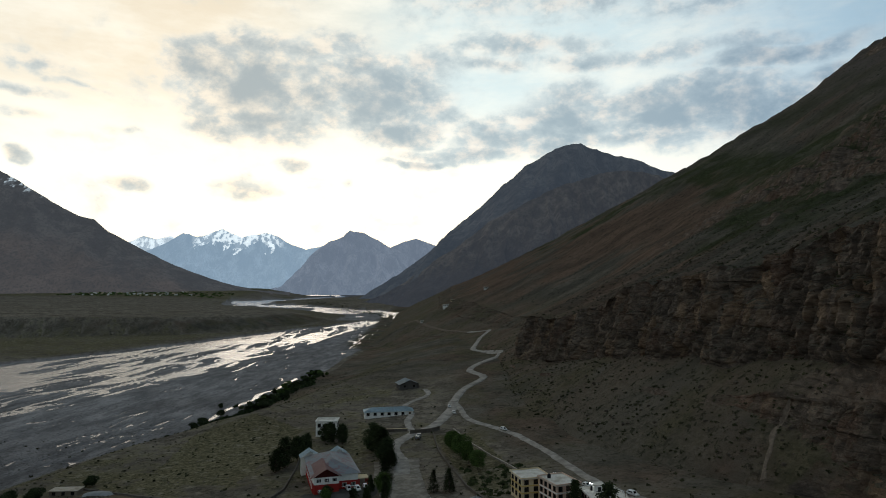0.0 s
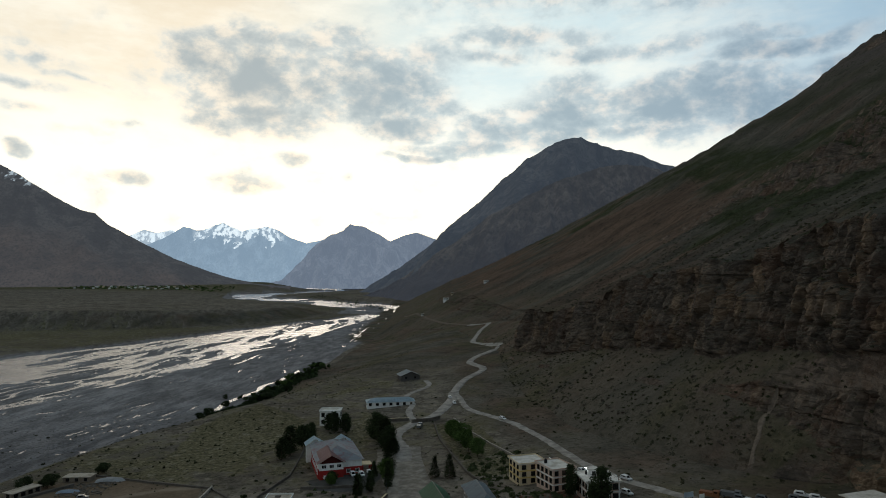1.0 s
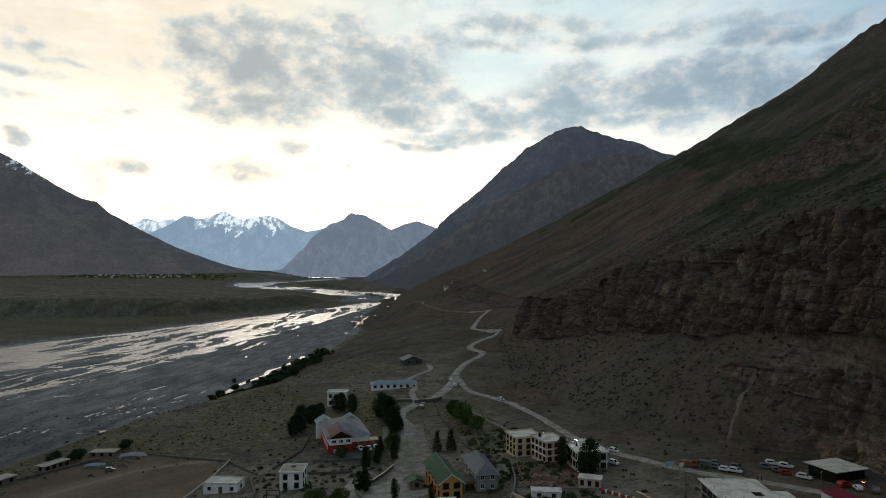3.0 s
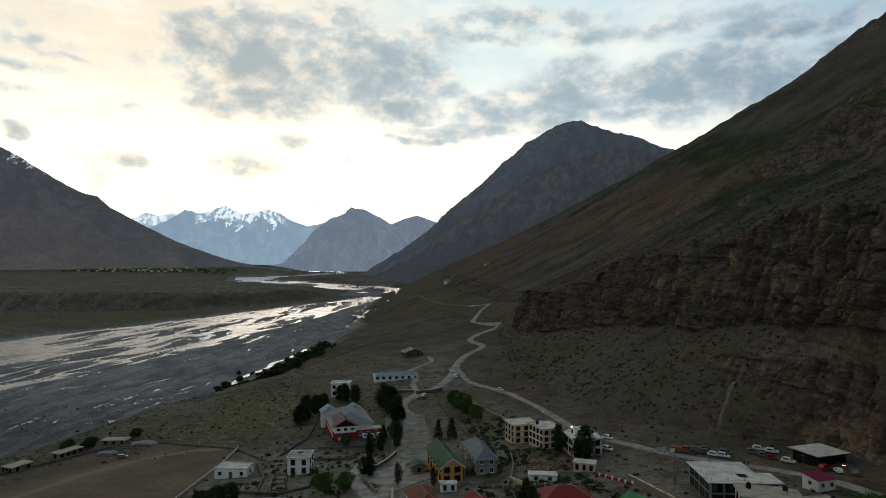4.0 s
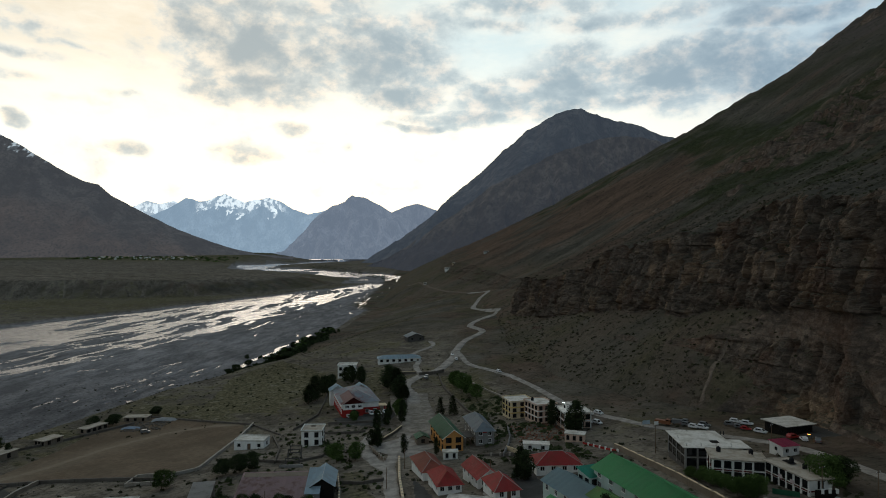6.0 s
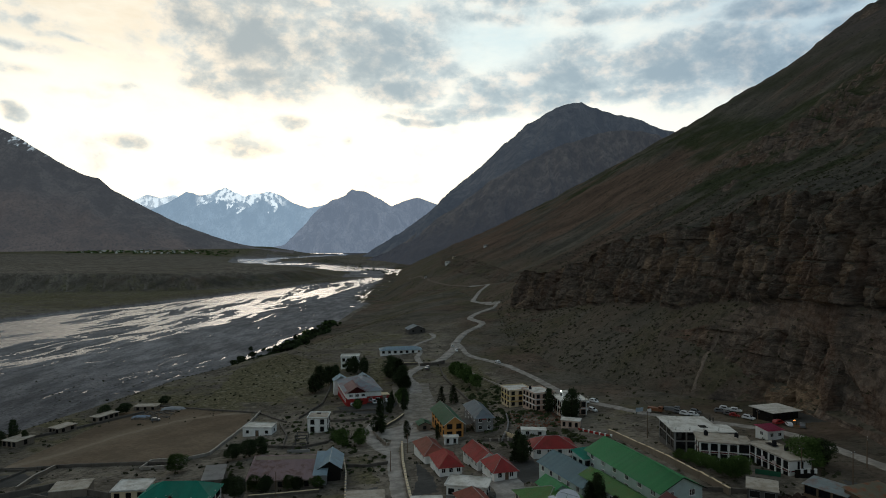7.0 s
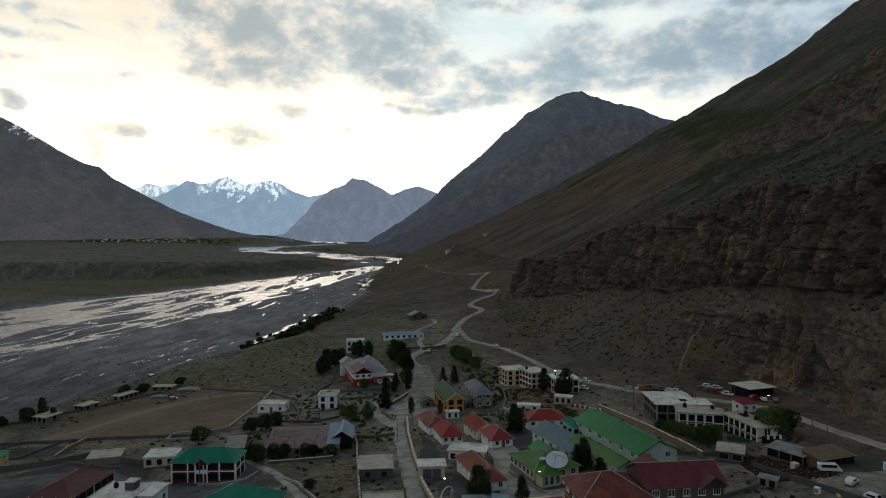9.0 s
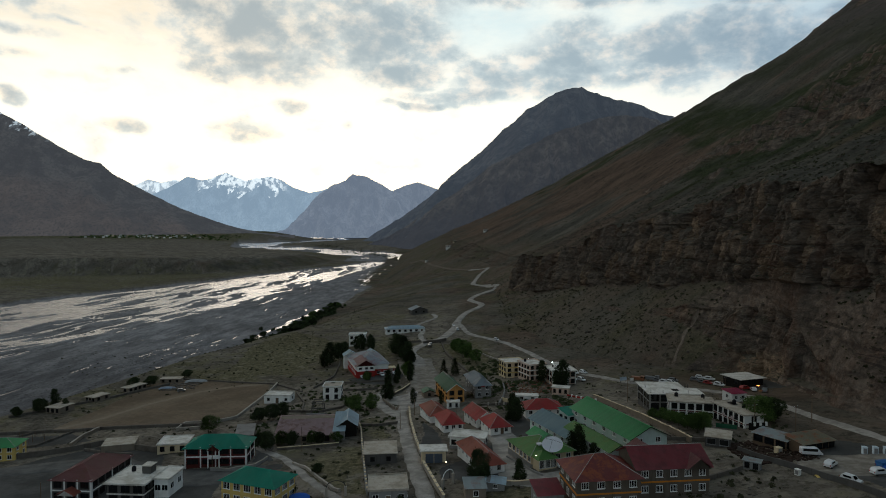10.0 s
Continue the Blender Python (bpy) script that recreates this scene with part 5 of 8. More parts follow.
def build_houses():
    # the western row
    r = house("two-storey house with teal hipped roof, white pillars and maroon panels", (-72.4, 175.6), 17.0, 8.5, 2, 5.6, MAROON, TEAL_X, "hip", 2.3, 0.7, 2, 4, 2, 2, (2.9, 1.2), BLACK_TRIM, 2, TRIM, 5, ridge=TEAL_X)
    extra_gable(r, 6.4, 10.2, -1.6, 3.0, 5.4, 1.3, MAROON, TEAL_X)
    part("porch", boxes((6.6, 6.9, -1.4, -1.1, -0.5, 5.4), (9.7, 10.0, -1.4, -1.1, -0.5, 5.4), (6.6, 10.0, -1.4, -0.1, 2.6, 2.9), (6.6, 10.0, -1.42, -1.3, 2.9, 3.7)), TRIM, r, "white two-storey porch")
    house("yellow two-storey school block with teal roof and white-framed windows", (-51.8, 146.1), 14.4, 8.5, -20, 5.6, YELLOW, TEAL_X, "hip", 2.0, 0.6, 2, 5, 3, 3, (1.7, 1.5), TRIM, 3, YELLOW, ridge=TEAL_X)
    r = house("long grey two-storey building with maroon roof and white pillars", (-97.3, 155.1), 10.4, 17.5, -4, 5.6, DARK_GREY, MAROON_Y, "hip", 2.3, 0.6, 2, 3, 6, 0, (1.9, 1.3), BLACK_TRIM, 2, TRIM, 4, ridge=MAROON_Y)
    extra_gable(r, 3.2, 7.6, -2.6, 0.2, 2.9, 1.1, WHITE, RUST_Y)
    r = house("unfinished white flat-roofed concrete house", (-81.0, 150.6), 9.2, 10.4, -4, 4.9, DARK_GREY, CEMENT_TOP, "flat", 0, 0.7, 2, 3, 3, 0, (2.0, 1.7), BLACK_TRIM, 1, CEMENT_TOP, 0, None, 0.2, tanks=2)
    part("stair_head", boxes((5.4, 7.6, 6.2, 8.8, 5.1, 7.0)), DARK_GREY, r, "grey stair head room on the roof")
    part("stair_head_slab", boxes((5.2, 7.8, 6.0, 9.0, 7.0, 7.15)), CEMENT_TOP, r)
    house("low white concrete annexe beside the flat-roofed house", (-70.9, 153.4), 3.6, 7.4, -4, 4.6, WHITE, CEMENT_TOP, "flat", 0, 0.5, 1, 2, 2, 0, (1.4, 1.3), TRIM, 1, parapet=0.2)
    house("yellow house with bright green sheet roof", (-147.4, 196.6), 11.6, 8.0, 10, 4.6, YELLOW, GREEN_X, "hip", 1.8, 0.6, 2, 4, 2, 0, (1.2, 1.2), TRIM, 1)
    r = house("long shed with faded purple sheet roof among bushes", (-52.0, 194.6), 17.6, 11.0, 4, 2.6, MUD, PURPLE_X, "shed", 3.0, 0.5, 1, 5, 0, 0, (1.1, 1.1), BLACK_TRIM, 1, ridge=False, category="shed", name="shed")
    for x in (11.3, 14.3):
        part("roof_light", boxes((x, x + 0.6, 4.2, 6.6, 0.06, 0.12)), WHITE, r, "pale translucent roof sheet", Matrix.Translation((0, 0, 2.6)) @ Matrix.Rotation(math.atan2(3.0, 12.0), 4, "X"))
    house("lean-to shed with pale blue sheet roof", (-34.3, 196.0), 3.4, 11.0, 4, 2.8, GREY, BLUE_X, "shed", 3.0, 0.3, 1, 1, 0, 0, (1.0, 1.0), ridge=False, category="shed", name="shed")
    house("barn with pale blue gable roof and dark plank front", (-33.4, 199.0), 5.8, 12.0, 6, 3.8, BLACK_TRIM, BLUE_Y, "gable_y", 1.9, 0.6, 1, 1, 0, 0, (1.0, 1.1), BLACK_TRIM, ridge=TRIM, category="barn", name="barn")
    house("low flat-roofed house of grey blocks with pale roof", (-20.9, 166.5), 8.5, 9.6, 6, 2.9, DARK_GREY, MUD_TOP, "flat", 0, 0.35, 1, 2, 0, 0, (1.0, 0.9), BLACK_TRIM, parapet=0.0)
    house("flat-roofed earth-topped house beside the street", (-16.4, 138.6), 8.5, 8.6, 6, 3.2, GREY, MUD_TOP, "flat", 0, 0.35, 1, 3, 2, 0, (1.3, 1.2), TRIM, 1, parapet=0.28, door=0.5)
    r = house("flat-roofed garage with grey double gates and a pale slab roof", (-5.6, 164.6), 6.4, 4.5, 4, 3.2, CREAM, CEMENT_TOP, "flat", 0, 0.5, 1, parapet=0.0, category="garage", name="garage")
    for x in (1.0, 3.3):
        part("gate_leaf", boxes((x, x + 2.15, -0.08, 0.0, 0.05, 2.5)), plaster("grey_blue_gate_paint", 0.10, 0.12, 0.15), r)
    # the red-roofed rows
    house("white cottage with red hipped sheet roof", (0.2, 196.3), 6.4, 11.5, 14, 2.7, WHITE, RED_Y, "hip", 2.2, 0.6, 1, 3, 0, 4, (1.0, 1.1), TRIM, 1, ridge=RUST_Y)
    house("white cottage with rusty orange-red sheet roof", (-4.2, 210.8), 6.6, 14.0, 16, 2.7, WHITE, RUST_Y, "hip", 2.2, 0.6, 1, 0, 0, 4, (1.0, 1.1), TRIM, 1)
    house("white cottage with dark red sheet roof beside the yard", (10.8, 198.9), 6.2, 12.0, 18, 2.7, WHITE, RED_Y, "gable_y", 2.1, 0.6, 1, 2, 0, 4, (1.0, 1.2), TRIM, 1)
    house("white cottage with a bright red pyramid roof", (14.4, 187.8), 6.4, 9.6, 15, 2.7, WHITE, RED_X, "hip", 2.3, 0.6, 1, 2, 0, 2, (1.0, 1.2), TRIM, 1, door=0.55)
    house("white flat-roofed house with a weathered pale slab", (1.9, 177.6), 9.8, 6.2, -13, 2.9, WHITE, CEMENT_TOP, "flat", 0, 0.5, 1, 4, 2, 2, (1.3, 1.2), BLACK_TRIM, 1, parapet=0.25, base=GREY)
    house("long white cottage with faded red sheet roof", (9.5, 152.6), 6.0, 18.0, 18, 2.7, WHITE, RUST_Y, "hip", 2.1, 0.6, 1, 2, 0, 6, (0.9, 1.2), TRIM, 1)
    house("white house with a broad red hipped roof", (27.4, 206.6), 12.4, 8.4, 4, 2.8, WHITE, RED_X, "hip", 2.2, 0.6, 1, 4, 2, 2, (1.1, 1.1), TRIM, 1)
    # the green office group
    house("pale hall with grey-blue gable roof", (33.4, 169.6), 9.0, 19.0, 23, 2.9, PALE_GREEN, POOL_Y, "gable_y", 2.2, 0.6, 1, 1, 0, 5, (1.0, 1.2), TRIM, 1, ridge=POOL_Y, name="hall", category="hall")
    r = house("cream office with green hipped roof and glazed front bay", (22.0, 155.6), 12.0, 13.0, 20, 3.0, CREAM, OLIVE_Y, "hip", 2.2, 0.7, 1, 4, 0, 6, (1.2, 1.3), TRIM, 1, base=GREY, name="office", category="office")
    bm, _ = roof_mesh("hip", 5.0, 4.5, 3.0, 1.3, 0.5)
    part("bay_roof", bm, OLIVE_Y, r, m=pose(0.3, -3.2, 0))
    part("bay", boxes((0.3, 5.3, -3.2, -0.02, -2, 3.0)), CREAM, r)
    for k in range(3):
        put_window(r, pose(1.2 + 1.6 * k, -3.2, 1.5), 1.3, 1.9, TRIM, 3, "bay_window")
    extra_gable(r, 5.0, 10.0, 5.0, 12.0, 4.4, 1.5, PALE_GREEN, GREEN_Y, name="upper_roof")
    part("upper_wall", boxes((5.2, 9.8, 5.2, 11.8, 3.0, 4.4)), PALE_GREEN, r)
    for k in range(3):
        put_window(r, pose(6.2 + 1.3 * k, 5.2, 4.0), 0.9, 0.6, TRIM, 1, "upper_window")
    part("skylight", boxes((3.2, 4.6, 2.2, 3.6, 4.2, 4.5)), plaster("white_plastic", 0.6, 0.62, 0.64), r)
    satellite_dish((27.4, 156.6), 5.0)
    house("big pale hall with bright green gable roof", (47.2, 157.4), 10.8, 29.5, 18, 4.7, PALE_GREEN, GREEN_Y, "gable_y", 2.6, 0.7, 2, 2, 0, 6, (1.3, 1.2), TRIM, 2, ridge=GREEN_Y, name="hall", category="hall")
    house("low wing with weathered olive-green gable roof", (41.2, 154.5), 5.6, 21.0, 20, 2.8, PALE_GREEN, OLIVE_Y, "gable_y", 1.3, 0.5, 1, 0, 0, 6, (0.9, 1.0), TRIM, 1, ridge=OLIVE_Y)
    house("pale house front with teal roof strip beside the green hall", (36.6, 183.0), 7.0, 5.0, 23, 5.4, PALE_GREEN, TEAL_X, "shed", 1.0, 0.4, 2, 3, 0, 2, (1.2, 1.2), BLACK_TRIM, 1, ridge=False)
    house("small house with faded maroon gable roof", (45.8, 146.0), 7.5, 8.0, 12, 3.2, GREY, MAROON_Y, "gable_y", 2.2, 0.5, 1, 1, 0, 1, (1.0, 1.0), TRIM, 1, ridge=MAROON_Y)
    r = house("grey stone school block with rusty red hipped roof and orange band", (27.2, 126.8), 13.6, 11.5, 7, 6.6, BROWN_STONE, RUST_X, "hip", 3.0, 0.8, 2, 4, 2, 3, (1.4, 1.3), TRIM, 3, ORANGE_TRIM, name="school", category="school")
    r = house("grey stone school wing with dark red roof and orange band", (40.8, 131.0), 15.8, 10.5, 6, 6.4, BROWN_STONE, MAROON_X, "gable_x", 2.8, 0.7, 2, 5, 2, 0, (1.3, 1.3), TRIM, 3, ORANGE_TRIM, name="school", category="school")
    extra_gable(r, 10.6, 15.8, -1.0, 4.0, 6.2, 2.0, BROWN_STONE, MAROON_Y)
    house("small porch house with maroon lean-to roof", (19.8, 129.5), 5.6, 5.0, 10, 3.0, GREY, MAROON_X, "shed", 1.4, 0.4, 1, 1, 0, 1, (0.9, 0.9), TRIM, 1, ridge=False)
    # the eastern row by the road
    # its open bays are near-black panes that imitate the shade inside
    r = house("unfinished two-storey concrete building with open bays", (66.4, 201.4), 12.6, 14.8, -3, 5.4, DARK_GREY, CEMENT_TOP, "flat", 0, 0.8, 2, 4, 0, 4, (2.3, 1.9), BLACK_TRIM, 0, GREY, 5, GREY, 0.0)
    # black sheet laid on the closed slab imitates the shade in a stair opening
    part("stairwell", boxes((8.2, 10.4, 3.4, 6.0, 5.581, 5.60)), BLACK_TRIM, r, "black sheet painting the dark of a stair opening in the slab")
    for x, y in ((0.4, 0.4), (4.3, 0.4), (8.3, 0.5), (12.2, 0.4), (0.4, 7.4), (0.4, 14.4), (5.0, 14.3)):
        bm = bmesh.new()
        for dx in (-0.1, 0.0, 0.1):
            tube(bm, (x + dx, y, 5.5), (x + dx * 1.6, y + 0.04, 6.5), 0.02, 0.02, 4)
        part("rebar", bm, IRON, r, "rusty steel bars left standing")
    house("low wing of the unfinished concrete building", (79.0, 200.8), 3.8, 6.4, -3, 5.4, DARK_GREY, CEMENT_TOP, "flat", 0, 0.7, 2, 1, 0, 0, (2.2, 1.9), BLACK_TRIM, 0, GREY, 2, GREY, 0.0, lift=-0.7)
    house("white two-storey guest house with black window bays", (68.8, 190.0), 9.4, 7.8, -14, 5.2, WHITE, MUD_TOP, "flat", 0, 0.6, 2, 4, 0, 2, (1.5, 1.55), BLACK_TRIM, 1, MAROON, 5, TRIM, 0.12, tanks=1)
    house("dark stair bay joining the guest house wings", (77.9, 188.6), 3.6, 7.0, -14, 5.0, DARK_GREY, MUD_TOP, "flat", 0, 0.3, 2, 1, 0, 0, (2.2, 1.8), BLACK_TRIM, 1, TRIM, 2, TRIM, 0.1, tanks=1, lift=-0.5)
    r = house("white two-storey guest house wing with verandahs", (80.9, 187.9), 14.0, 6.0, -78, 5.2, WHITE, MUD_TOP, "flat", 0, 0.6, 2, 6, 1, 0, (1.4, 1.55), BLACK_TRIM, 1, MAROON, 7, TRIM, 0.12, tanks=2, lift=-0.9)
    part("solar_panel", boxes((2.0, 5.0, 3.0, 4.6, 5.6, 5.72)), GLASS, r, "dark solar panel on the flat roof")
    for x in (5.2, 9.0):
        part("laundry", boxes((x, x + 1.3, -0.75, -0.70, 3.0, 3.85)), plaster("washed_linen", 0.5, 0.42, 0.42, 0.1), r, "pale laundry hung on the verandah")
    house("white shed with magenta-pink sheet roof", (95.0, 206.0), 5.4, 5.0, 14, 2.7, WHITE, sheet_metal("magenta_roof_sheets", 0.42, 0.03, 0.10, 0.1), "shed", 0.5, 0.4, 1, 2, 0, 1, (1.0, 1.0), TRIM, 1, ridge=False, name="shed", category="shed")
    house("dark roadside restaurant with pale flat roof and posts", (108.2, 228.4), 10.4, 8.6, 18, 2.8, BLACK_TRIM, CEMENT_TOP, "flat", 0, 0.9, 1, 4, 0, 2, (1.8, 1.4), BLACK_TRIM, 1, parapet=0.0)
    # garage and depot sheds: near-black panes paint the shade of their open fronts
    house("open grey block garage with flat roof", (67.6, 161.6), 6.0, 7.0, -26, 2.3, DARK_GREY, MUD_TOP, "flat", 0, 0.3, 1, 2, 0, 0, (2.0, 1.7), GREY, 0, parapet=0.0, name="garage", category="garage")
    house("open depot shed with bare tin roof", (84.0, 153.2), 4.6, 8.6, 33, 2.3, WOOD, TIN_X, "shed_side", 0.7, 0.4, 1, 2, 0, 3, (2.2, 1.9), BLACK_TRIM, 0, ridge=False, name="shed", category="shed")
    house("long depot shed with rusty patched roof", (86.4, 150.0), 10.2, 5.2, 20, 2.1, WOOD, sheet_metal("rusty_patched_sheets", 0.30, 0.28, 0.20, 0.95, "x", (0.42, 0.15, 0.07)), "shed", 0.9, 0.5, 1, 5, 0, 0, (2.1, 2.0), BLACK_TRIM, 0, ridge=False, name="shed", category="shed")
    house("small block hut with a tin roof in the wall", (69.2, 144.4), 3.6, 2.0, -40, 2.0, GREY, TIN_X, "shed", 0.3, 0.25, 1, 2, 0, 0, (0.9, 1.5), BLACK_TRIM, 0, ridge=False, name="hut", category="hut")
    # the middle of the village
    r = house("orange two-storey house with dark green gable roof", (1.8, 241.6), 6.6, 21.5, 13, 5.2, ORANGE, DARKGREEN_Y, "gable_y", 2.4, 0.8, 2, 2, 0, 5, (1.7, 1.5), BLACK_TRIM, 2)
    house("green-roofed lean-to beside the orange house", (-7.6, 255.0), 4.2, 5.0, 13, 2.4, MUD, DARKGREEN_Y, "gable_y", 0.9, 0.5, 1, 1, 0, 0, (1.0, 1.0), BLACK_TRIM, ridge=False, name="shed", category="shed")
    r = house("grey two-storey house with pale slate-blue hipped roof", (12.8, 248.0), 6.4, 19.5, 10, 5.2, GREY, SLATE_Y, "hip", 2.2, 0.7, 2, 2, 0, 4, (1.1, 1.3), TRIM, 1)
    part("sign_board", boxes((2.2, 3.8, -0.09, -0.02, 4.2, 5.1)), RED_PAINT, r, "plain red sign board")
    part("basement_shade", boxes((-3.6, 0.0, 2.0, 9.0, 2.2, 2.35)), DARK_GREY, r, "low dark lean-to slab")
    part("lean_to_post", boxes((-3.5, -3.3, 2.1, 2.3, -0.5, 2.2)), GREY, r)
    part("lean_to_post", boxes((-3.5, -3.3, 8.6, 8.8, -0.5, 2.2)), GREY, r)
    house("white block of two latrines with a flat slab", (1.6, 233.4), 4.6, 2.6, 4, 2.3, WHITE, CEMENT_TOP, "flat", 0, 0.3, 1, 2, 0, 0, (0.8, 1.5), GREY, 0, parapet=0.0, name="hut", category="hut")
    house("long low white shed behind the red roofs", (27.5, 236.2), 8.2, 3.4, -6, 1.9, WHITE, CEMENT_TOP, "flat", 0, 0.25, 1, 2, 0, 0, (1.0, 0.9), GREY, 1, parapet=0.0, name="shed", category="shed")
    house("low pink-washed house with rounded corner", (42.3, 244.2), 6.4, 4.0, -20, 2.6, PINKISH, CEMENT_TOP, "flat", 0, 0.25, 1, 3, 0, 1, (0.8, 1.3), BLACK_TRIM, 1, parapet=0.0)
    house("white two-storey house with a red roof edge", (45.6, 260.2), 9.6, 10.0, 7, 5.6, PINKISH, CEMENT_TOP, "flat", 0, 0.7, 2, 4, 0, 4, (1.5, 1.5), BLACK_TRIM, 1, TRIM, 4, TRIM, 0.25, tanks=2)
    house("small plastered stair room on the red-edged house roof", (47.2, 266.0), 3.2, 3.0, 7, 2.2, WHITE, CEMENT_TOP, "flat", 0, 0.2, 1, 1, 0, 0, (0.9, 1.0), BLACK_TRIM, 0, parapet=0.0, sink=0.0, lift=5.8, name="stair_room", category="roof room")
    house("pink-washed three-storey house with balconies", (37.6, 273.0), 8.0, 10.0, 22, 6.8, PINKISH, CEMENT_TOP, "flat", 0, 0.5, 3, 3, 0, 4, (1.2, 1.2), BLACK_TRIM, 1, TRIM, tanks=1)
    house("cream and yellow three-storey house", (28.6, 284.4), 9.6, 9.0, 16, 6.6, CREAM, CEMENT_TOP, "flat", 0, 0.5, 3, 3, 0, 3, (1.3, 1.2), BLACK_TRIM, 1, YELLOW)
    r = house("large red and white lodge with grey-blue hipped roof", (-43.2, 311.6), 16.4, 27.0, 17, 6.0, RED_PAINT, sheet_metal("pale_slate_and_rose_sheets", 0.40, 0.45, 0.50, 0.85, "y", (0.40, 0.23, 0.24)), "hip", 3.2, 0.9, 2, 5, 0, 8, (1.5, 1.2), TRIM, 2, None, name="lodge", category="lodge")
    part("upper_band", boxes((-0.05, 16.45, -0.05, 27.05, 3.1, 5.9)), WHITE, r, "white upper storey")
    extra_gable(r, 0.0, 9.5, -2.4, 12.0, 5.9, 2.6, MAROON, sheet_metal("faded_rose_roof_sheets", 0.34, 0.19, 0.19, 0.4, "y"), 0.7, "front_gable")
    part("front_wing", boxes((0.3, 9.2, -2.3, -0.06, 3.0, 5.6)), WHITE, r)
    part("front_wing_base", boxes((0.3, 9.2, -2.3, -0.06, -2, 3.0)), RED_PAINT, r)
    for k in range(3):
        put_window(r, pose(2.0 + 2.8 * k, -2.3, 4.4), 1.5, 1.1, TRIM, 2, "wing_window")
    for k, x in enumerate((-2.0, 9.5)):
        extra_gable(r, x, x + 7, 25.5, 31.0, 5.9, 2.2, WHITE, BLUE_Y, 0.5, "rear_gable")
        part("rear_wing", boxes((x + 0.2, x + 6.8, 27.06, 30.8, -2, 5.8)), WHITE, r)
    part("canopy", boxes((16.6, 20.6, 1.0, 5.5, 2.9, 3.2)), CREAM, r, "cream porch canopy with red posts")
    for x, y in ((17.0, 1.3), (20.3, 1.3), (20.3, 5.2)):
        part("canopy_post", boxes((x - 0.25, x + 0.25, y - 0.25, y + 0.25, -0.6, 2.9)), RED_PAINT, r)
    house("long white building with pale blue hipped roof", (-39.4, 434.0), 27.0, 8.5, 10, 3.0, WHITE, BLUE_X, "hip", 1.6, 0.6, 1, 7, 1, 1, (1.5, 1.3), BLACK_TRIM, 0, ridge=SLATE_X, door=0.93)
    house("white two-storey house with unfinished flat roof among trees", (-60.3, 403.6), 10.5, 8.0, 2, 7.0, WHITE, CEMENT_TOP, "flat", 0, 0.3, 2, 3, 2, 0, (1.5, 1.7), BLACK_TRIM, 1, parapet=0.5)
    house("grey gabled house standing alone on the hillside", (-25.0, 513.0), 13.0, 11.0, 18, 3.4, DARK_GREY, SLATE_Y, "gable_y", 2.6, 0.9, 1, 2, 0, 0, (1.1, 1.1), BLACK_TRIM, 1, ridge=SLATE_Y)
    # by the field
    r = house("white two-storey house with earth roof and dark windows", (-50.6, 264.6), 7.4, 8.0, 2, 5.4, WHITE, MUD_TOP, "flat", 0, 0.3, 2, 2, 2, 0, (1.3, 1.6), BLACK_TRIM, 1, parapet=0.4)
    part("stone_heap", boxes((3.0, 4.6, 3.4, 4.6, 6.2, 6.6)), STONE, r)
    house("low white farmhouse with two small windows and a door", (-76.0, 266.6), 11.2, 7.0, -2, 3.0, WHITE, CEMENT_TOP, "flat", 0, 0.15, 1, 3, 1, 0, (0.9, 0.9), BLACK_TRIM, 1, parapet=0.28, door=0.5)
    house("mud-brick stable with flat earth roof", (-159.0, 310.5), 4.8, 11.0, -22, 2.1, MUD, MUD_TOP, "flat", 0, 0.3, 1, 1, 4, 0, (1.4, 1.3), BLACK_TRIM, 0, parapet=0.0, name="stable", category="stable")
    house("mud-brick hut with flat earth roof", (-165.4, 290.5), 5.6, 8.5, -20, 2.1, MUD, MUD_TOP, "flat", 0, 0.3, 1, 3, 2, 0, (1.1, 1.4), BLACK_TRIM, 0, parapet=0.0, name="hut", category="hut")
    house("pale flat-roofed hut by the river bank", (-149.0, 330.5), 10.5, 5.0, 4, 1.9, MUD, MUD_TOP, "flat", 0, 0.3, 1, 3, 0, 0, (1.0, 1.0), BLACK_TRIM, 0, parapet=0.0, name="hut", category="hut")
    house("mud-walled hut with a stick-covered flat roof", (-170.0, 268.5), 7.0, 8.0, -14, 2.4, MUD, MUD_TOP, "flat", 0, 0.3, 1, 3, 1, 0, (1.2, 1.6), BLACK_TRIM, 0, parapet=0.0, name="hut", category="hut")
    house("low mud-walled store with flat earth roof", (-109.0, 199.6), 9.7, 8.0, 16, 2.2, MUD, MUD_TOP, "flat", 0, 0.1, 1, parapet=0.0, name="store", category="store")
    house("cream store with pale flat roof", (-88.4, 193.6), 8.9, 8.0, 8, 2.6, CREAM, CEMENT_TOP, "flat", 0, 0.3, 1, 3, 0, 0, (1.2, 1.3), BLACK_TRIM, 1, parapet=0.2, name="store", category="store")
    house("store with weathered grey board roof", (-66.5, 200.2), 5.6, 9.5, 12, 2.3, STONE, sheet_metal("grey_board_roof", 0.36, 0.36, 0.35, 0.4, "y", (0.14, 0.13, 0.12)), "shed", 1.0, 0.2, 1, 1, 0, 0, (0.9, 0.9), BLACK_TRIM, 0, ridge=False, name="store", category="store")
    house("small tin-roofed shed by the yard gate", (5.0, 138.2), 4.6, 5.0, 4, 2.5, MUD, TIN_X, "shed", 0.6, 0.3, 1, 1, 0, 0, (1.0, 1.1), TRIM, 1, ridge=False, name="shed", category="shed")
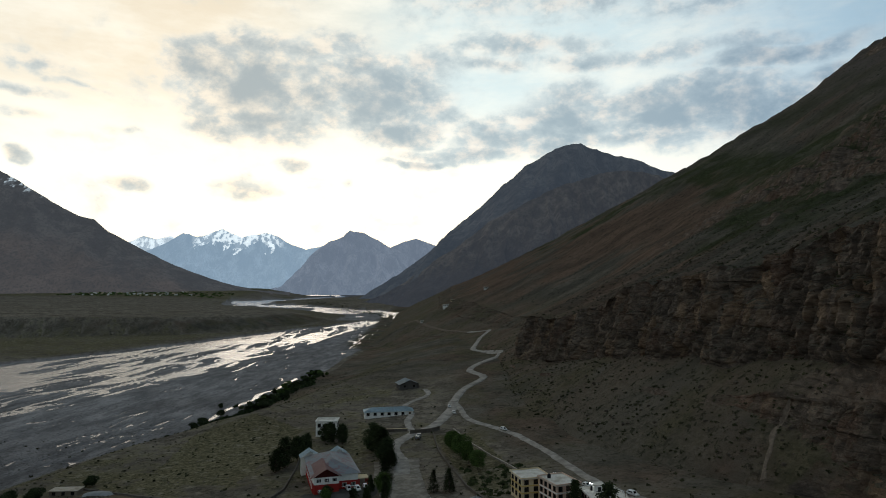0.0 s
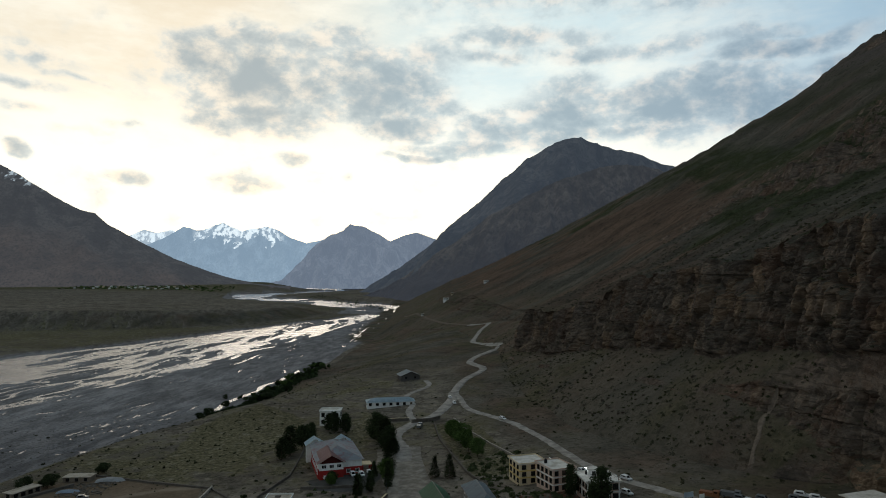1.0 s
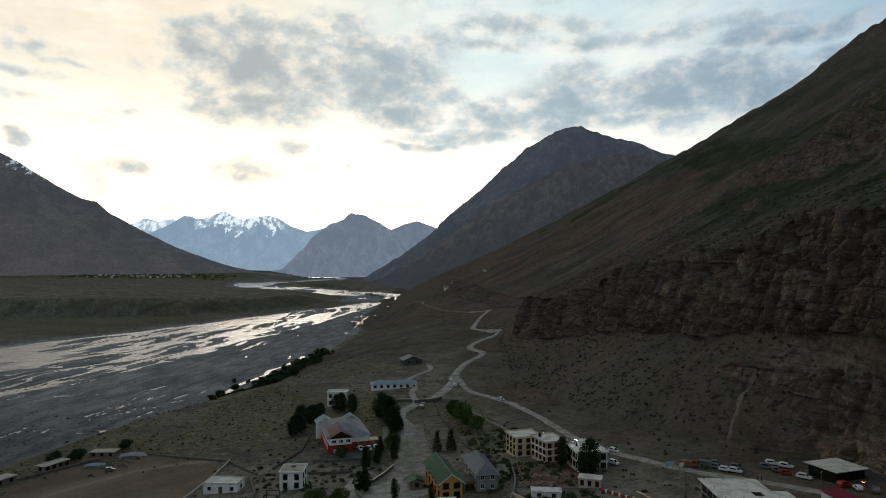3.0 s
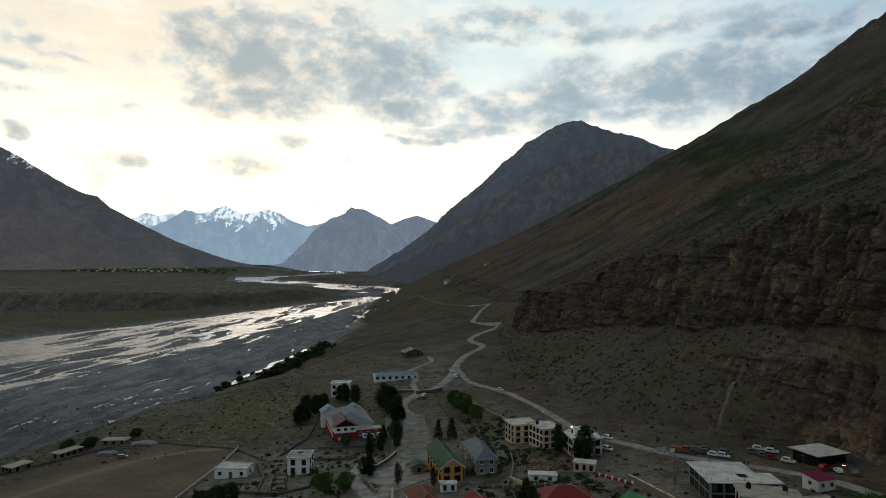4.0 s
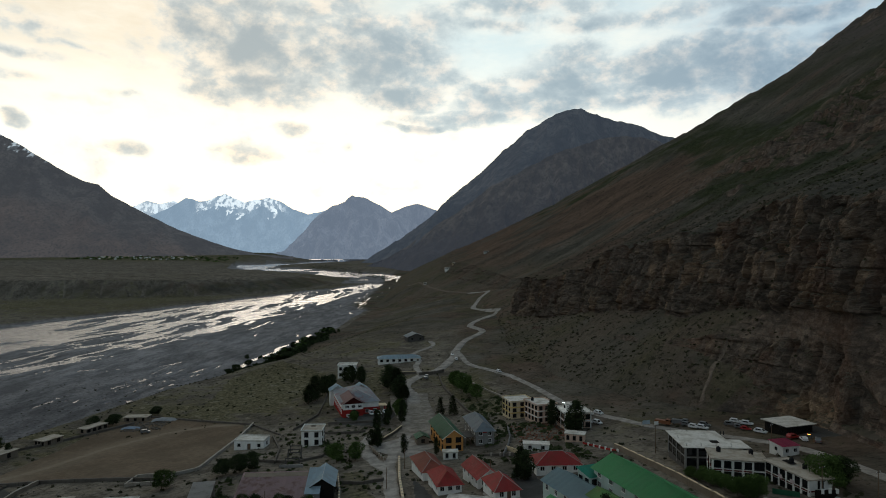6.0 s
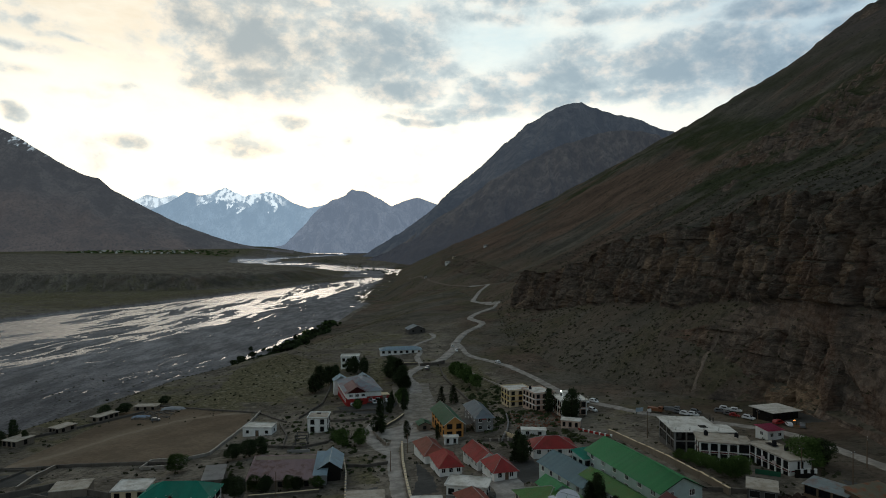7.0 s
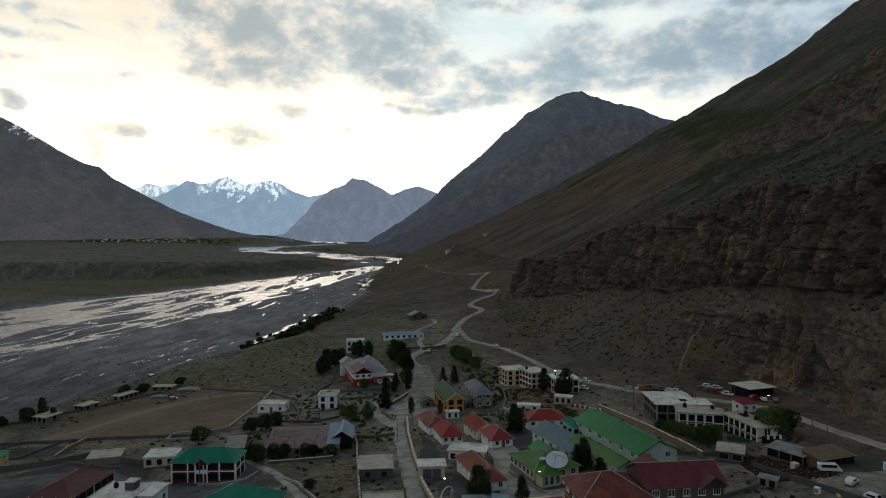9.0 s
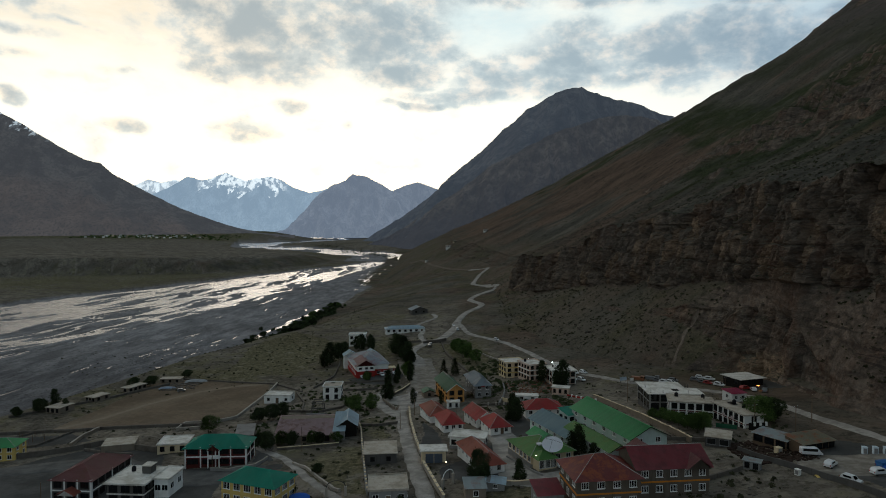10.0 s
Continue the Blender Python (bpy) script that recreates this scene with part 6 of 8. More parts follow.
    house("small shed with tilted pale tin roof", (9.8, 142.6), 4.2, 4.0, -8, 2.2, GREY, BLUE_X, "shed_side", -0.5, 0.4, 1, 1, 0, 0, (0.8, 0.8), TRIM, 1, ridge=False, name="shed", category="shed")
    # hamlet on the hillside, and the village across the river
    for at, w, d, h, wall in (((5, 1035), 8, 6, 2.8, WHITE), ((17, 1048), 5, 5, 2.4, CREAM), ((-28, 1020), 4, 4, 2.2, WHITE), ((67, 1036), 7, 4, 2.2, WHITE)):
        hut = house("small far white house on the hillside", at, w, d, 6, h, wall, CEMENT_TOP, "flat", 0, 0.4, 1, 3, 0, 0, (1.6, 1.5), BLACK_TRIM, 0, sink=6, group="hillside houses", parapet=0.2)
        hut.location.z = land(at[0] + w / 2, at[1] + d / 2) + 0.5
    rnd = random.Random(21)
    for k in range(44):
        x, y = rnd.uniform(-1860, -1250), rnd.uniform(3180, 3560)
        w, d, h = rnd.uniform(7, 15), rnd.uniform(7, 10), rnd.uniform(4, 7)
        house("tiny far house in the village across the river", (x, y), w, d, rnd.uniform(-20, 30), h, rnd.choice((WHITE, CREAM, WHITE)), rnd.choice((CEMENT_TOP, MUD_TOP, SLATE_X)), "flat", 0, 0.4, 1, sink=8, parapet=0.0, group="houses across the river")


def satellite_dish(at, height):
    """A large white dish tipped toward the southern sky, on a steel mast."""
    root = new("satellite_dish")
    z = gz(*at)
    root.matrix_world = pose(at[0], at[1], z)
    tagged(root, "large round white satellite dish on a steel mast", "satellite dish")
    bm = bmesh.new()
    rings, segs, rad = 7, 32, 2.6
    tilt = pose(0, 0, height, 28, -8, 0)
    prev = None
    for k in range(rings + 1):
        r = rad * k / rings
        zz = 0.16 * r * r / rad
        ring = [bm.verts.new((r * math.cos(2 * math.pi * j / segs), r * math.sin(2 * math.pi * j / segs), zz)) for j in range(segs)] if k else [bm.verts.new((0, 0, 0))]
        if prev:
            for j in range(segs):
                if len(prev) == 1:
                    bm.faces.new((prev[0], ring[j], ring[(j + 1) % segs]))
                else:
                    bm.faces.new((prev[j], ring[j], ring[(j + 1) % segs], prev[(j + 1) % segs]))
        prev = ring
    bmesh.ops.solidify(bm, geom=list(bm.faces), thickness=0.06)
    part("reflector", bm, plaster("white_dish_paint", 0.80, 0.82, 0.88, 0.12, 0.5), root, m=tilt, smooth=True)
    bm = bmesh.new()
    tube(bm, (0, 0, -1), (0, 0, height - 0.1), 0.16, 0.14, 10)
    part("mast", bm, IRON, root)
    bm = bmesh.new()
    for a in (0, 120, 240):
        tube(bm, (2.4 * math.cos(radians(a)), 2.4 * math.sin(radians(a)), 0.37), (0, 0, 2.0), 0.03, 0.03, 6)
    part("feed_arm", bm, IRON, root, m=tilt)
    bm = bmesh.new()
    tube(bm, (0, 0, 1.85), (0, 0, 2.15), 0.13, 0.1, 8)
    part("feed_horn", bm, TRIM, root, m=tilt)


build_houses()


# ---------------------------------------------------------------- trees and bushes
def leaf_look(name, dark, pale):
    def build(n, p):
        tone = n.add("ShaderNodeNewGeometry").outputs["Random Per Island"]
        col = n.mix(tone, rgb(*dark), rgb(*pale))
        return (n.mix(n.range(n.noise(p, 0.6, 4), 0.4, 0.65, 0.0, 0.6), col, rgb(dark[0] * 0.6, dark[1] * 0.6, dark[2] * 0.6)),)
    return material(name, build, 0.9, 0.0, 0.05)


POPLAR_LEAF = leaf_look("dark_poplar_leaves", (0.016, 0.024, 0.011), (0.050, 0.068, 0.028))
WILLOW_LEAF = leaf_look("green_willow_leaves", (0.030, 0.052, 0.014), (0.105, 0.165, 0.045))
BUSH_LEAF = leaf_look("grey_green_scrub", (0.028, 0.030, 0.016), (0.070, 0.070, 0.038))
BARK = plaster("grey_brown_bark", 0.10, 0.08, 0.06, 0.5)


def crown_mesh(kind, seed, clumps, leaves, leaf):
    """Clumps of small leaves inside the tree's outline, for a tree one metre high."""
    rnd = random.Random(seed)
    verts, faces = [], []
    lobes = [(rnd.uniform(0, 6.28), rnd.uniform(0.3, 0.95), rnd.uniform(0.75, 1.25)) for _ in range(7)]
    for _ in range(clumps):
        v = rnd.random()
        if kind == "poplar":
            z = 0.12 + 0.88 * v
            r = 0.15 * (math.sin(math.pi * min(1, 0.12 + 0.86 * v)) ** 0.7)
        elif kind == "cone":
            v = v ** 1.4
            z = 0.10 + 0.90 * v
            r = 0.24 * (1 - v) ** 0.8 + 0.015
        else:
            z = 0.22 + 0.78 * v
            r = 0.40 * math.sqrt(max(0.02, 1 - (2 * v - 0.9) ** 2 * 0.8))
        a = rnd.uniform(0, 2 * math.pi)
        bulge = 1.0
        for la, lz, ls in lobes:
            near = math.cos(a - la) * math.exp(-((z - lz) / 0.22) ** 2)
            bulge += 0.5 * (ls - 1) * near * 4
        s = r * bulge * (0.35 + 0.65 * math.sqrt(rnd.random()))
        c = Vector((s * math.cos(a), s * math.sin(a), z + rnd.uniform(-0.03, 0.03)))
        for _ in range(leaves):
            o = c + Vector((rnd.gauss(0, 1), rnd.gauss(0, 1), rnd.gauss(0, 1))) * leaf * 1.4
            u = Vector((rnd.gauss(0, 1), rnd.gauss(0, 1), rnd.gauss(0, 1))).normalized()
            w = u.orthogonal().normalized()
            k = len(verts)
            l = leaf * rnd.uniform(0.6, 1.3)
            verts += [o - u * l, o + w * l * 0.5, o + u * l, o - w * l * 0.5]
            faces.append((k, k + 1, k + 2, k + 3))
    me = bpy.data.meshes.new("crown")
    me.from_pydata([tuple(v) for v in verts], [], faces)
    return me


TREE_KINDS = {
    "poplar": (POPLAR_LEAF, 330, 9, 0.024, "tall slim dark poplar", "poplar tree"),
    "cone": (POPLAR_LEAF, 400, 9, 0.026, "dark pointed evergreen tree", "conifer"),
    "round": (WILLOW_LEAF, 560, 9, 0.029, "bushy green willow tree", "willow tree"),
    "dark": (POPLAR_LEAF, 600, 9, 0.03, "dense dark broad-crowned tree", "tree"),
}
TREE_STOCK = {}


def tree(kind, x, y, height, wide=1.0, label="", z=None):
    mat, clumps, leaves, leaf, words, category = TREE_KINDS[kind]
    variant = (kind, int(abs(x * 7 + y * 3)) % 3)
    if variant not in TREE_STOCK:
        crown = crown_mesh("round" if kind == "dark" else kind, hash(variant[1] * 31 + len(kind)) % 1000, clumps, leaves, leaf)
        crown.materials.append(mat)
        bm = bmesh.new()
        rnd = random.Random(variant[1] + 5)
        top = 0.75 if kind in ("poplar", "cone") else 0.5
        tube(bm, (0, 0, -0.06), (0.005, 0.004, top * 0.5), 0.022, 0.015, 7)
        tube(bm, (0.005, 0.004, top * 0.5), (0.0, 0.0, top), 0.015, 0.006, 7)
        for k in range(7):
            a, s = rnd.uniform(0, 6.28), top * rnd.uniform(0.35, 0.9)
            reach = (0.08 if kind in ("poplar", "cone") else 0.24) * rnd.uniform(0.6, 1.1)
            tube(bm, (0, 0, s), (reach * math.cos(a), reach * math.sin(a), s + 0.12), 0.008, 0.003, 5)
        TREE_STOCK[variant] = (mesh_of("trunk", bm, BARK), crown)
    trunk, crown = TREE_STOCK[variant]
    root = new("tree")
    spin = (x * 37 + y * 91) % 360
    root.matrix_world = pose(x, y, land(x, y) if z is None else z, 0, 0, spin) @ Matrix.Diagonal((height * wide, height * wide, height, 1))
    tagged(root, label or words + " beside the houses", category, "village trees")
    part("trunk", trunk, None, root)
    part("crown", crown, None, root)
    return root


def plant_trees():
    for kind, x, y, h, wide in (
        # round the red and white lodge
        ("poplar", -63, 352, 12, 1.7), ("dark", -60, 362, 10, 0.9), ("poplar", -65, 345, 9, 1.9), ("dark", -58, 372, 9, 0.9), ("poplar", -22, 352, 13, 1.9), ("dark", -26, 364, 12, 0.9), ("poplar", -19, 344, 11, 1.9), ("poplar", -28, 372, 12, 1.8), ("dark", -17, 338, 7, 0.9),
        ("poplar", -50, 388, 10, 1.6), ("poplar", -44, 386, 9.5, 1.7), ("poplar", -54, 393, 8, 1.5), ("cone", -17.5, 318, 10.5, 1.0), ("round", -17, 303, 7.5, 0.9), ("poplar", -15.5, 293, 9, 1.1), ("round", -36, 301, 4.2, 1.0), ("cone", -22, 309, 5.5, 1.0),
        ("poplar", -25, 285, 7.5, 1.5), ("poplar", -21.5, 291, 6.5, 1.4), ("cone", -22.5, 262, 6.5, 1.1), ("poplar", -24, 258, 6, 1.5), ("poplar", -21.5, 256, 6.5, 1.2),
        ("poplar", -11.8, 245, 6.5, 1.2), ("poplar", -0.8, 240.5, 5.5, 1.1), ("cone", 0.5, 303, 7.5, 1.0), ("cone", 5.8, 301, 8, 1.1), ("round", 11, 348, 9, 1.0), ("round", 9, 358, 8.5, 0.9), ("round", 14, 336, 8.5, 1.0), ("round", 17, 326, 7, 1.0), ("round", 7, 366, 7, 0.9),
        # by the eastern houses
        ("poplar", 42, 268, 9.5, 1.3), ("poplar", 49.0, 257.6, 10.5, 1.7), ("poplar", 46.6, 257.4, 6.5, 1.6), ("cone", 22.8, 206, 8.6, 1.1), ("poplar", 23.8, 204.5, 7.5, 1.7), ("cone", 35.5, 164.5, 7.2, 1.3), ("cone", 33.6, 163, 6.2, 1.2), ("dark", 38.5, 160, 3.5, 1.2),
        ("round", 90.5, 177.5, 7.5, 1.15), ("dark", 94, 180, 6.5, 1.2), ("round", 66.2, 190.2, 3.6, 1.2), ("round", 67.4, 186.6, 3.4, 1.4), ("round", 68.6, 182.6, 3.6, 1.3), ("round", 69.6, 178.4, 3.9, 1.3), ("round", 71.0, 174.6, 4.8, 1.1), ("round", 73.4, 176.4, 4.6, 1.2), ("round", 72.0, 180.6, 3.2, 1.4), ("round", 64.8, 194.0, 2.8, 1.4),
        ("dark", 8.0, 147.5, 8.0, 0.72), ("dark", 10.0, 146.4, 5, 0.8), ("cone", 18, 148.2, 5.0, 1.2), ("poplar", -9, 130, 5, 1.3),
        # the western gardens
        ("dark", -64, 236, 5.5, 1.3), ("dark", -69, 234, 5.0, 1.3), ("dark", -61, 239, 5.5, 1.3), ("round", -83, 222, 5.5, 1.5), ("dark", -53.5, 189, 5.6, 0.95), ("dark", -57, 193, 4.2, 1.1), ("round", -50, 193.2, 4.6, 1.1), ("dark", -46.5, 192.8, 4.4, 1.0), ("round", -40.5, 193, 4.2, 1.1), ("dark", -38, 192.5, 3.6, 1.1),
        ("round", -32.5, 193.5, 3.2, 1.4), ("round", -27.5, 241, 5.8, 1.0), ("round", -33.5, 240, 6.2, 0.95), ("round", -36, 246, 4.5, 1.1), ("dark", -36.8, 148.6, 3.2, 1.3), ("dark", -33, 164, 2.4, 1.4),
        ("poplar", -171, 276, 8.5, 1.4), ("dark", -174, 270, 5.5, 1.3), ("poplar", -165, 274, 5, 1.5), ("dark", -158, 322, 4.6, 1.5), ("dark", -151, 324, 4.8, 1.6), ("dark", -140, 343, 4.2, 1.5), ("dark", -178, 262, 4, 1.2),
        ("dark", -37, 305, 4, 1.2), ("round", 104, 126, 4, 1.4), ("round", 98, 123, 4.5, 1.3),
    ):
        tree(kind, x, y, h, wide)
    rnd = random.Random(8)
    # the thicket on the river bank below the terrace
    for k in range(100):
        s = rnd.random()
        x = -141 + 18 * s + rnd.gauss(0, 6.5) * (0.5 + rnd.random())
        y = 455 + 290 * s + rnd.uniform(-8, 8)
        tree(rnd.choice(("dark", "round", "dark")), x, y, rnd.uniform(1.6, 4.8), rnd.uniform(1.1, 2.0), "low dark thicket tree on the river bank")


def scatter(name, count, spot, mat, label, category, seed, size=(0.4, 1.2), flat=0.7, leaves=9):
    """Many small tufts or stones on the land, in one mesh."""
    rnd = random.Random(seed)
    verts, faces = [], []
    for _ in range(count):
        place = spot(rnd)
        if place is None:
            continue
        x, y = place
        z, s = land(x, y), rnd.uniform(*size)
        if z < -60:
            continue
        for _ in range(leaves):
            a, r = rnd.uniform(0, 6.28), s * math.sqrt(rnd.random()) * 0.6
            c = Vector((x + r * math.cos(a), y + r * math.sin(a), z + s * flat * rnd.uniform(0.0, 0.7)))
            u = Vector((rnd.gauss(0, 1), rnd.gauss(0, 1), rnd.gauss(0, 0.7))).normalized() * s * 0.5
            w = u.orthogonal().normalized() * s * 0.34
            k = len(verts)
            verts += [c - u, c + w, c + u, c - w]
            faces.append((k, k + 1, k + 2, k + 3))
    me = bpy.data.meshes.new(name)
    me.from_pydata([tuple(v) for v in verts], [], faces)
    me.materials.append(mat)
    return tagged(new(name, me), label, category, kind="stuff")


def stones(name, count, spot, mat, label, seed, size=(0.25, 0.9)):
    rnd = random.Random(seed)
    verts, faces = [], []
    for _ in range(count):
        place = spot(rnd)
        if place is None:
            continue
        x, y = place
        z, s = land(x, y), rnd.uniform(*size) ** 1.5
        k = len(verts)
        for c in ((-1, -1, -1), (1, -1, -1), (1, 1, -1), (-1, 1, -1), (-1, -1, 1), (1, -1, 1), (1, 1, 1), (-1, 1, 1)):
            verts.append((x + s * c[0] * rnd.uniform(0.3, 0.8), y + s * c[1] * rnd.uniform(0.3, 0.8), z + s * (0.1 + c[2] * rnd.uniform(0.2, 0.55))))
        faces += [tuple(k + i for i in f) for f in ((0, 3, 2, 1), (4, 5, 6, 7), (0, 1, 5, 4), (1, 2, 6, 5), (2, 3, 7, 6), (3, 0, 4, 7))]
    me = bpy.data.meshes.new(name)
    me.from_pydata(verts, [], faces)
    me.materials.append(mat)
    return tagged(new(name, me), label, "stones", kind="stuff")


def on_slope(rnd):
    y = 175 + 520 * rnd.random() ** 1.3
    foot = float(np.interp(y, SECTION_Y, FOOT_X))
    x = foot + 8 + rnd.random() ** 1.2 * (70 + 0.3 * y)
    return x, y


def on_road(x, y):
    return any(line_distance(np.array(x), np.array(y), pts) < width / 2 + 0.6 for pts, width in ROADS)


def in_village(rnd):
    y = 125 + 330 * rnd.random() ** 1.5
    x = rnd.uniform(-0.62, 0.55) * y
    if any(inside_of(np.array([x]), np.array([y]), poly)[0] for poly in (FIELD,) + YARDS) or on_road(x, y):
        return None
    return x, y


def on_bank(rnd):
    y = 300 + 420 * rnd.random()
    return float(np.interp(y, BANK_Y, BANK_R)) + 10 + 90 * rnd.random() ** 1.2, y


plant_trees()


def far_grove(rnd):
    return rnd.uniform(-1900, -1120), rnd.uniform(3140, 3600)


def by_narrows(rnd):
    s = rnd.random()
    return -168 - 400 * s + rnd.gauss(0, 22), 1990 + 900 * s + rnd.gauss(0, 60)


scatter("narrows_trees", 300, by_narrows, POPLAR_LEAF, "dark trees on the flat below the rocky spur", "trees", 17, (1.8, 4.6), 0.5, 9)
scatter("far_grove", 300, far_grove, WILLOW_LEAF, "groves of small green trees round the far village", "trees", 10, (5, 10), 0.6, 9)
def in_thicket(rnd):
    s = rnd.random()
    return -139 + 18 * s + rnd.gauss(0, 5.0) * (0.6 + 0.5 * math.sin(s * 19)), 462 + 270 * s + rnd.uniform(-6, 6)


scatter("bank_thicket", 700, in_thicket, POPLAR_LEAF, "dense dark green thicket along the river bank", "thicket", 16, (1.2, 3.4), 0.8, 12)
scatter("scrub_slope", 3600, on_slope, BUSH_LEAF, "sparse dark scrub dotted over the scree slope", "scrub", 11, (0.4, 1.25), 0.7, 8)
scatter("scrub_village", 1900, in_village, BUSH_LEAF, "dry weeds and low bushes between the houses", "scrub", 12, (0.25, 1.15), 0.7, 8)
scatter("scrub_bank", 900, on_bank, BUSH_LEAF, "low scrub on the terrace above the river", "scrub", 13, (0.3, 0.9), 0.6, 7)
stones("rubble_slope", 1200, on_slope, plaster("dark_slope_stone", 0.10, 0.084, 0.07, 0.6), "loose boulders fallen on the slope", 14, (0.3, 1.2))
stones("rubble_village", 1300, in_village, STONE, "loose stones and rubble between the houses", 15, (0.25, 0.65))


# ---------------------------------------------------------------- walls and fences
STREET_STONE = plaster("pale_stone_wall", 0.36, 0.33, 0.29, 0.6)


def wall_run(pts, height, thick, mat, label, coping=None, piers=0.0, pier_mat=None, name="boundary_wall"):
    """A wall that follows the ground through the knots, with a coping and, if asked, piers."""
    root = new(name)
    x0, y0 = pts[0]
    z0 = land(x0, y0)
    root.matrix_world = pose(x0, y0, z0)
    tagged(root, label, "wall", "boundary walls")
    line = []
    for (ax, ay), (bx, by) in zip(pts[:-1], pts[1:]):
        a, b = Vector((ax, ay)), Vector((bx, by))
        count = max(1, int((b - a).length / 1.3))
        line += [a.lerp(b, j / count) for j in range(count)]
    line.append(Vector(pts[-1]))
    rows, tops = [], []
    for k, p in enumerate(line):
        a, b = line[max(k - 1, 0)], line[min(k + 1, len(line) - 1)]
        side = Vector((b.y - a.y, a.x - b.x)).normalized() * thick / 2
        z = land(p.x, p.y) - z0
        wob = 0.16 * noise.noise((p.x * 0.5, p.y * 0.5, 3.0))
        l, r, top = p - side, p + side, z + height + wob
        rows.append([(l.x - x0, l.y - y0, z - 1.2), (l.x - x0, l.y - y0, top), (r.x - x0, r.y - y0, top), (r.x - x0, r.y - y0, z - 1.2)])
        tops.append((p, side, top))
    def ribbon(rows):
        bm = bmesh.new()
        vs = [[bm.verts.new(c) for c in row] for row in rows]
        n = len(rows[0])
        for r0, r1 in zip(vs[:-1], vs[1:]):
            for k in range(n):
                bm.faces.new((r0[k], r1[k], r1[(k + 1) % n], r0[(k + 1) % n]))
        bm.faces.new(vs[0][::-1])
        bm.faces.new(vs[-1])
        return bm
    part("wall", ribbon(rows), mat, root)
    if coping:
        cap = []
        for p, side, top in tops:
            l, r = p - side * 1.25, p + side * 1.25
            cap.append([(l.x - x0, l.y - y0, top + 0.003), (l.x - x0, l.y - y0, top + 0.13), (r.x - x0, r.y - y0, top + 0.13), (r.x - x0, r.y - y0, top + 0.003)])
        part("coping", ribbon(cap), coping, root)
    if piers:
        far = 0.0
        pier = mesh_of("pier", boxes((-0.22, 0.22, -0.3, 0.3, -0.8, 0.24)), pier_mat or STREET_STONE)
        for k in range(1, len(tops)):
            far += (tops[k][0] - tops[k - 1][0]).length
            if far >= piers:
                far = 0.0
                p, side, top = tops[k]
                part("pier", pier, None, root, m=pose(p.x - x0, p.y - y0, top, 0, 0, math.degrees(math.atan2(side.y, side.x))))
    return root


wall_run([(-12.8, 238), (-11.0, 213), (-8.3, 189), (-6.6, 176), (-5.7, 171.5)], 1.2, 0.5, STREET_STONE, "pale street wall with stubby piers", CREAM, 2.1)
wall_run([(-5.2, 163.5), (-3.4, 155), (-1.6, 146.5), (0.2, 139)], 1.3, 0.5, STREET_STONE, "pale street wall with stubby piers", CREAM, 2.1)
wall_run([(-30.2, 222), (-26.5, 203), (-24.2, 187), (-21.9, 172), (-19.4, 156), (-17.6, 145)], 1.4, 0.45, GREY, "grey garden wall with pale piers", None, 2.6, CREAM)
wall_run([(-41.5, 173.3), (-37.1, 168.6), (-31.4, 158.6), (-26.4, 150.5), (-24.6, 148.8)], 0.7, 0.5, STREET_STONE, "low curved pale kerb wall by the path", None)
wall_run([(-50, 189.0), (-41, 189.6), (-31.6, 190.2)], 0.7, 0.35, STONE, "low pale stone wall before the purple shed", CREAM)
wall_run([(-81.5, 309), (-80, 285), (-80.2, 262), (-80, 243), (-87, 236)], 0.9, 0.5, STREET_STONE, "pale mud field wall", STREET_STONE)
wall_run([(-150, 343), (-138.6, 338), (-110, 322.5), (-82, 308.6), (-64, 286)], 0.7, 0.6, STONE, "dark stone wall behind the field", None)
wall_run([(-180, 260), (-160, 292), (-155, 303), (-142, 326)], 1.0, 0.7, STONE, "tumbled stone wall along the field edge", None)
wall_run([(-172, 231), (-150, 237.5), (-130, 239.5), (-108, 237), (-87, 232)], 1.1, 0.6, STONE, "dark stone wall between the field and the lane", None)
wall_run([(-178, 184), (-150, 194), (-136, 200), (-124, 205), (-115, 212)], 1.8, 0.5, STONE, "dark compound wall beside the lane", None)
wall_run([(-115, 212), (-100, 203), (-87, 195)], 1.7, 0.45, STONE, "grey compound wall beside the lane", None)
wall_run([(-127, 213), (-130, 226), (-131, 239)], 1.2, 0.45, MUD, "pale compound wall", STREET_STONE)
wall_run([(-146, 214), (-141, 217), (-140, 237), (-154, 238), (-158, 216), (-146, 214)], 0.8, 0.4, STONE, "grey walled stock pen", None)
wall_run([(-98, 238), (-86, 238), (-84, 228), (-97, 228), (-98, 238)], 0.9, 0.4, STREET_STONE, "pale roofless walled pen", STREET_STONE)
wall_run([(73.5, 156), (76, 148.5), (80.3, 139.8), (84.5, 130), (87, 122)], 1.3, 0.35, DARK_GREY, "tall grey block wall round the depot", None)
wall_run([(55.5, 231), (60.5, 200), (64, 177), (65.4, 165)], 1.6, 0.45, MUD, "pale broken wall behind the green hall", CREAM, 4.2, MUD)
wall_run([(-12.5, 396), (-2, 397), (2, 400)], 1.8, 0.6, STONE, "stone retaining wall below the lane", None)
wall_run([(-34, 404), (-22, 403), (-14, 402)], 1.4, 0.5, STONE, "stone retaining wall under the long building", CREAM)
wall_run([(-1, 392), (2, 360), (7, 330), (12, 305), (18, 285)], 1.0, 0.4, STONE, "long stone wall beside the tree belt", None)
wall_run([(9, 398), (22, 350), (31, 322), (38, 300)], 0.8, 0.5, STREET_STONE, "pale irrigation channel wall down the slope", None)
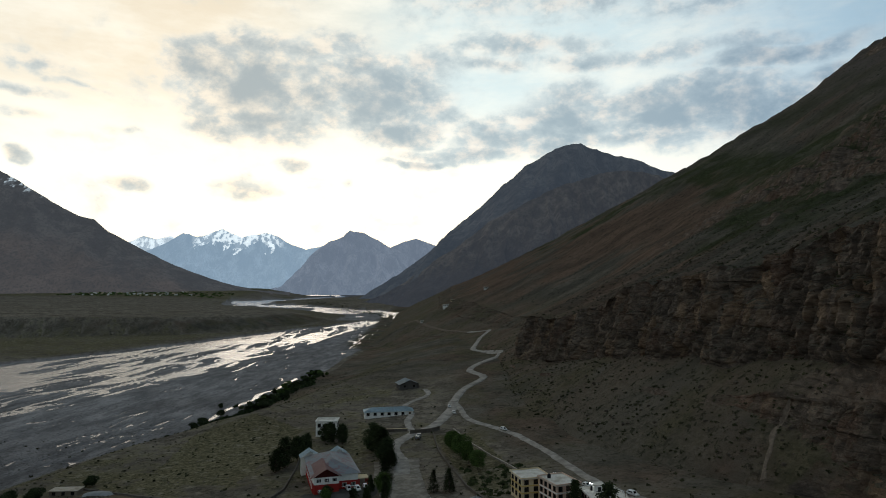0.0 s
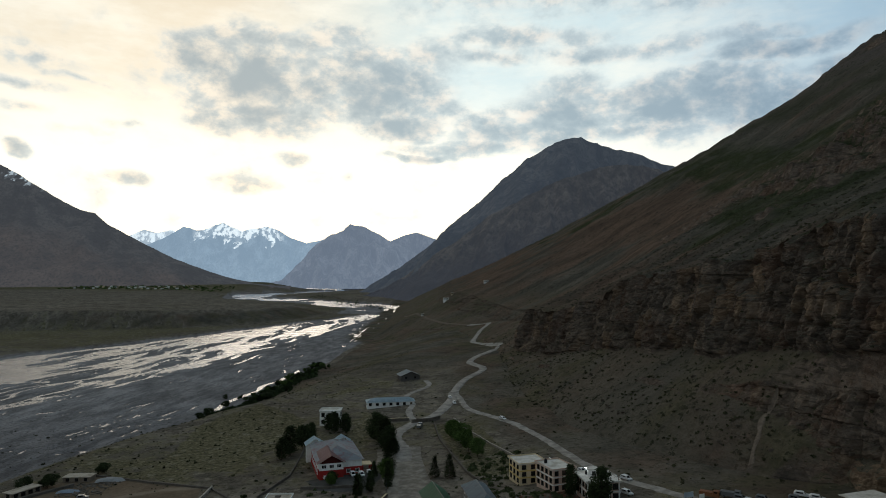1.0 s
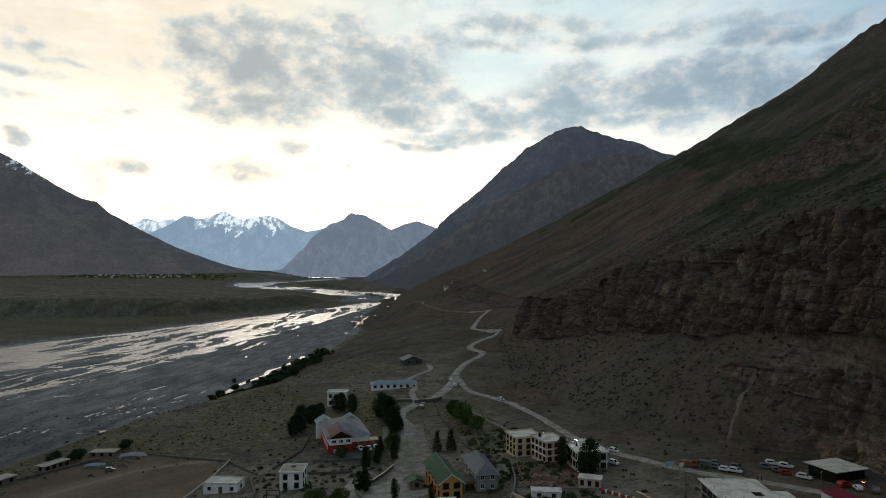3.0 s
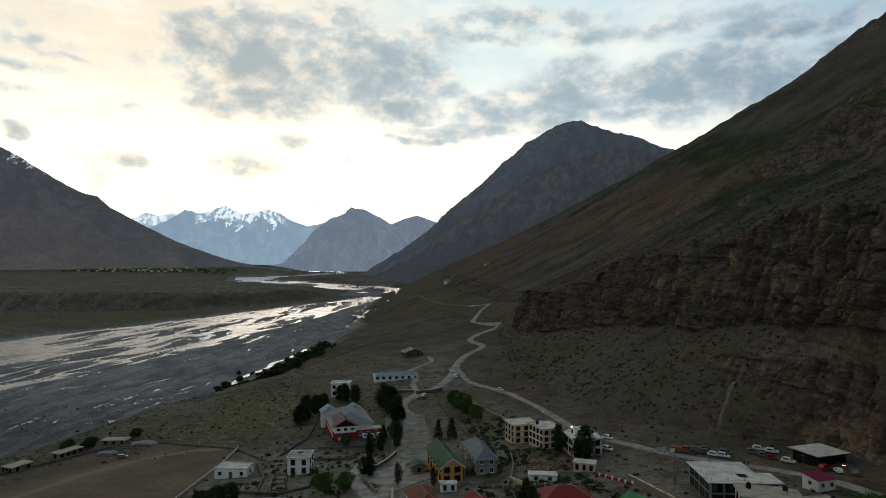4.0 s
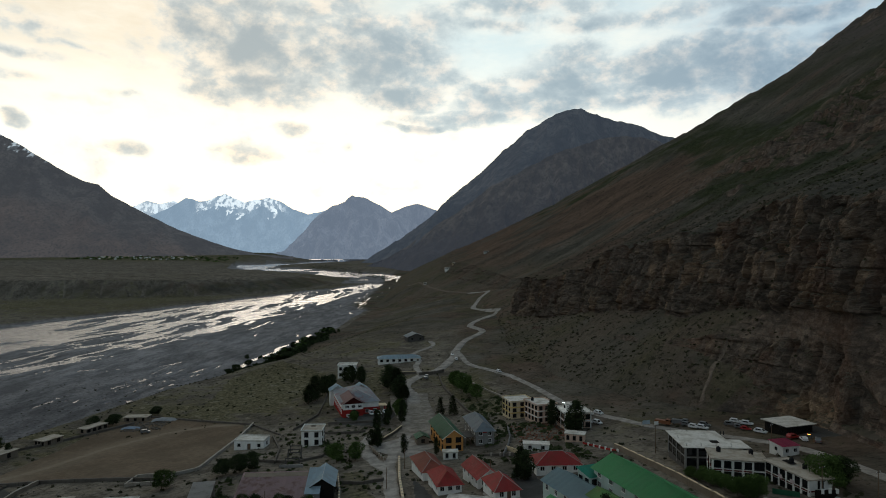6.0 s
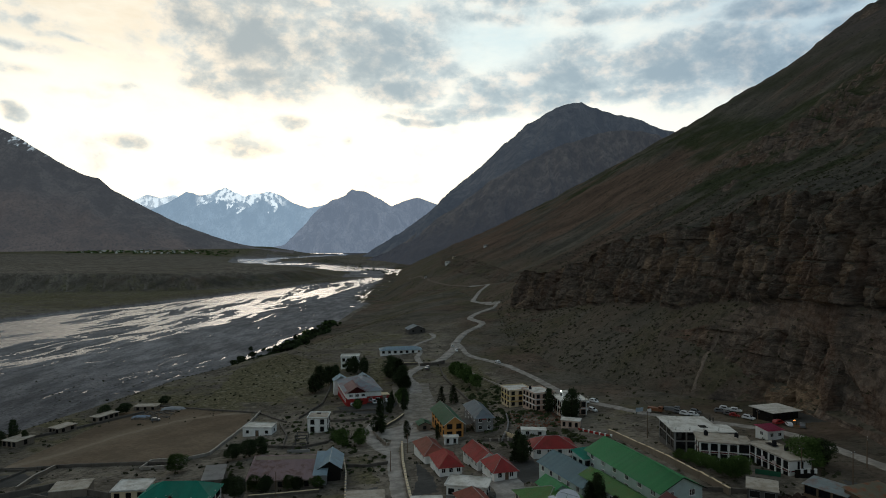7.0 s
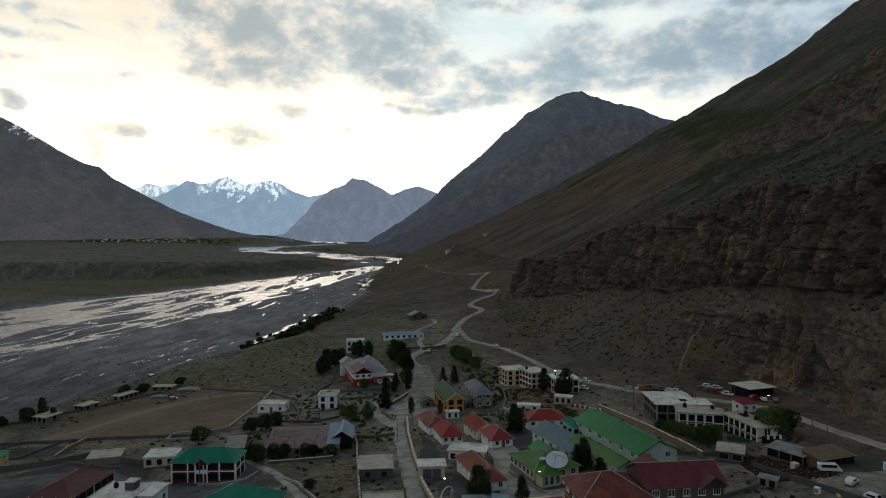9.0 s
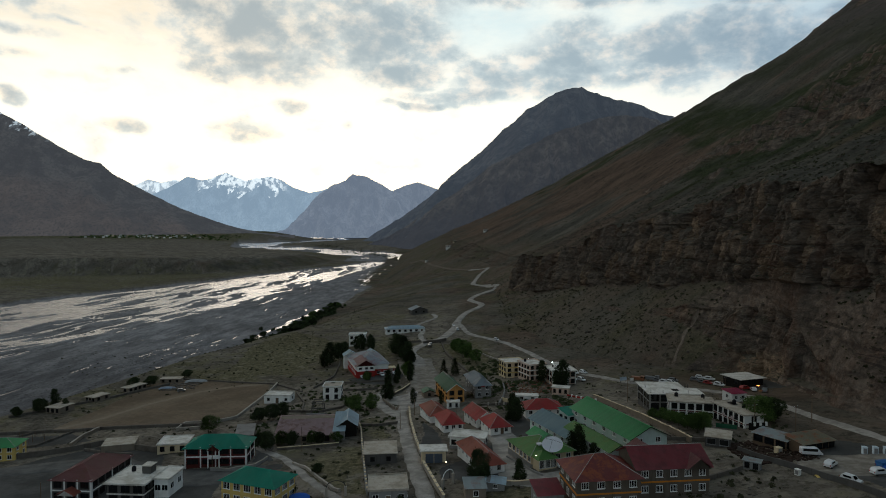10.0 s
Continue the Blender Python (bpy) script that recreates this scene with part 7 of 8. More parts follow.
wall_run([(-24.5, 268), (-20.4, 266), (-17, 276), (-15, 284)], 1.0, 0.4, STONE, "stone wall at the corner yard", CREAM)
wall_run([(-24.5, 257), (-21, 247), (-18.6, 240.5), (-17.2, 238)], 0.9, 0.4, MUD, "kerb wall with painted stones at the corner", None, 1.6)
wall_run([(14, 234), (24, 232), (33, 231)], 0.8, 0.4, STONE, "low stone wall with white-topped posts", None, 2.2)
wall_run([(-60, 292), (-55, 318), (-57, 345), (-60, 370)], 1.0, 0.4, STONE, "stone wall west of the lodge", None)
wall_run([(-47, 300), (-38, 298), (-27, 298)], 0.9, 0.4, STONE, "stone wall before the lodge car park", None)
wall_run([(8, 146.5), (15, 145), (24, 144.5)], 1.1, 0.4, STREET_STONE, "pale wall below the school yard", CREAM)
wall_run([(16.8, 165), (22.0, 152.4), (23.8, 149.2)], 0.6, 0.3, GREY, "low kerb wall beside the green office", None)
wall_run([(-66, 283), (-58, 262), (-55, 244)], 1.0, 0.5, STONE, "stone wall between the two white houses", None)
wall_run([(-62, 248), (-48, 243), (-40, 248), (-38, 262)], 0.9, 0.5, STONE, "low garden wall behind the purple shed", None)
wall_run([(-28, 214), (-22, 212), (-15.5, 214)], 0.9, 0.5, STONE, "stone garden wall beside the street", None)
wall_run([(-64, 172), (-58.5, 170.5), (-52, 173), (-50.5, 180)], 0.8, 0.35, GREY, "low grey forecourt wall", STREET_STONE)


# ---------------------------------------------------------------- vehicles
RUBBER = plaster("black_rubber", 0.02, 0.02, 0.02, 0.1)
CAR_WHITE = material("white_car_paint", lambda n, p: (rgb(0.68, 0.69, 0.70),), 0.3, 0.0, 0.5)
CAR_GREY = material("grey_car_paint", lambda n, p: (rgb(0.16, 0.17, 0.18),), 0.3, 0.3, 0.5)
CAR_RED = material("red_car_paint", lambda n, p: (rgb(0.30, 0.02, 0.02),), 0.3, 0.0, 0.5)
CAR_BLUE = material("blue_truck_paint", lambda n, p: (rgb(0.02, 0.12, 0.32),), 0.35, 0.0, 0.5)
LAMP_RED = material("red_lamp_glass", lambda n, p: (rgb(0.35, 0.01, 0.01),), 0.2, 0.0, 0.5)
VEHICLES = {}


def car(kind, paint, x, y, heading, label):
    """A vehicle with its wheels; kind: suv, hatch, van or truck. heading: degrees, its nose along +x turned so far."""
    key = (kind, paint.name)
    spec = {"suv": (4.5, 1.8, ((0, 0.45), (0, 0.95), (1.05, 1.05), (1.65, 1.72), (3.9, 1.76), (4.45, 1.15), (4.5, 0.45)), (1.75, 3.85)),
            "hatch": (3.7, 1.65, ((0, 0.4), (0, 0.8), (0.95, 0.92), (1.55, 1.48), (3.1, 1.5), (3.65, 1.0), (3.7, 0.4)), (1.6, 3.05)),
            "van": (5.4, 1.9, ((0, 0.5), (0, 1.0), (0.5, 1.2), (1.05, 2.1), (1.4, 2.2), (5.25, 2.2), (5.4, 2.0), (5.4, 0.5)), (1.2, 5.2)),
            "truck": (6.2, 2.2, ((0, 0.6), (0, 2.3), (0.2, 2.5), (1.9, 2.5), (1.95, 1.2), (6.2, 1.2), (6.2, 0.6)), (0.4, 1.7))}[kind]
    length, width, profile, glass = spec
    if key not in VEHICLES:
        bm = bmesh.new()
        mid = length / 2
        sides = []
        for y_side, inset in ((-1, 0.0), (1, 0.0)):
            sides.append([bm.verts.new((mid - px, y_side * (width / 2 - (0.06 if pz > 1.15 else 0.0)), pz)) for px, pz in profile])
        a, b = sides
        n = len(profile)
        for k in range(n):
            bm.faces.new((a[k], a[(k + 1) % n], b[(k + 1) % n], b[k]))
        bm.faces.new(a[::-1])
        bm.faces.new(b)
        bmesh.ops.bevel(bm, geom=list(bm.edges), offset=0.04, segments=1, affect="EDGES", profile=0.6)
        body = mesh_of("body", bm, paint)
        top = max(z for _, z in profile)
        low = top - (0.58 if kind != "van" else 0.85)
        g0, g1 = mid - glass[1], mid - glass[0]
        window = mesh_of("side_glass", boxes((g0 + 0.15, g1 - 0.1, -0.01, 0.01, low, top - 0.14)), GLASS)
        bm = bmesh.new()
        (ax, az), (bx, bz) = profile[2], profile[3]
        q = width / 2 - 0.25
        if kind == "truck":
            (ax, az), (bx, bz) = (-0.02, 1.5), (0.0, 2.25)
        dx, dz = (bz - az), (bx - ax)
        s = 0.03 / max(math.hypot(dx, dz), 1e-6)
        pts = [(mid - ax + dx * s, az + dz * s), (mid - bx + dx * s, bz + dz * s)]
        bm.faces.new([bm.verts.new(c) for c in ((pts[0][0], -q, pts[0][1]), (pts[0][0], q, pts[0][1]), (pts[1][0], q - 0.1, pts[1][1]), (pts[1][0], -q + 0.1, pts[1][1]))])
        bmesh.ops.solidify(bm, geom=list(bm.faces), thickness=0.02)
        shield = mesh_of("windscreen", bm, GLASS)
        bm = bmesh.new()
        tube(bm, (0, -0.11, 0), (0, 0.11, 0), 0.36, 0.36, 16)
        tyre = mesh_of("tyre", bm, RUBBER)
        bm = bmesh.new()
        tube(bm, (0, -0.125, 0), (0, 0.125, 0), 0.2, 0.2, 10)
        rim = mesh_of("rim", bm, CAR_GREY)
        lamp = mesh_of("headlight", boxes((-0.03, 0.03, -0.17, 0.17, -0.08, 0.08)), TRIM)
        tail = mesh_of("tail_light", boxes((-0.03, 0.03, -0.08, 0.08, -0.15, 0.15)), LAMP_RED)
        VEHICLES[key] = (body, window, shield, tyre, rim, lamp, tail, low, top)
    body, window, shield, tyre, rim, lamp, tail, low, top = VEHICLES[key]
    root = new({"suv": "car", "hatch": "car", "van": "van", "truck": "truck"}[kind])
    root.matrix_world = pose(x, y, land(x, y) + 0.12, 0, 0, heading) @ Matrix.Diagonal((0.88, 0.88, 0.88, 1))
    tagged(root, label, {"suv": "car", "hatch": "car", "van": "van", "truck": "truck"}[kind], "parked vehicles")
    part("body", body, None, root)
    for s in (-1, 1):
        part("side_glass", window, None, root, m=pose(0, s * (width / 2 - 0.012), 0))
        part("headlight", lamp, None, root, m=pose(length / 2 - 0.01, s * width * 0.33, 0.75))
        part("tail_light", tail, None, root, m=pose(-length / 2 + 0.01, s * width * 0.42, 0.9))
        for wx in (length * 0.31, -length * 0.31):
            w = part("wheel", tyre, None, root, m=pose(wx, s * (width / 2 - 0.12), 0.36))
            part("rim", rim, None, w)
    part("windscreen", shield, None, root)
    if kind == "truck":
        part("cargo_bed", boxes((-3.05, 1.1, -1.1, 1.1, 1.21, 1.9)), paint, root)
    return root


for kind, paint, x, y, heading, label in (
    ("hatch", CAR_WHITE, -39.7, 309.2, -60, "small white hatchback parked by the lodge"),
    ("suv", CAR_WHITE, -30.3, 312.2, -70, "white off-road car parked before the lodge"),
    ("suv", CAR_WHITE, -27.0, 311.4, -66, "white off-road car parked before the lodge"),
    ("hatch", CAR_WHITE, -24.4, 313.8, -70, "white hatchback parked before the lodge"),
    ("suv", CAR_WHITE, 59.0, 281.5, -62, "white car parked at the roadside"),
    ("suv", CAR_WHITE, 62.6, 280.5, -58, "silver-white car parked at the roadside"),
    ("suv", CAR_GREY, 57.4, 287.5, -62, "grey car parked at the roadside"),
    ("suv", CAR_WHITE, 87.5, 248.5, -40, "white car driving stop on the mountain road"),
    ("suv", CAR_WHITE, 103.2, 234.6, -46, "white car parked by the roadside restaurant"),
    ("hatch", CAR_WHITE, 109.3, 221.0, 80, "small white car parked nose to the road"),
    ("suv", CAR_GREY, 99.3, 247.5, -30, "dark car in the roadside lot"),
    ("suv", CAR_WHITE, 102.5, 250.4, -28, "white car in the roadside lot"),
    ("hatch", CAR_GREY, 100.6, 243.6, -34, "dark hatchback in the roadside lot"),
    ("suv", CAR_WHITE, 104.6, 246.6, -30, "white car in the roadside lot"),
    ("hatch", CAR_RED, 101.2, 240.2, -34, "red hatchback in the roadside lot"),
    ("suv", CAR_RED, 108.0, 224.6, 20, "dark red car beside the restaurant"),
    ("suv", CAR_GREY, 111.6, 217.6, 60, "dark grey car beside the restaurant"),
    ("suv", CAR_GREY, 86.4, 252.2, -36, "dark car at the foot of the slope"),
    ("suv", CAR_GREY, 91.6, 250.0, -36, "dark jeep at the foot of the slope"),
    ("van", CAR_WHITE, 87.6, 149.0, -8, "white tourist van in the depot yard"),
    ("suv", CAR_WHITE, 87.4, 141.0, 38, "white off-road car in the depot yard"),
    ("suv", CAR_WHITE, 85.9, 131.5, -60, "white car beside the depot wall"),
    ("hatch", CAR_WHITE, 28.8, 154.4, -75, "small white car by the green office"),
    ("suv", CAR_WHITE, 94.0, 134.5, 10, "white car among bushes in the depot"),
    ("truck", CAR_BLUE, 98.0, 137.5, 12, "blue truck at the edge of the depot"),
    ("suv", CAR_WHITE, 9.9, 431.5, -80, "white car on the dusty road"),
    ("hatch", CAR_WHITE, 7.6, 448.0, -80, "white car at the road junction"),
    ("suv", CAR_WHITE, 33.0, 389.0, -60, "white car on the mountain road"),
    ("truck", CAR_GREY, -8.0, 386.0, 80, "grey truck beside the bridge"),
):
    car(kind, paint, x, y, heading, label)


# ---------------------------------------------------------------- poles, lamps and small things
def glow(name, r, g, b, strength):
    mat = material(name, lambda n, p: (rgb(0.8, 0.8, 0.8),))
    bsdf = next(k for k in mat.node_tree.nodes if k.type == "BSDF_PRINCIPLED")
    bsdf.inputs["Emission Color"].default_value = rgb(r, g, b)
    bsdf.inputs["Emission Strength"].default_value = strength
    return mat


LAMP_WHITE, LAMP_WARM, LAMP_FIRE = glow("white_lamp_light", 0.85, 0.95, 1.0, 14.0), glow("warm_lamp_light", 1.0, 0.82, 0.5, 10.0), glow("orange_lamp_light", 1.0, 0.3, 0.06, 9.0)


def pole(x, y, height, label, arms=1, heading=0, name="utility_pole"):
    root = new(name)
    root.matrix_world = pose(x, y, land(x, y), 0, 0, heading)
    tagged(root, label, "pole", "utility poles")
    bm = bmesh.new()
    tube(bm, (0, 0, -0.8), (0, 0, height), 0.13, 0.08, 8)
    part("shaft", bm, WOOD, root)
    for k in range(arms):
        z = height - 0.35 - 0.7 * k
        arm = part("crossarm", boxes((-0.8, 0.8, -0.06, 0.06, z - 0.05, z + 0.05)), IRON, root)
        for s in (-0.7, 0, 0.7):
            bm = bmesh.new()
            tube(bm, (s, 0, z + 0.05), (s, 0, z + 0.25), 0.05, 0.04, 6)
            part("insulator", bm, TRIM, arm)
    return root


def street_lamp(x, y, height, mat, label, heading=0, size=0.35):
    root = new("street_lamp")
    root.matrix_world = pose(x, y, land(x, y), 0, 0, heading)
    tagged(root, label, "street lamp", "lamps")
    bm = bmesh.new()
    tube(bm, (0, 0, -0.6), (0, 0, height), 0.07, 0.05, 8)
    tube(bm, (0, 0, height - 0.03), (0.8, 0, height + 0.15), 0.035, 0.03, 6)
    part("post", bm, IRON, root)
    head = part("lamp_head", boxes((0.7, 0.7 + size * 1.6, -size * 0.6, size * 0.6, height + 0.12, height + 0.24)), IRON, root)
    part("bulb", boxes((0.74, 0.66 + size * 1.6, -size * 0.5, size * 0.5, height + 0.0, height + 0.115)), mat, head, "lit lamp glass")


for x, y, h, arms, heading in ((103.5, 176, 8, 2, 60), (65, 221, 8.5, 1, 40), (-64, 173.5, 7, 1, 10), (-10.3, 226, 6, 0, 0), (-41.8, 185.5, 7.5, 0, 0), (92, 163.5, 8, 1, 30), (14.5, 205, 6, 0, 0),
                                (86, 173, 7, 1, 20), (-98.5, 153.0, 6, 0, 0), (4.5, 205, 6, 0, 0), (55, 262, 7, 1, 30), (97, 216, 7, 1, 40), (-14, 205, 6, 0, 0)):
    pole(x, y, h, "plain wooden pole beside the lane" if arms == 0 else "wooden power pole with crossarm", arms, heading)
street_lamp(40.5, 287, 7.5, LAMP_WHITE, "lit white street lamp by the road", 200, 0.6)
street_lamp(47.5, 268, 8.5, LAMP_WHITE, "lit white street lamp by the road", 200, 0.45)
street_lamp(51.5, 263, 7.5, LAMP_WHITE, "lit white lamp on a roadside post", 200, 0.4)
street_lamp(1.6, 152.5, 4.2, LAMP_WARM, "lit yard lamp beside the garage", 210, 0.28)
street_lamp(23.8, 154.6, 3.4, LAMP_WARM, "lit lamp at the office bay", 200, 0.2)
street_lamp(112.5, 222.5, 1.6, LAMP_FIRE, "glowing orange lamp by the restaurant", 200, 0.45)


def arch_gate(x, y, heading, mat=TRIM, label="white tubular arch over the yard gate"):
    root = new("arch_gate")
    root.matrix_world = pose(x, y, land(x, y), 0, 0, heading)
    tagged(root, label, "gate")
    for s in (-2.2, 2.2):
        part("gate_post", boxes((s - 0.3, s + 0.3, -0.3, 0.3, -0.6, 2.4)), STREET_STONE, root)
    bm = bmesh.new()
    pts = [(-2.2 * math.cos(math.pi * k / 14), 0, 2.4 + 1.5 * math.sin(math.pi * k / 14)) for k in range(15)]
    for a, b in zip(pts[:-1], pts[1:]):
        tube(bm, a, b, 0.09, 0.09, 8)
    part("arch", bm, mat, root)


arch_gate(1.2, 147.5, 55)
arch_gate(-25.0, 145.8, 10, IRON, "dark iron arch over the garden gate")


def crate(x, y, w, d, h, mat, label, category, name, heading=0, tilt=0):
    """A box-like stack or cabinet with a rim and boards."""
    root = new(name)
    root.matrix_world = pose(x, y, land(x, y) + 0.05, tilt, 0, heading)
    tagged(root, label, category)
    part("body", boxes((-w / 2, w / 2, -d / 2, d / 2, -0.3, h)), mat, root)
    part("lid", boxes((-w / 2 - 0.06, w / 2 + 0.06, -d / 2 - 0.06, d / 2 + 0.06, h, h + 0.08)), mat, root)
    part("panel", boxes((-w * 0.36, w * 0.36, -d / 2 - 0.04, -d / 2 - 0.003, h * 0.12, h * 0.85)), GREY, root)


for x, y in ((99.2, 147.3), (101.3, 146.7), (103.4, 146.1)):
    crate(x, y, 1.0, 1.0, 1.6, plaster("pale_blue_plastic", 0.55, 0.64, 0.70, 0.15), "white portable toilet cabin at the depot edge", "cabin", "toilet_cabin", -14)
crate(78.4, 138.2, 1.0, 0.8, 1.2, WHITE, "small white cabinet against the depot wall", "cabinet", "cabinet", -60)
crate(81.8, 152.8, 1.4, 1.2, 1.3, CREAM, "pale metal tank box in the depot", "box", "storage_box", 20)
crate(-104, 187, 2.4, 1.6, 1.5, WOOD, "stack of old timber by the lane", "timber stack", "timber_stack", 24)


def tarp(x, y, w, d, h, mat, label):
    """A sagging sheet over a heap."""
    u, v = np.meshgrid(np.linspace(-1, 1, 15), np.linspace(-1, 1, 11))
    z = h * np.clip(1 - (np.abs(u) ** 2.4 + np.abs(v) ** 2.4) * 0.55, 0, 1) + 0.25 * h * fbm(u * 2 + x, v * 2 + y, 0, 3, 5)
    z0 = land(x, y)
    ob = sheet("tarpaulin", np.stack([u * w / 2, v * d / 2, z - 0.15], -1), mat)
    ob.matrix_world = pose(x, y, z0)
    return tagged(ob, label, "tarpaulin")


tarp(-33.5, 146.0, 5.0, 3.2, 1.6, TARP_BLUE, "crumpled blue tarpaulin over a heap")
tarp(-38.5, 147.0, 4.4, 3.0, 1.5, plaster("pale_green_tarpaulin", 0.25, 0.33, 0.28, 0.4), "pale green tarpaulin over a heap")
tarp(97.5, 135.5, 4.6, 3.0, 1.8, TARP_BLUE, "blue tarpaulin over goods in the depot")
tarp(82.6, 136.4, 2.8, 1.6, 0.6, YELLOW, "yellow tarpaulin beside the depot wall")
tarp(-129, 330, 12, 5, 1.4, plaster("grey_plastic_sheet", 0.26, 0.27, 0.28, 0.5), "grey plastic sheets over a heap by the field")


def post(x, y):
    root = new("bollard")
    root.matrix_world = pose(x, y, land(x, y))
    tagged(root, "short dark post at the road's edge", "post", "road posts")
    bm = bmesh.new()
    tube(bm, (0, 0, -0.3), (0, 0, 1.3), 0.2, 0.18, 8)
    part("shaft", bm, IRON, root)
    bm = bmesh.new()
    tube(bm, (0, 0, 1.301), (0, 0, 1.5), 0.16, 0.1, 8)
    part("cap", bm, IRON, root)


post(91.0, 236.2)
post(91.8, 235.6)


def scrap(rnd):
    return 72 + 16 * rnd.random(), 146 + 16 * rnd.random()


stones("scrap_heap", 950, scrap, plaster("rusty_scrap", 0.045, 0.030, 0.024, 0.6), "heaps of rusty scrap and timber in the depot", 31, (0.2, 0.85))


def gardens(rnd):
    """The overgrown ground between the roadside houses and the red roofs."""
    while True:
        x, y = rnd.uniform(10, 48), rnd.uniform(214, 330)
        if x < 44 - 0.12 * (y - 250) and not on_road(x, y) and fbm(np.array([x / 9]), np.array([y / 9]), 0, 2, 401)[0] > -0.04:
            return x, y


def weeds_west(rnd):
    while True:
        x, y = rnd.uniform(-66, -16), rnd.uniform(205, 300)
        if not on_road(x, y) and fbm(np.array([x / 8]), np.array([y / 8]), 0, 2, 403)[0] > 0.0:
            return x, y


GARDEN_LEAF = leaf_look("dark_garden_green", (0.030, 0.040, 0.018), (0.080, 0.095, 0.040))
scatter("garden_weeds", 420, gardens, GARDEN_LEAF, "overgrown green weeds below the roadside houses", "weeds", 41, (0.5, 1.7), 0.55, 11)
scatter("garden_weeds_west", 260, weeds_west, GARDEN_LEAF, "dark weeds and bushes in the old gardens", "weeds", 42, (0.4, 1.5), 0.6, 11)
stones("brick_rubble", 380, lambda rnd: (27 + 20 * rnd.random(), 248 + 26 * rnd.random() ** 1.2), plaster("broken_red_brick", 0.19, 0.085, 0.055, 0.5), "heaps of broken red brick below the houses", 43, (0.25, 0.75))
stones("rubble_field", 260, lambda rnd: (-142 + 18 * rnd.random(), 312 + 16 * rnd.random()), STONE, "tumbled rubble at the field's edge", 44, (0.3, 0.9))
wall_run([(20.6, 232), (23.4, 244), (25.2, 256), (25.6, 268)], 1.0, 0.4, GREY, "grey stepped wall beside the slate-roofed house", None, 1.3, GREY)
wall_run([(22.4, 240.5), (25.4, 233.5)], 1.4, 0.3, CREAM, "short pale wall beside the low shed", None)
wall_run([(84.2, 172.6), (88.6, 171.8)], 1.9, 0.25, BLACK_TRIM, "dark fence with white uprights at the guest house", None, 0.7, TRIM)
wall_run([(77.5, 178), (81.6, 174.0)], 1.2, 0.08, plaster("green_garden_net", 0.03, 0.12, 0.07, 0.3), "green net fence before the guest house", None)
wall_run([(47.6, 240.4), (52, 232), (55, 226)], 0.6, 0.25, RED_PAINT, "low red and white kerb wall by the lane", None, 1.4, TRIM)
wall_run([(-45, 282), (-36, 280), (-29, 281)], 0.9, 0.45, STONE, "tumbled garden wall below the lodge", None)
wall_run([(-52, 238.5), (-44, 237.5)], 0.9, 0.35, GREY, "broken grey wall of a roofless room", None)
wall_run([(-118, 206), (-106, 199), (-97, 195)], 0.8, 0.5, STONE, "low retaining wall above the grey lane", None)
wall_run([(60.6, 170), (70, 164.5)], 1.0, 0.4, STONE, "rough stone wall behind the block garage", None)
wall_run([(56, 138), (63, 141), (69, 144)], 1.0, 0.4, STONE, "rough stone wall behind the school", None)


def concrete_frame(x, y, w, d, h, heading, label):
    """Four columns and the beams between them."""
    root = new("concrete_frame")
    root.matrix_world = pose(x, y, land(x, y), 0, 0, heading)
    tagged(root, label, "frame", "unfinished frames")
    for cx in (0, w):
        for cy in (0, d):
            part("column", boxes((cx - 0.16, cx + 0.16, cy - 0.16, cy + 0.16, -1.2, h)), DARK_GREY, root)
    for cy in (0, d):
        part("beam", boxes((0.16, w - 0.16, cy - 0.13, cy + 0.13, h - 0.34, h - 0.02)), DARK_GREY, root)


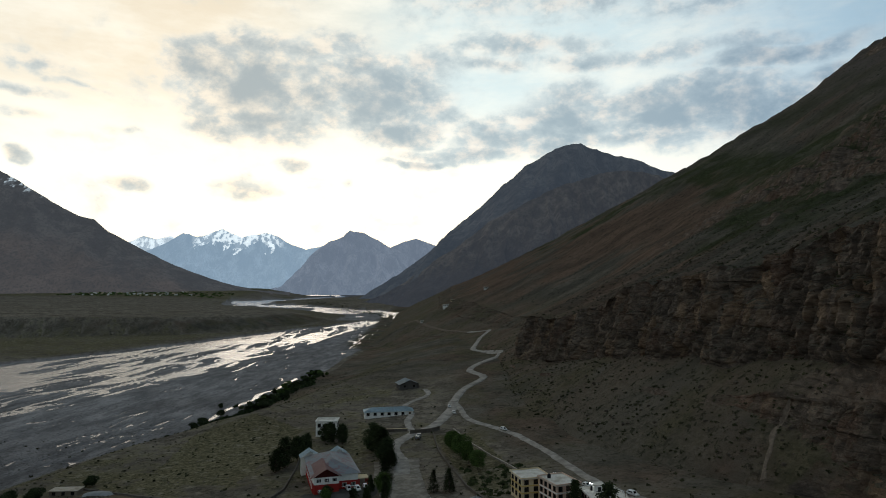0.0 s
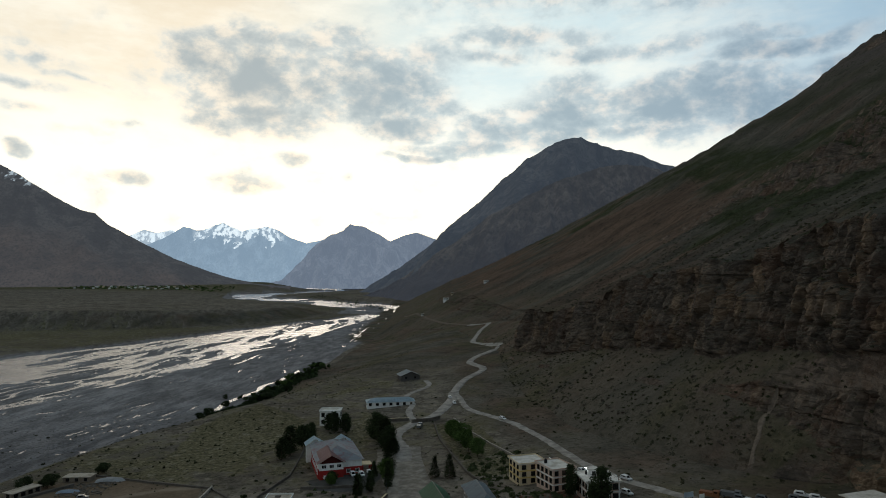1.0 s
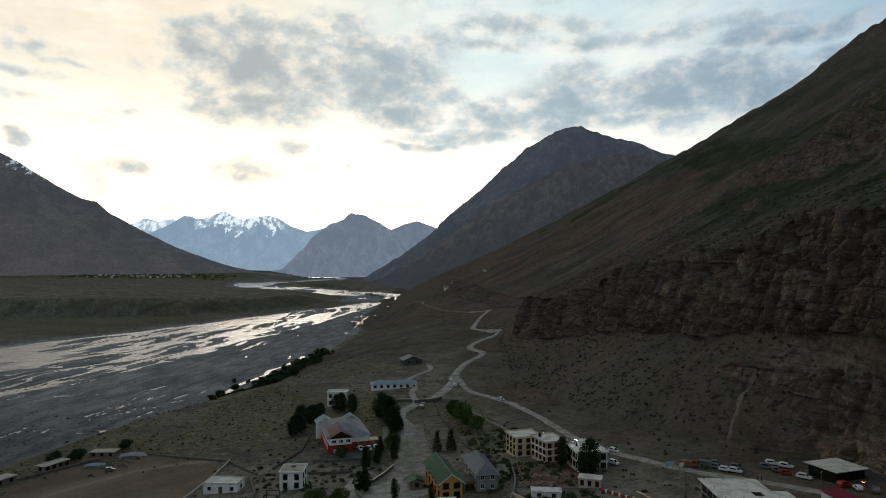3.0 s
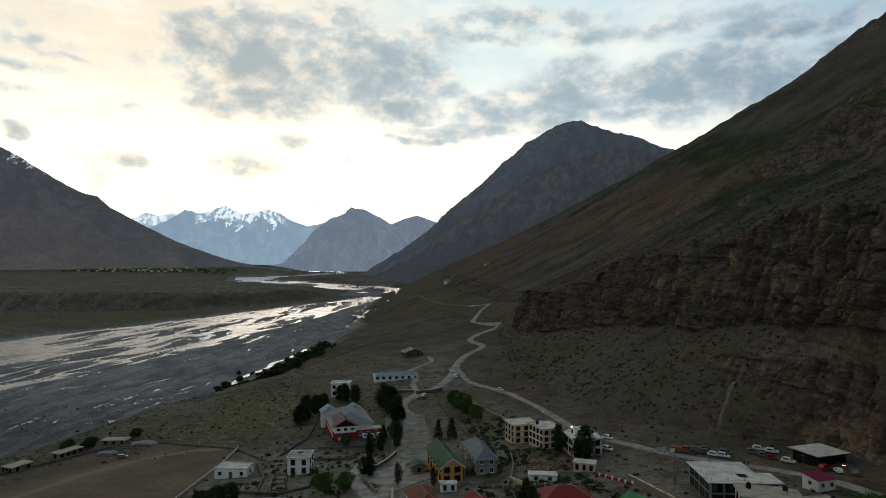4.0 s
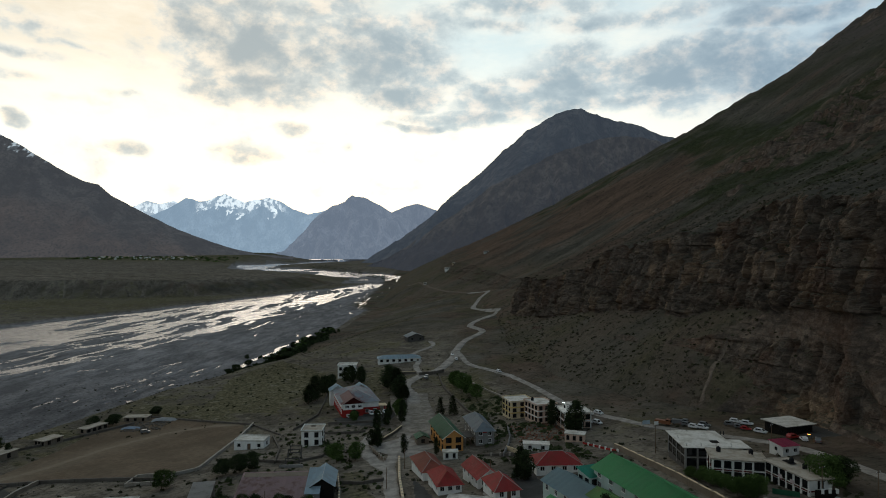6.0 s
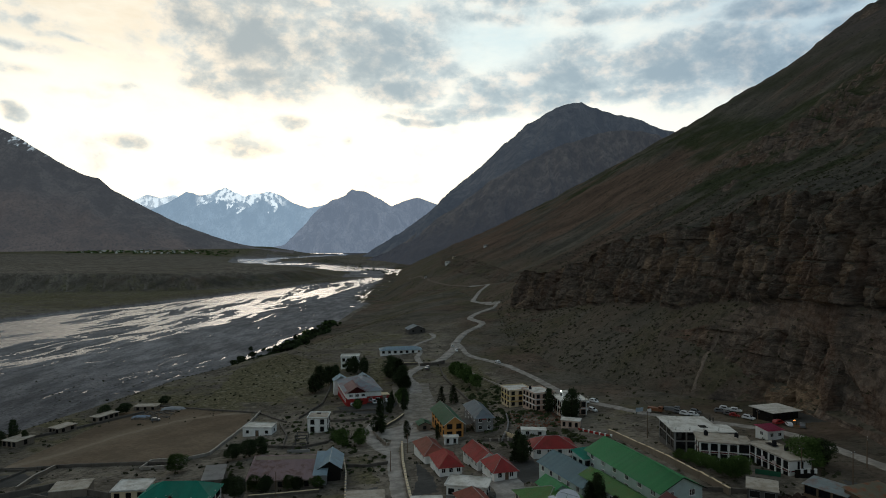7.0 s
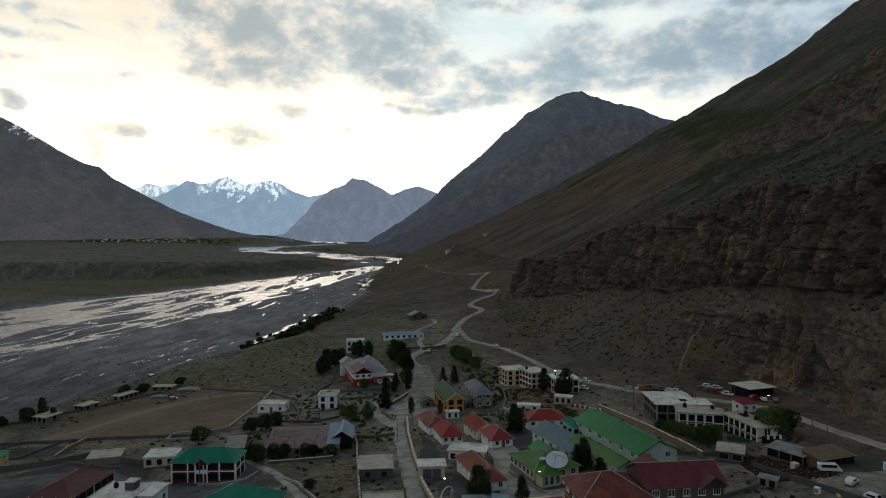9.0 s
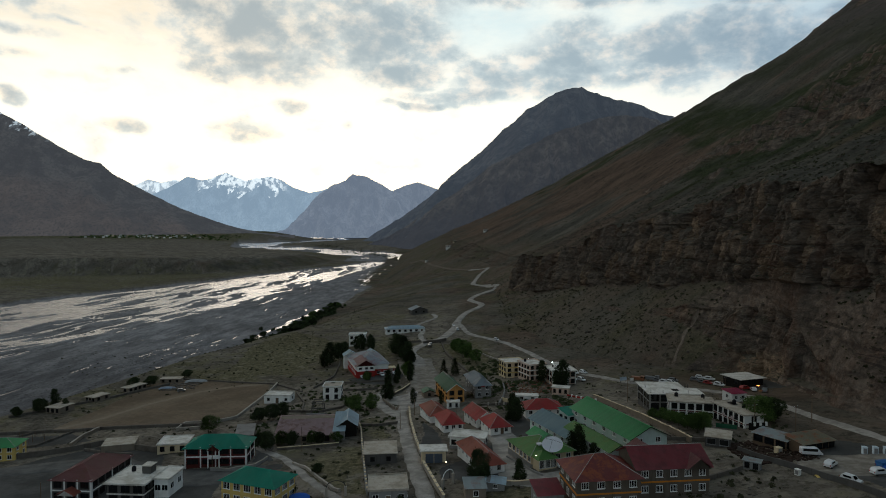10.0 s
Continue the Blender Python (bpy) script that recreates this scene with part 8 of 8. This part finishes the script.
concrete_frame(-50.4, 240.4, 4.4, 6.0, 2.6, 6, "dark concrete frame of an unfinished hut")
concrete_frame(-52.6, 253.5, 4.0, 4.0, 2.4, 4, "grey concrete frame beside the white house")
for x, y in ((-149.3, 220.9), (-144.8, 219.0), (-146.4, 223.3), (-142.8, 224.5), (-150.4, 231.0), (-153.6, 227.3), (-146.5, 229.5), (-150.8, 224.6)):
    pole(x, y, 2.6, "bare concrete post standing in the walled pen", 0, 0, "post")


def board(x, y, w, h, z, mat, label, heading):
    """A plain board on two legs."""
    root = new("sign_board")
    root.matrix_world = pose(x, y, land(x, y), 0, 0, heading)
    tagged(root, label, "sign")
    part("panel", boxes((-w / 2, w / 2, -0.04, 0.04, z, z + h)), mat, root)
    for s in (-1, 1):
        part("leg", boxes((s * w * 0.4 - 0.05, s * w * 0.4 + 0.05, 0.045, 0.14, -0.4, z + h * 0.8)), IRON, root)


board(73.5, 256.2, 3.2, 1.4, 0.9, plaster("pale_blue_board", 0.42, 0.52, 0.60, 0.2), "pale blue roadside sign board", 20)
board(76.4, 254.2, 1.8, 1.2, 0.9, WHITE, "white roadside sign board", 20)
CAR_ORANGE = material("orange_truck_paint", lambda n, p: (rgb(0.20, 0.07, 0.025),), 0.4, 0.0, 0.5)
for kind, paint, x, y, heading, label in (
    ("truck", CAR_ORANGE, 79.6, 256.6, -36, "orange and grey truck parked at the roadside"),
    ("truck", CAR_GREY, 85.0, 255.2, -30, "dark tipper truck parked under the slope"),
    ("suv", CAR_WHITE, 89.4, 246.4, -40, "white car on the mountain road"),
    ("suv", CAR_WHITE, 55.6, 268.0, -58, "white car parked above the red-edged house"),
    ("suv", CAR_WHITE, 58.4, 265.4, -58, "white off-road car parked above the red-edged house"),
    ("suv", CAR_GREY, 52.8, 289.0, -60, "dark car in the row along the road"),
    ("hatch", CAR_WHITE, 51.4, 294.6, -62, "white hatchback in the row along the road"),
    ("suv", CAR_GREY, -128.0, 307.2, 20, "grey jeep standing on the field track"),
):
    car(kind, paint, x, y, heading, label)
tarp(-139, 318, 9, 4, 1.0, plaster("blue_grey_plastic_sheet", 0.20, 0.25, 0.32, 0.4), "blue-grey plastic sheets spread beside the field")
street_lamp(-15.2, 283.0, 6.0, IRON, "unlit street lamp at the yard wall", 200, 0.25)
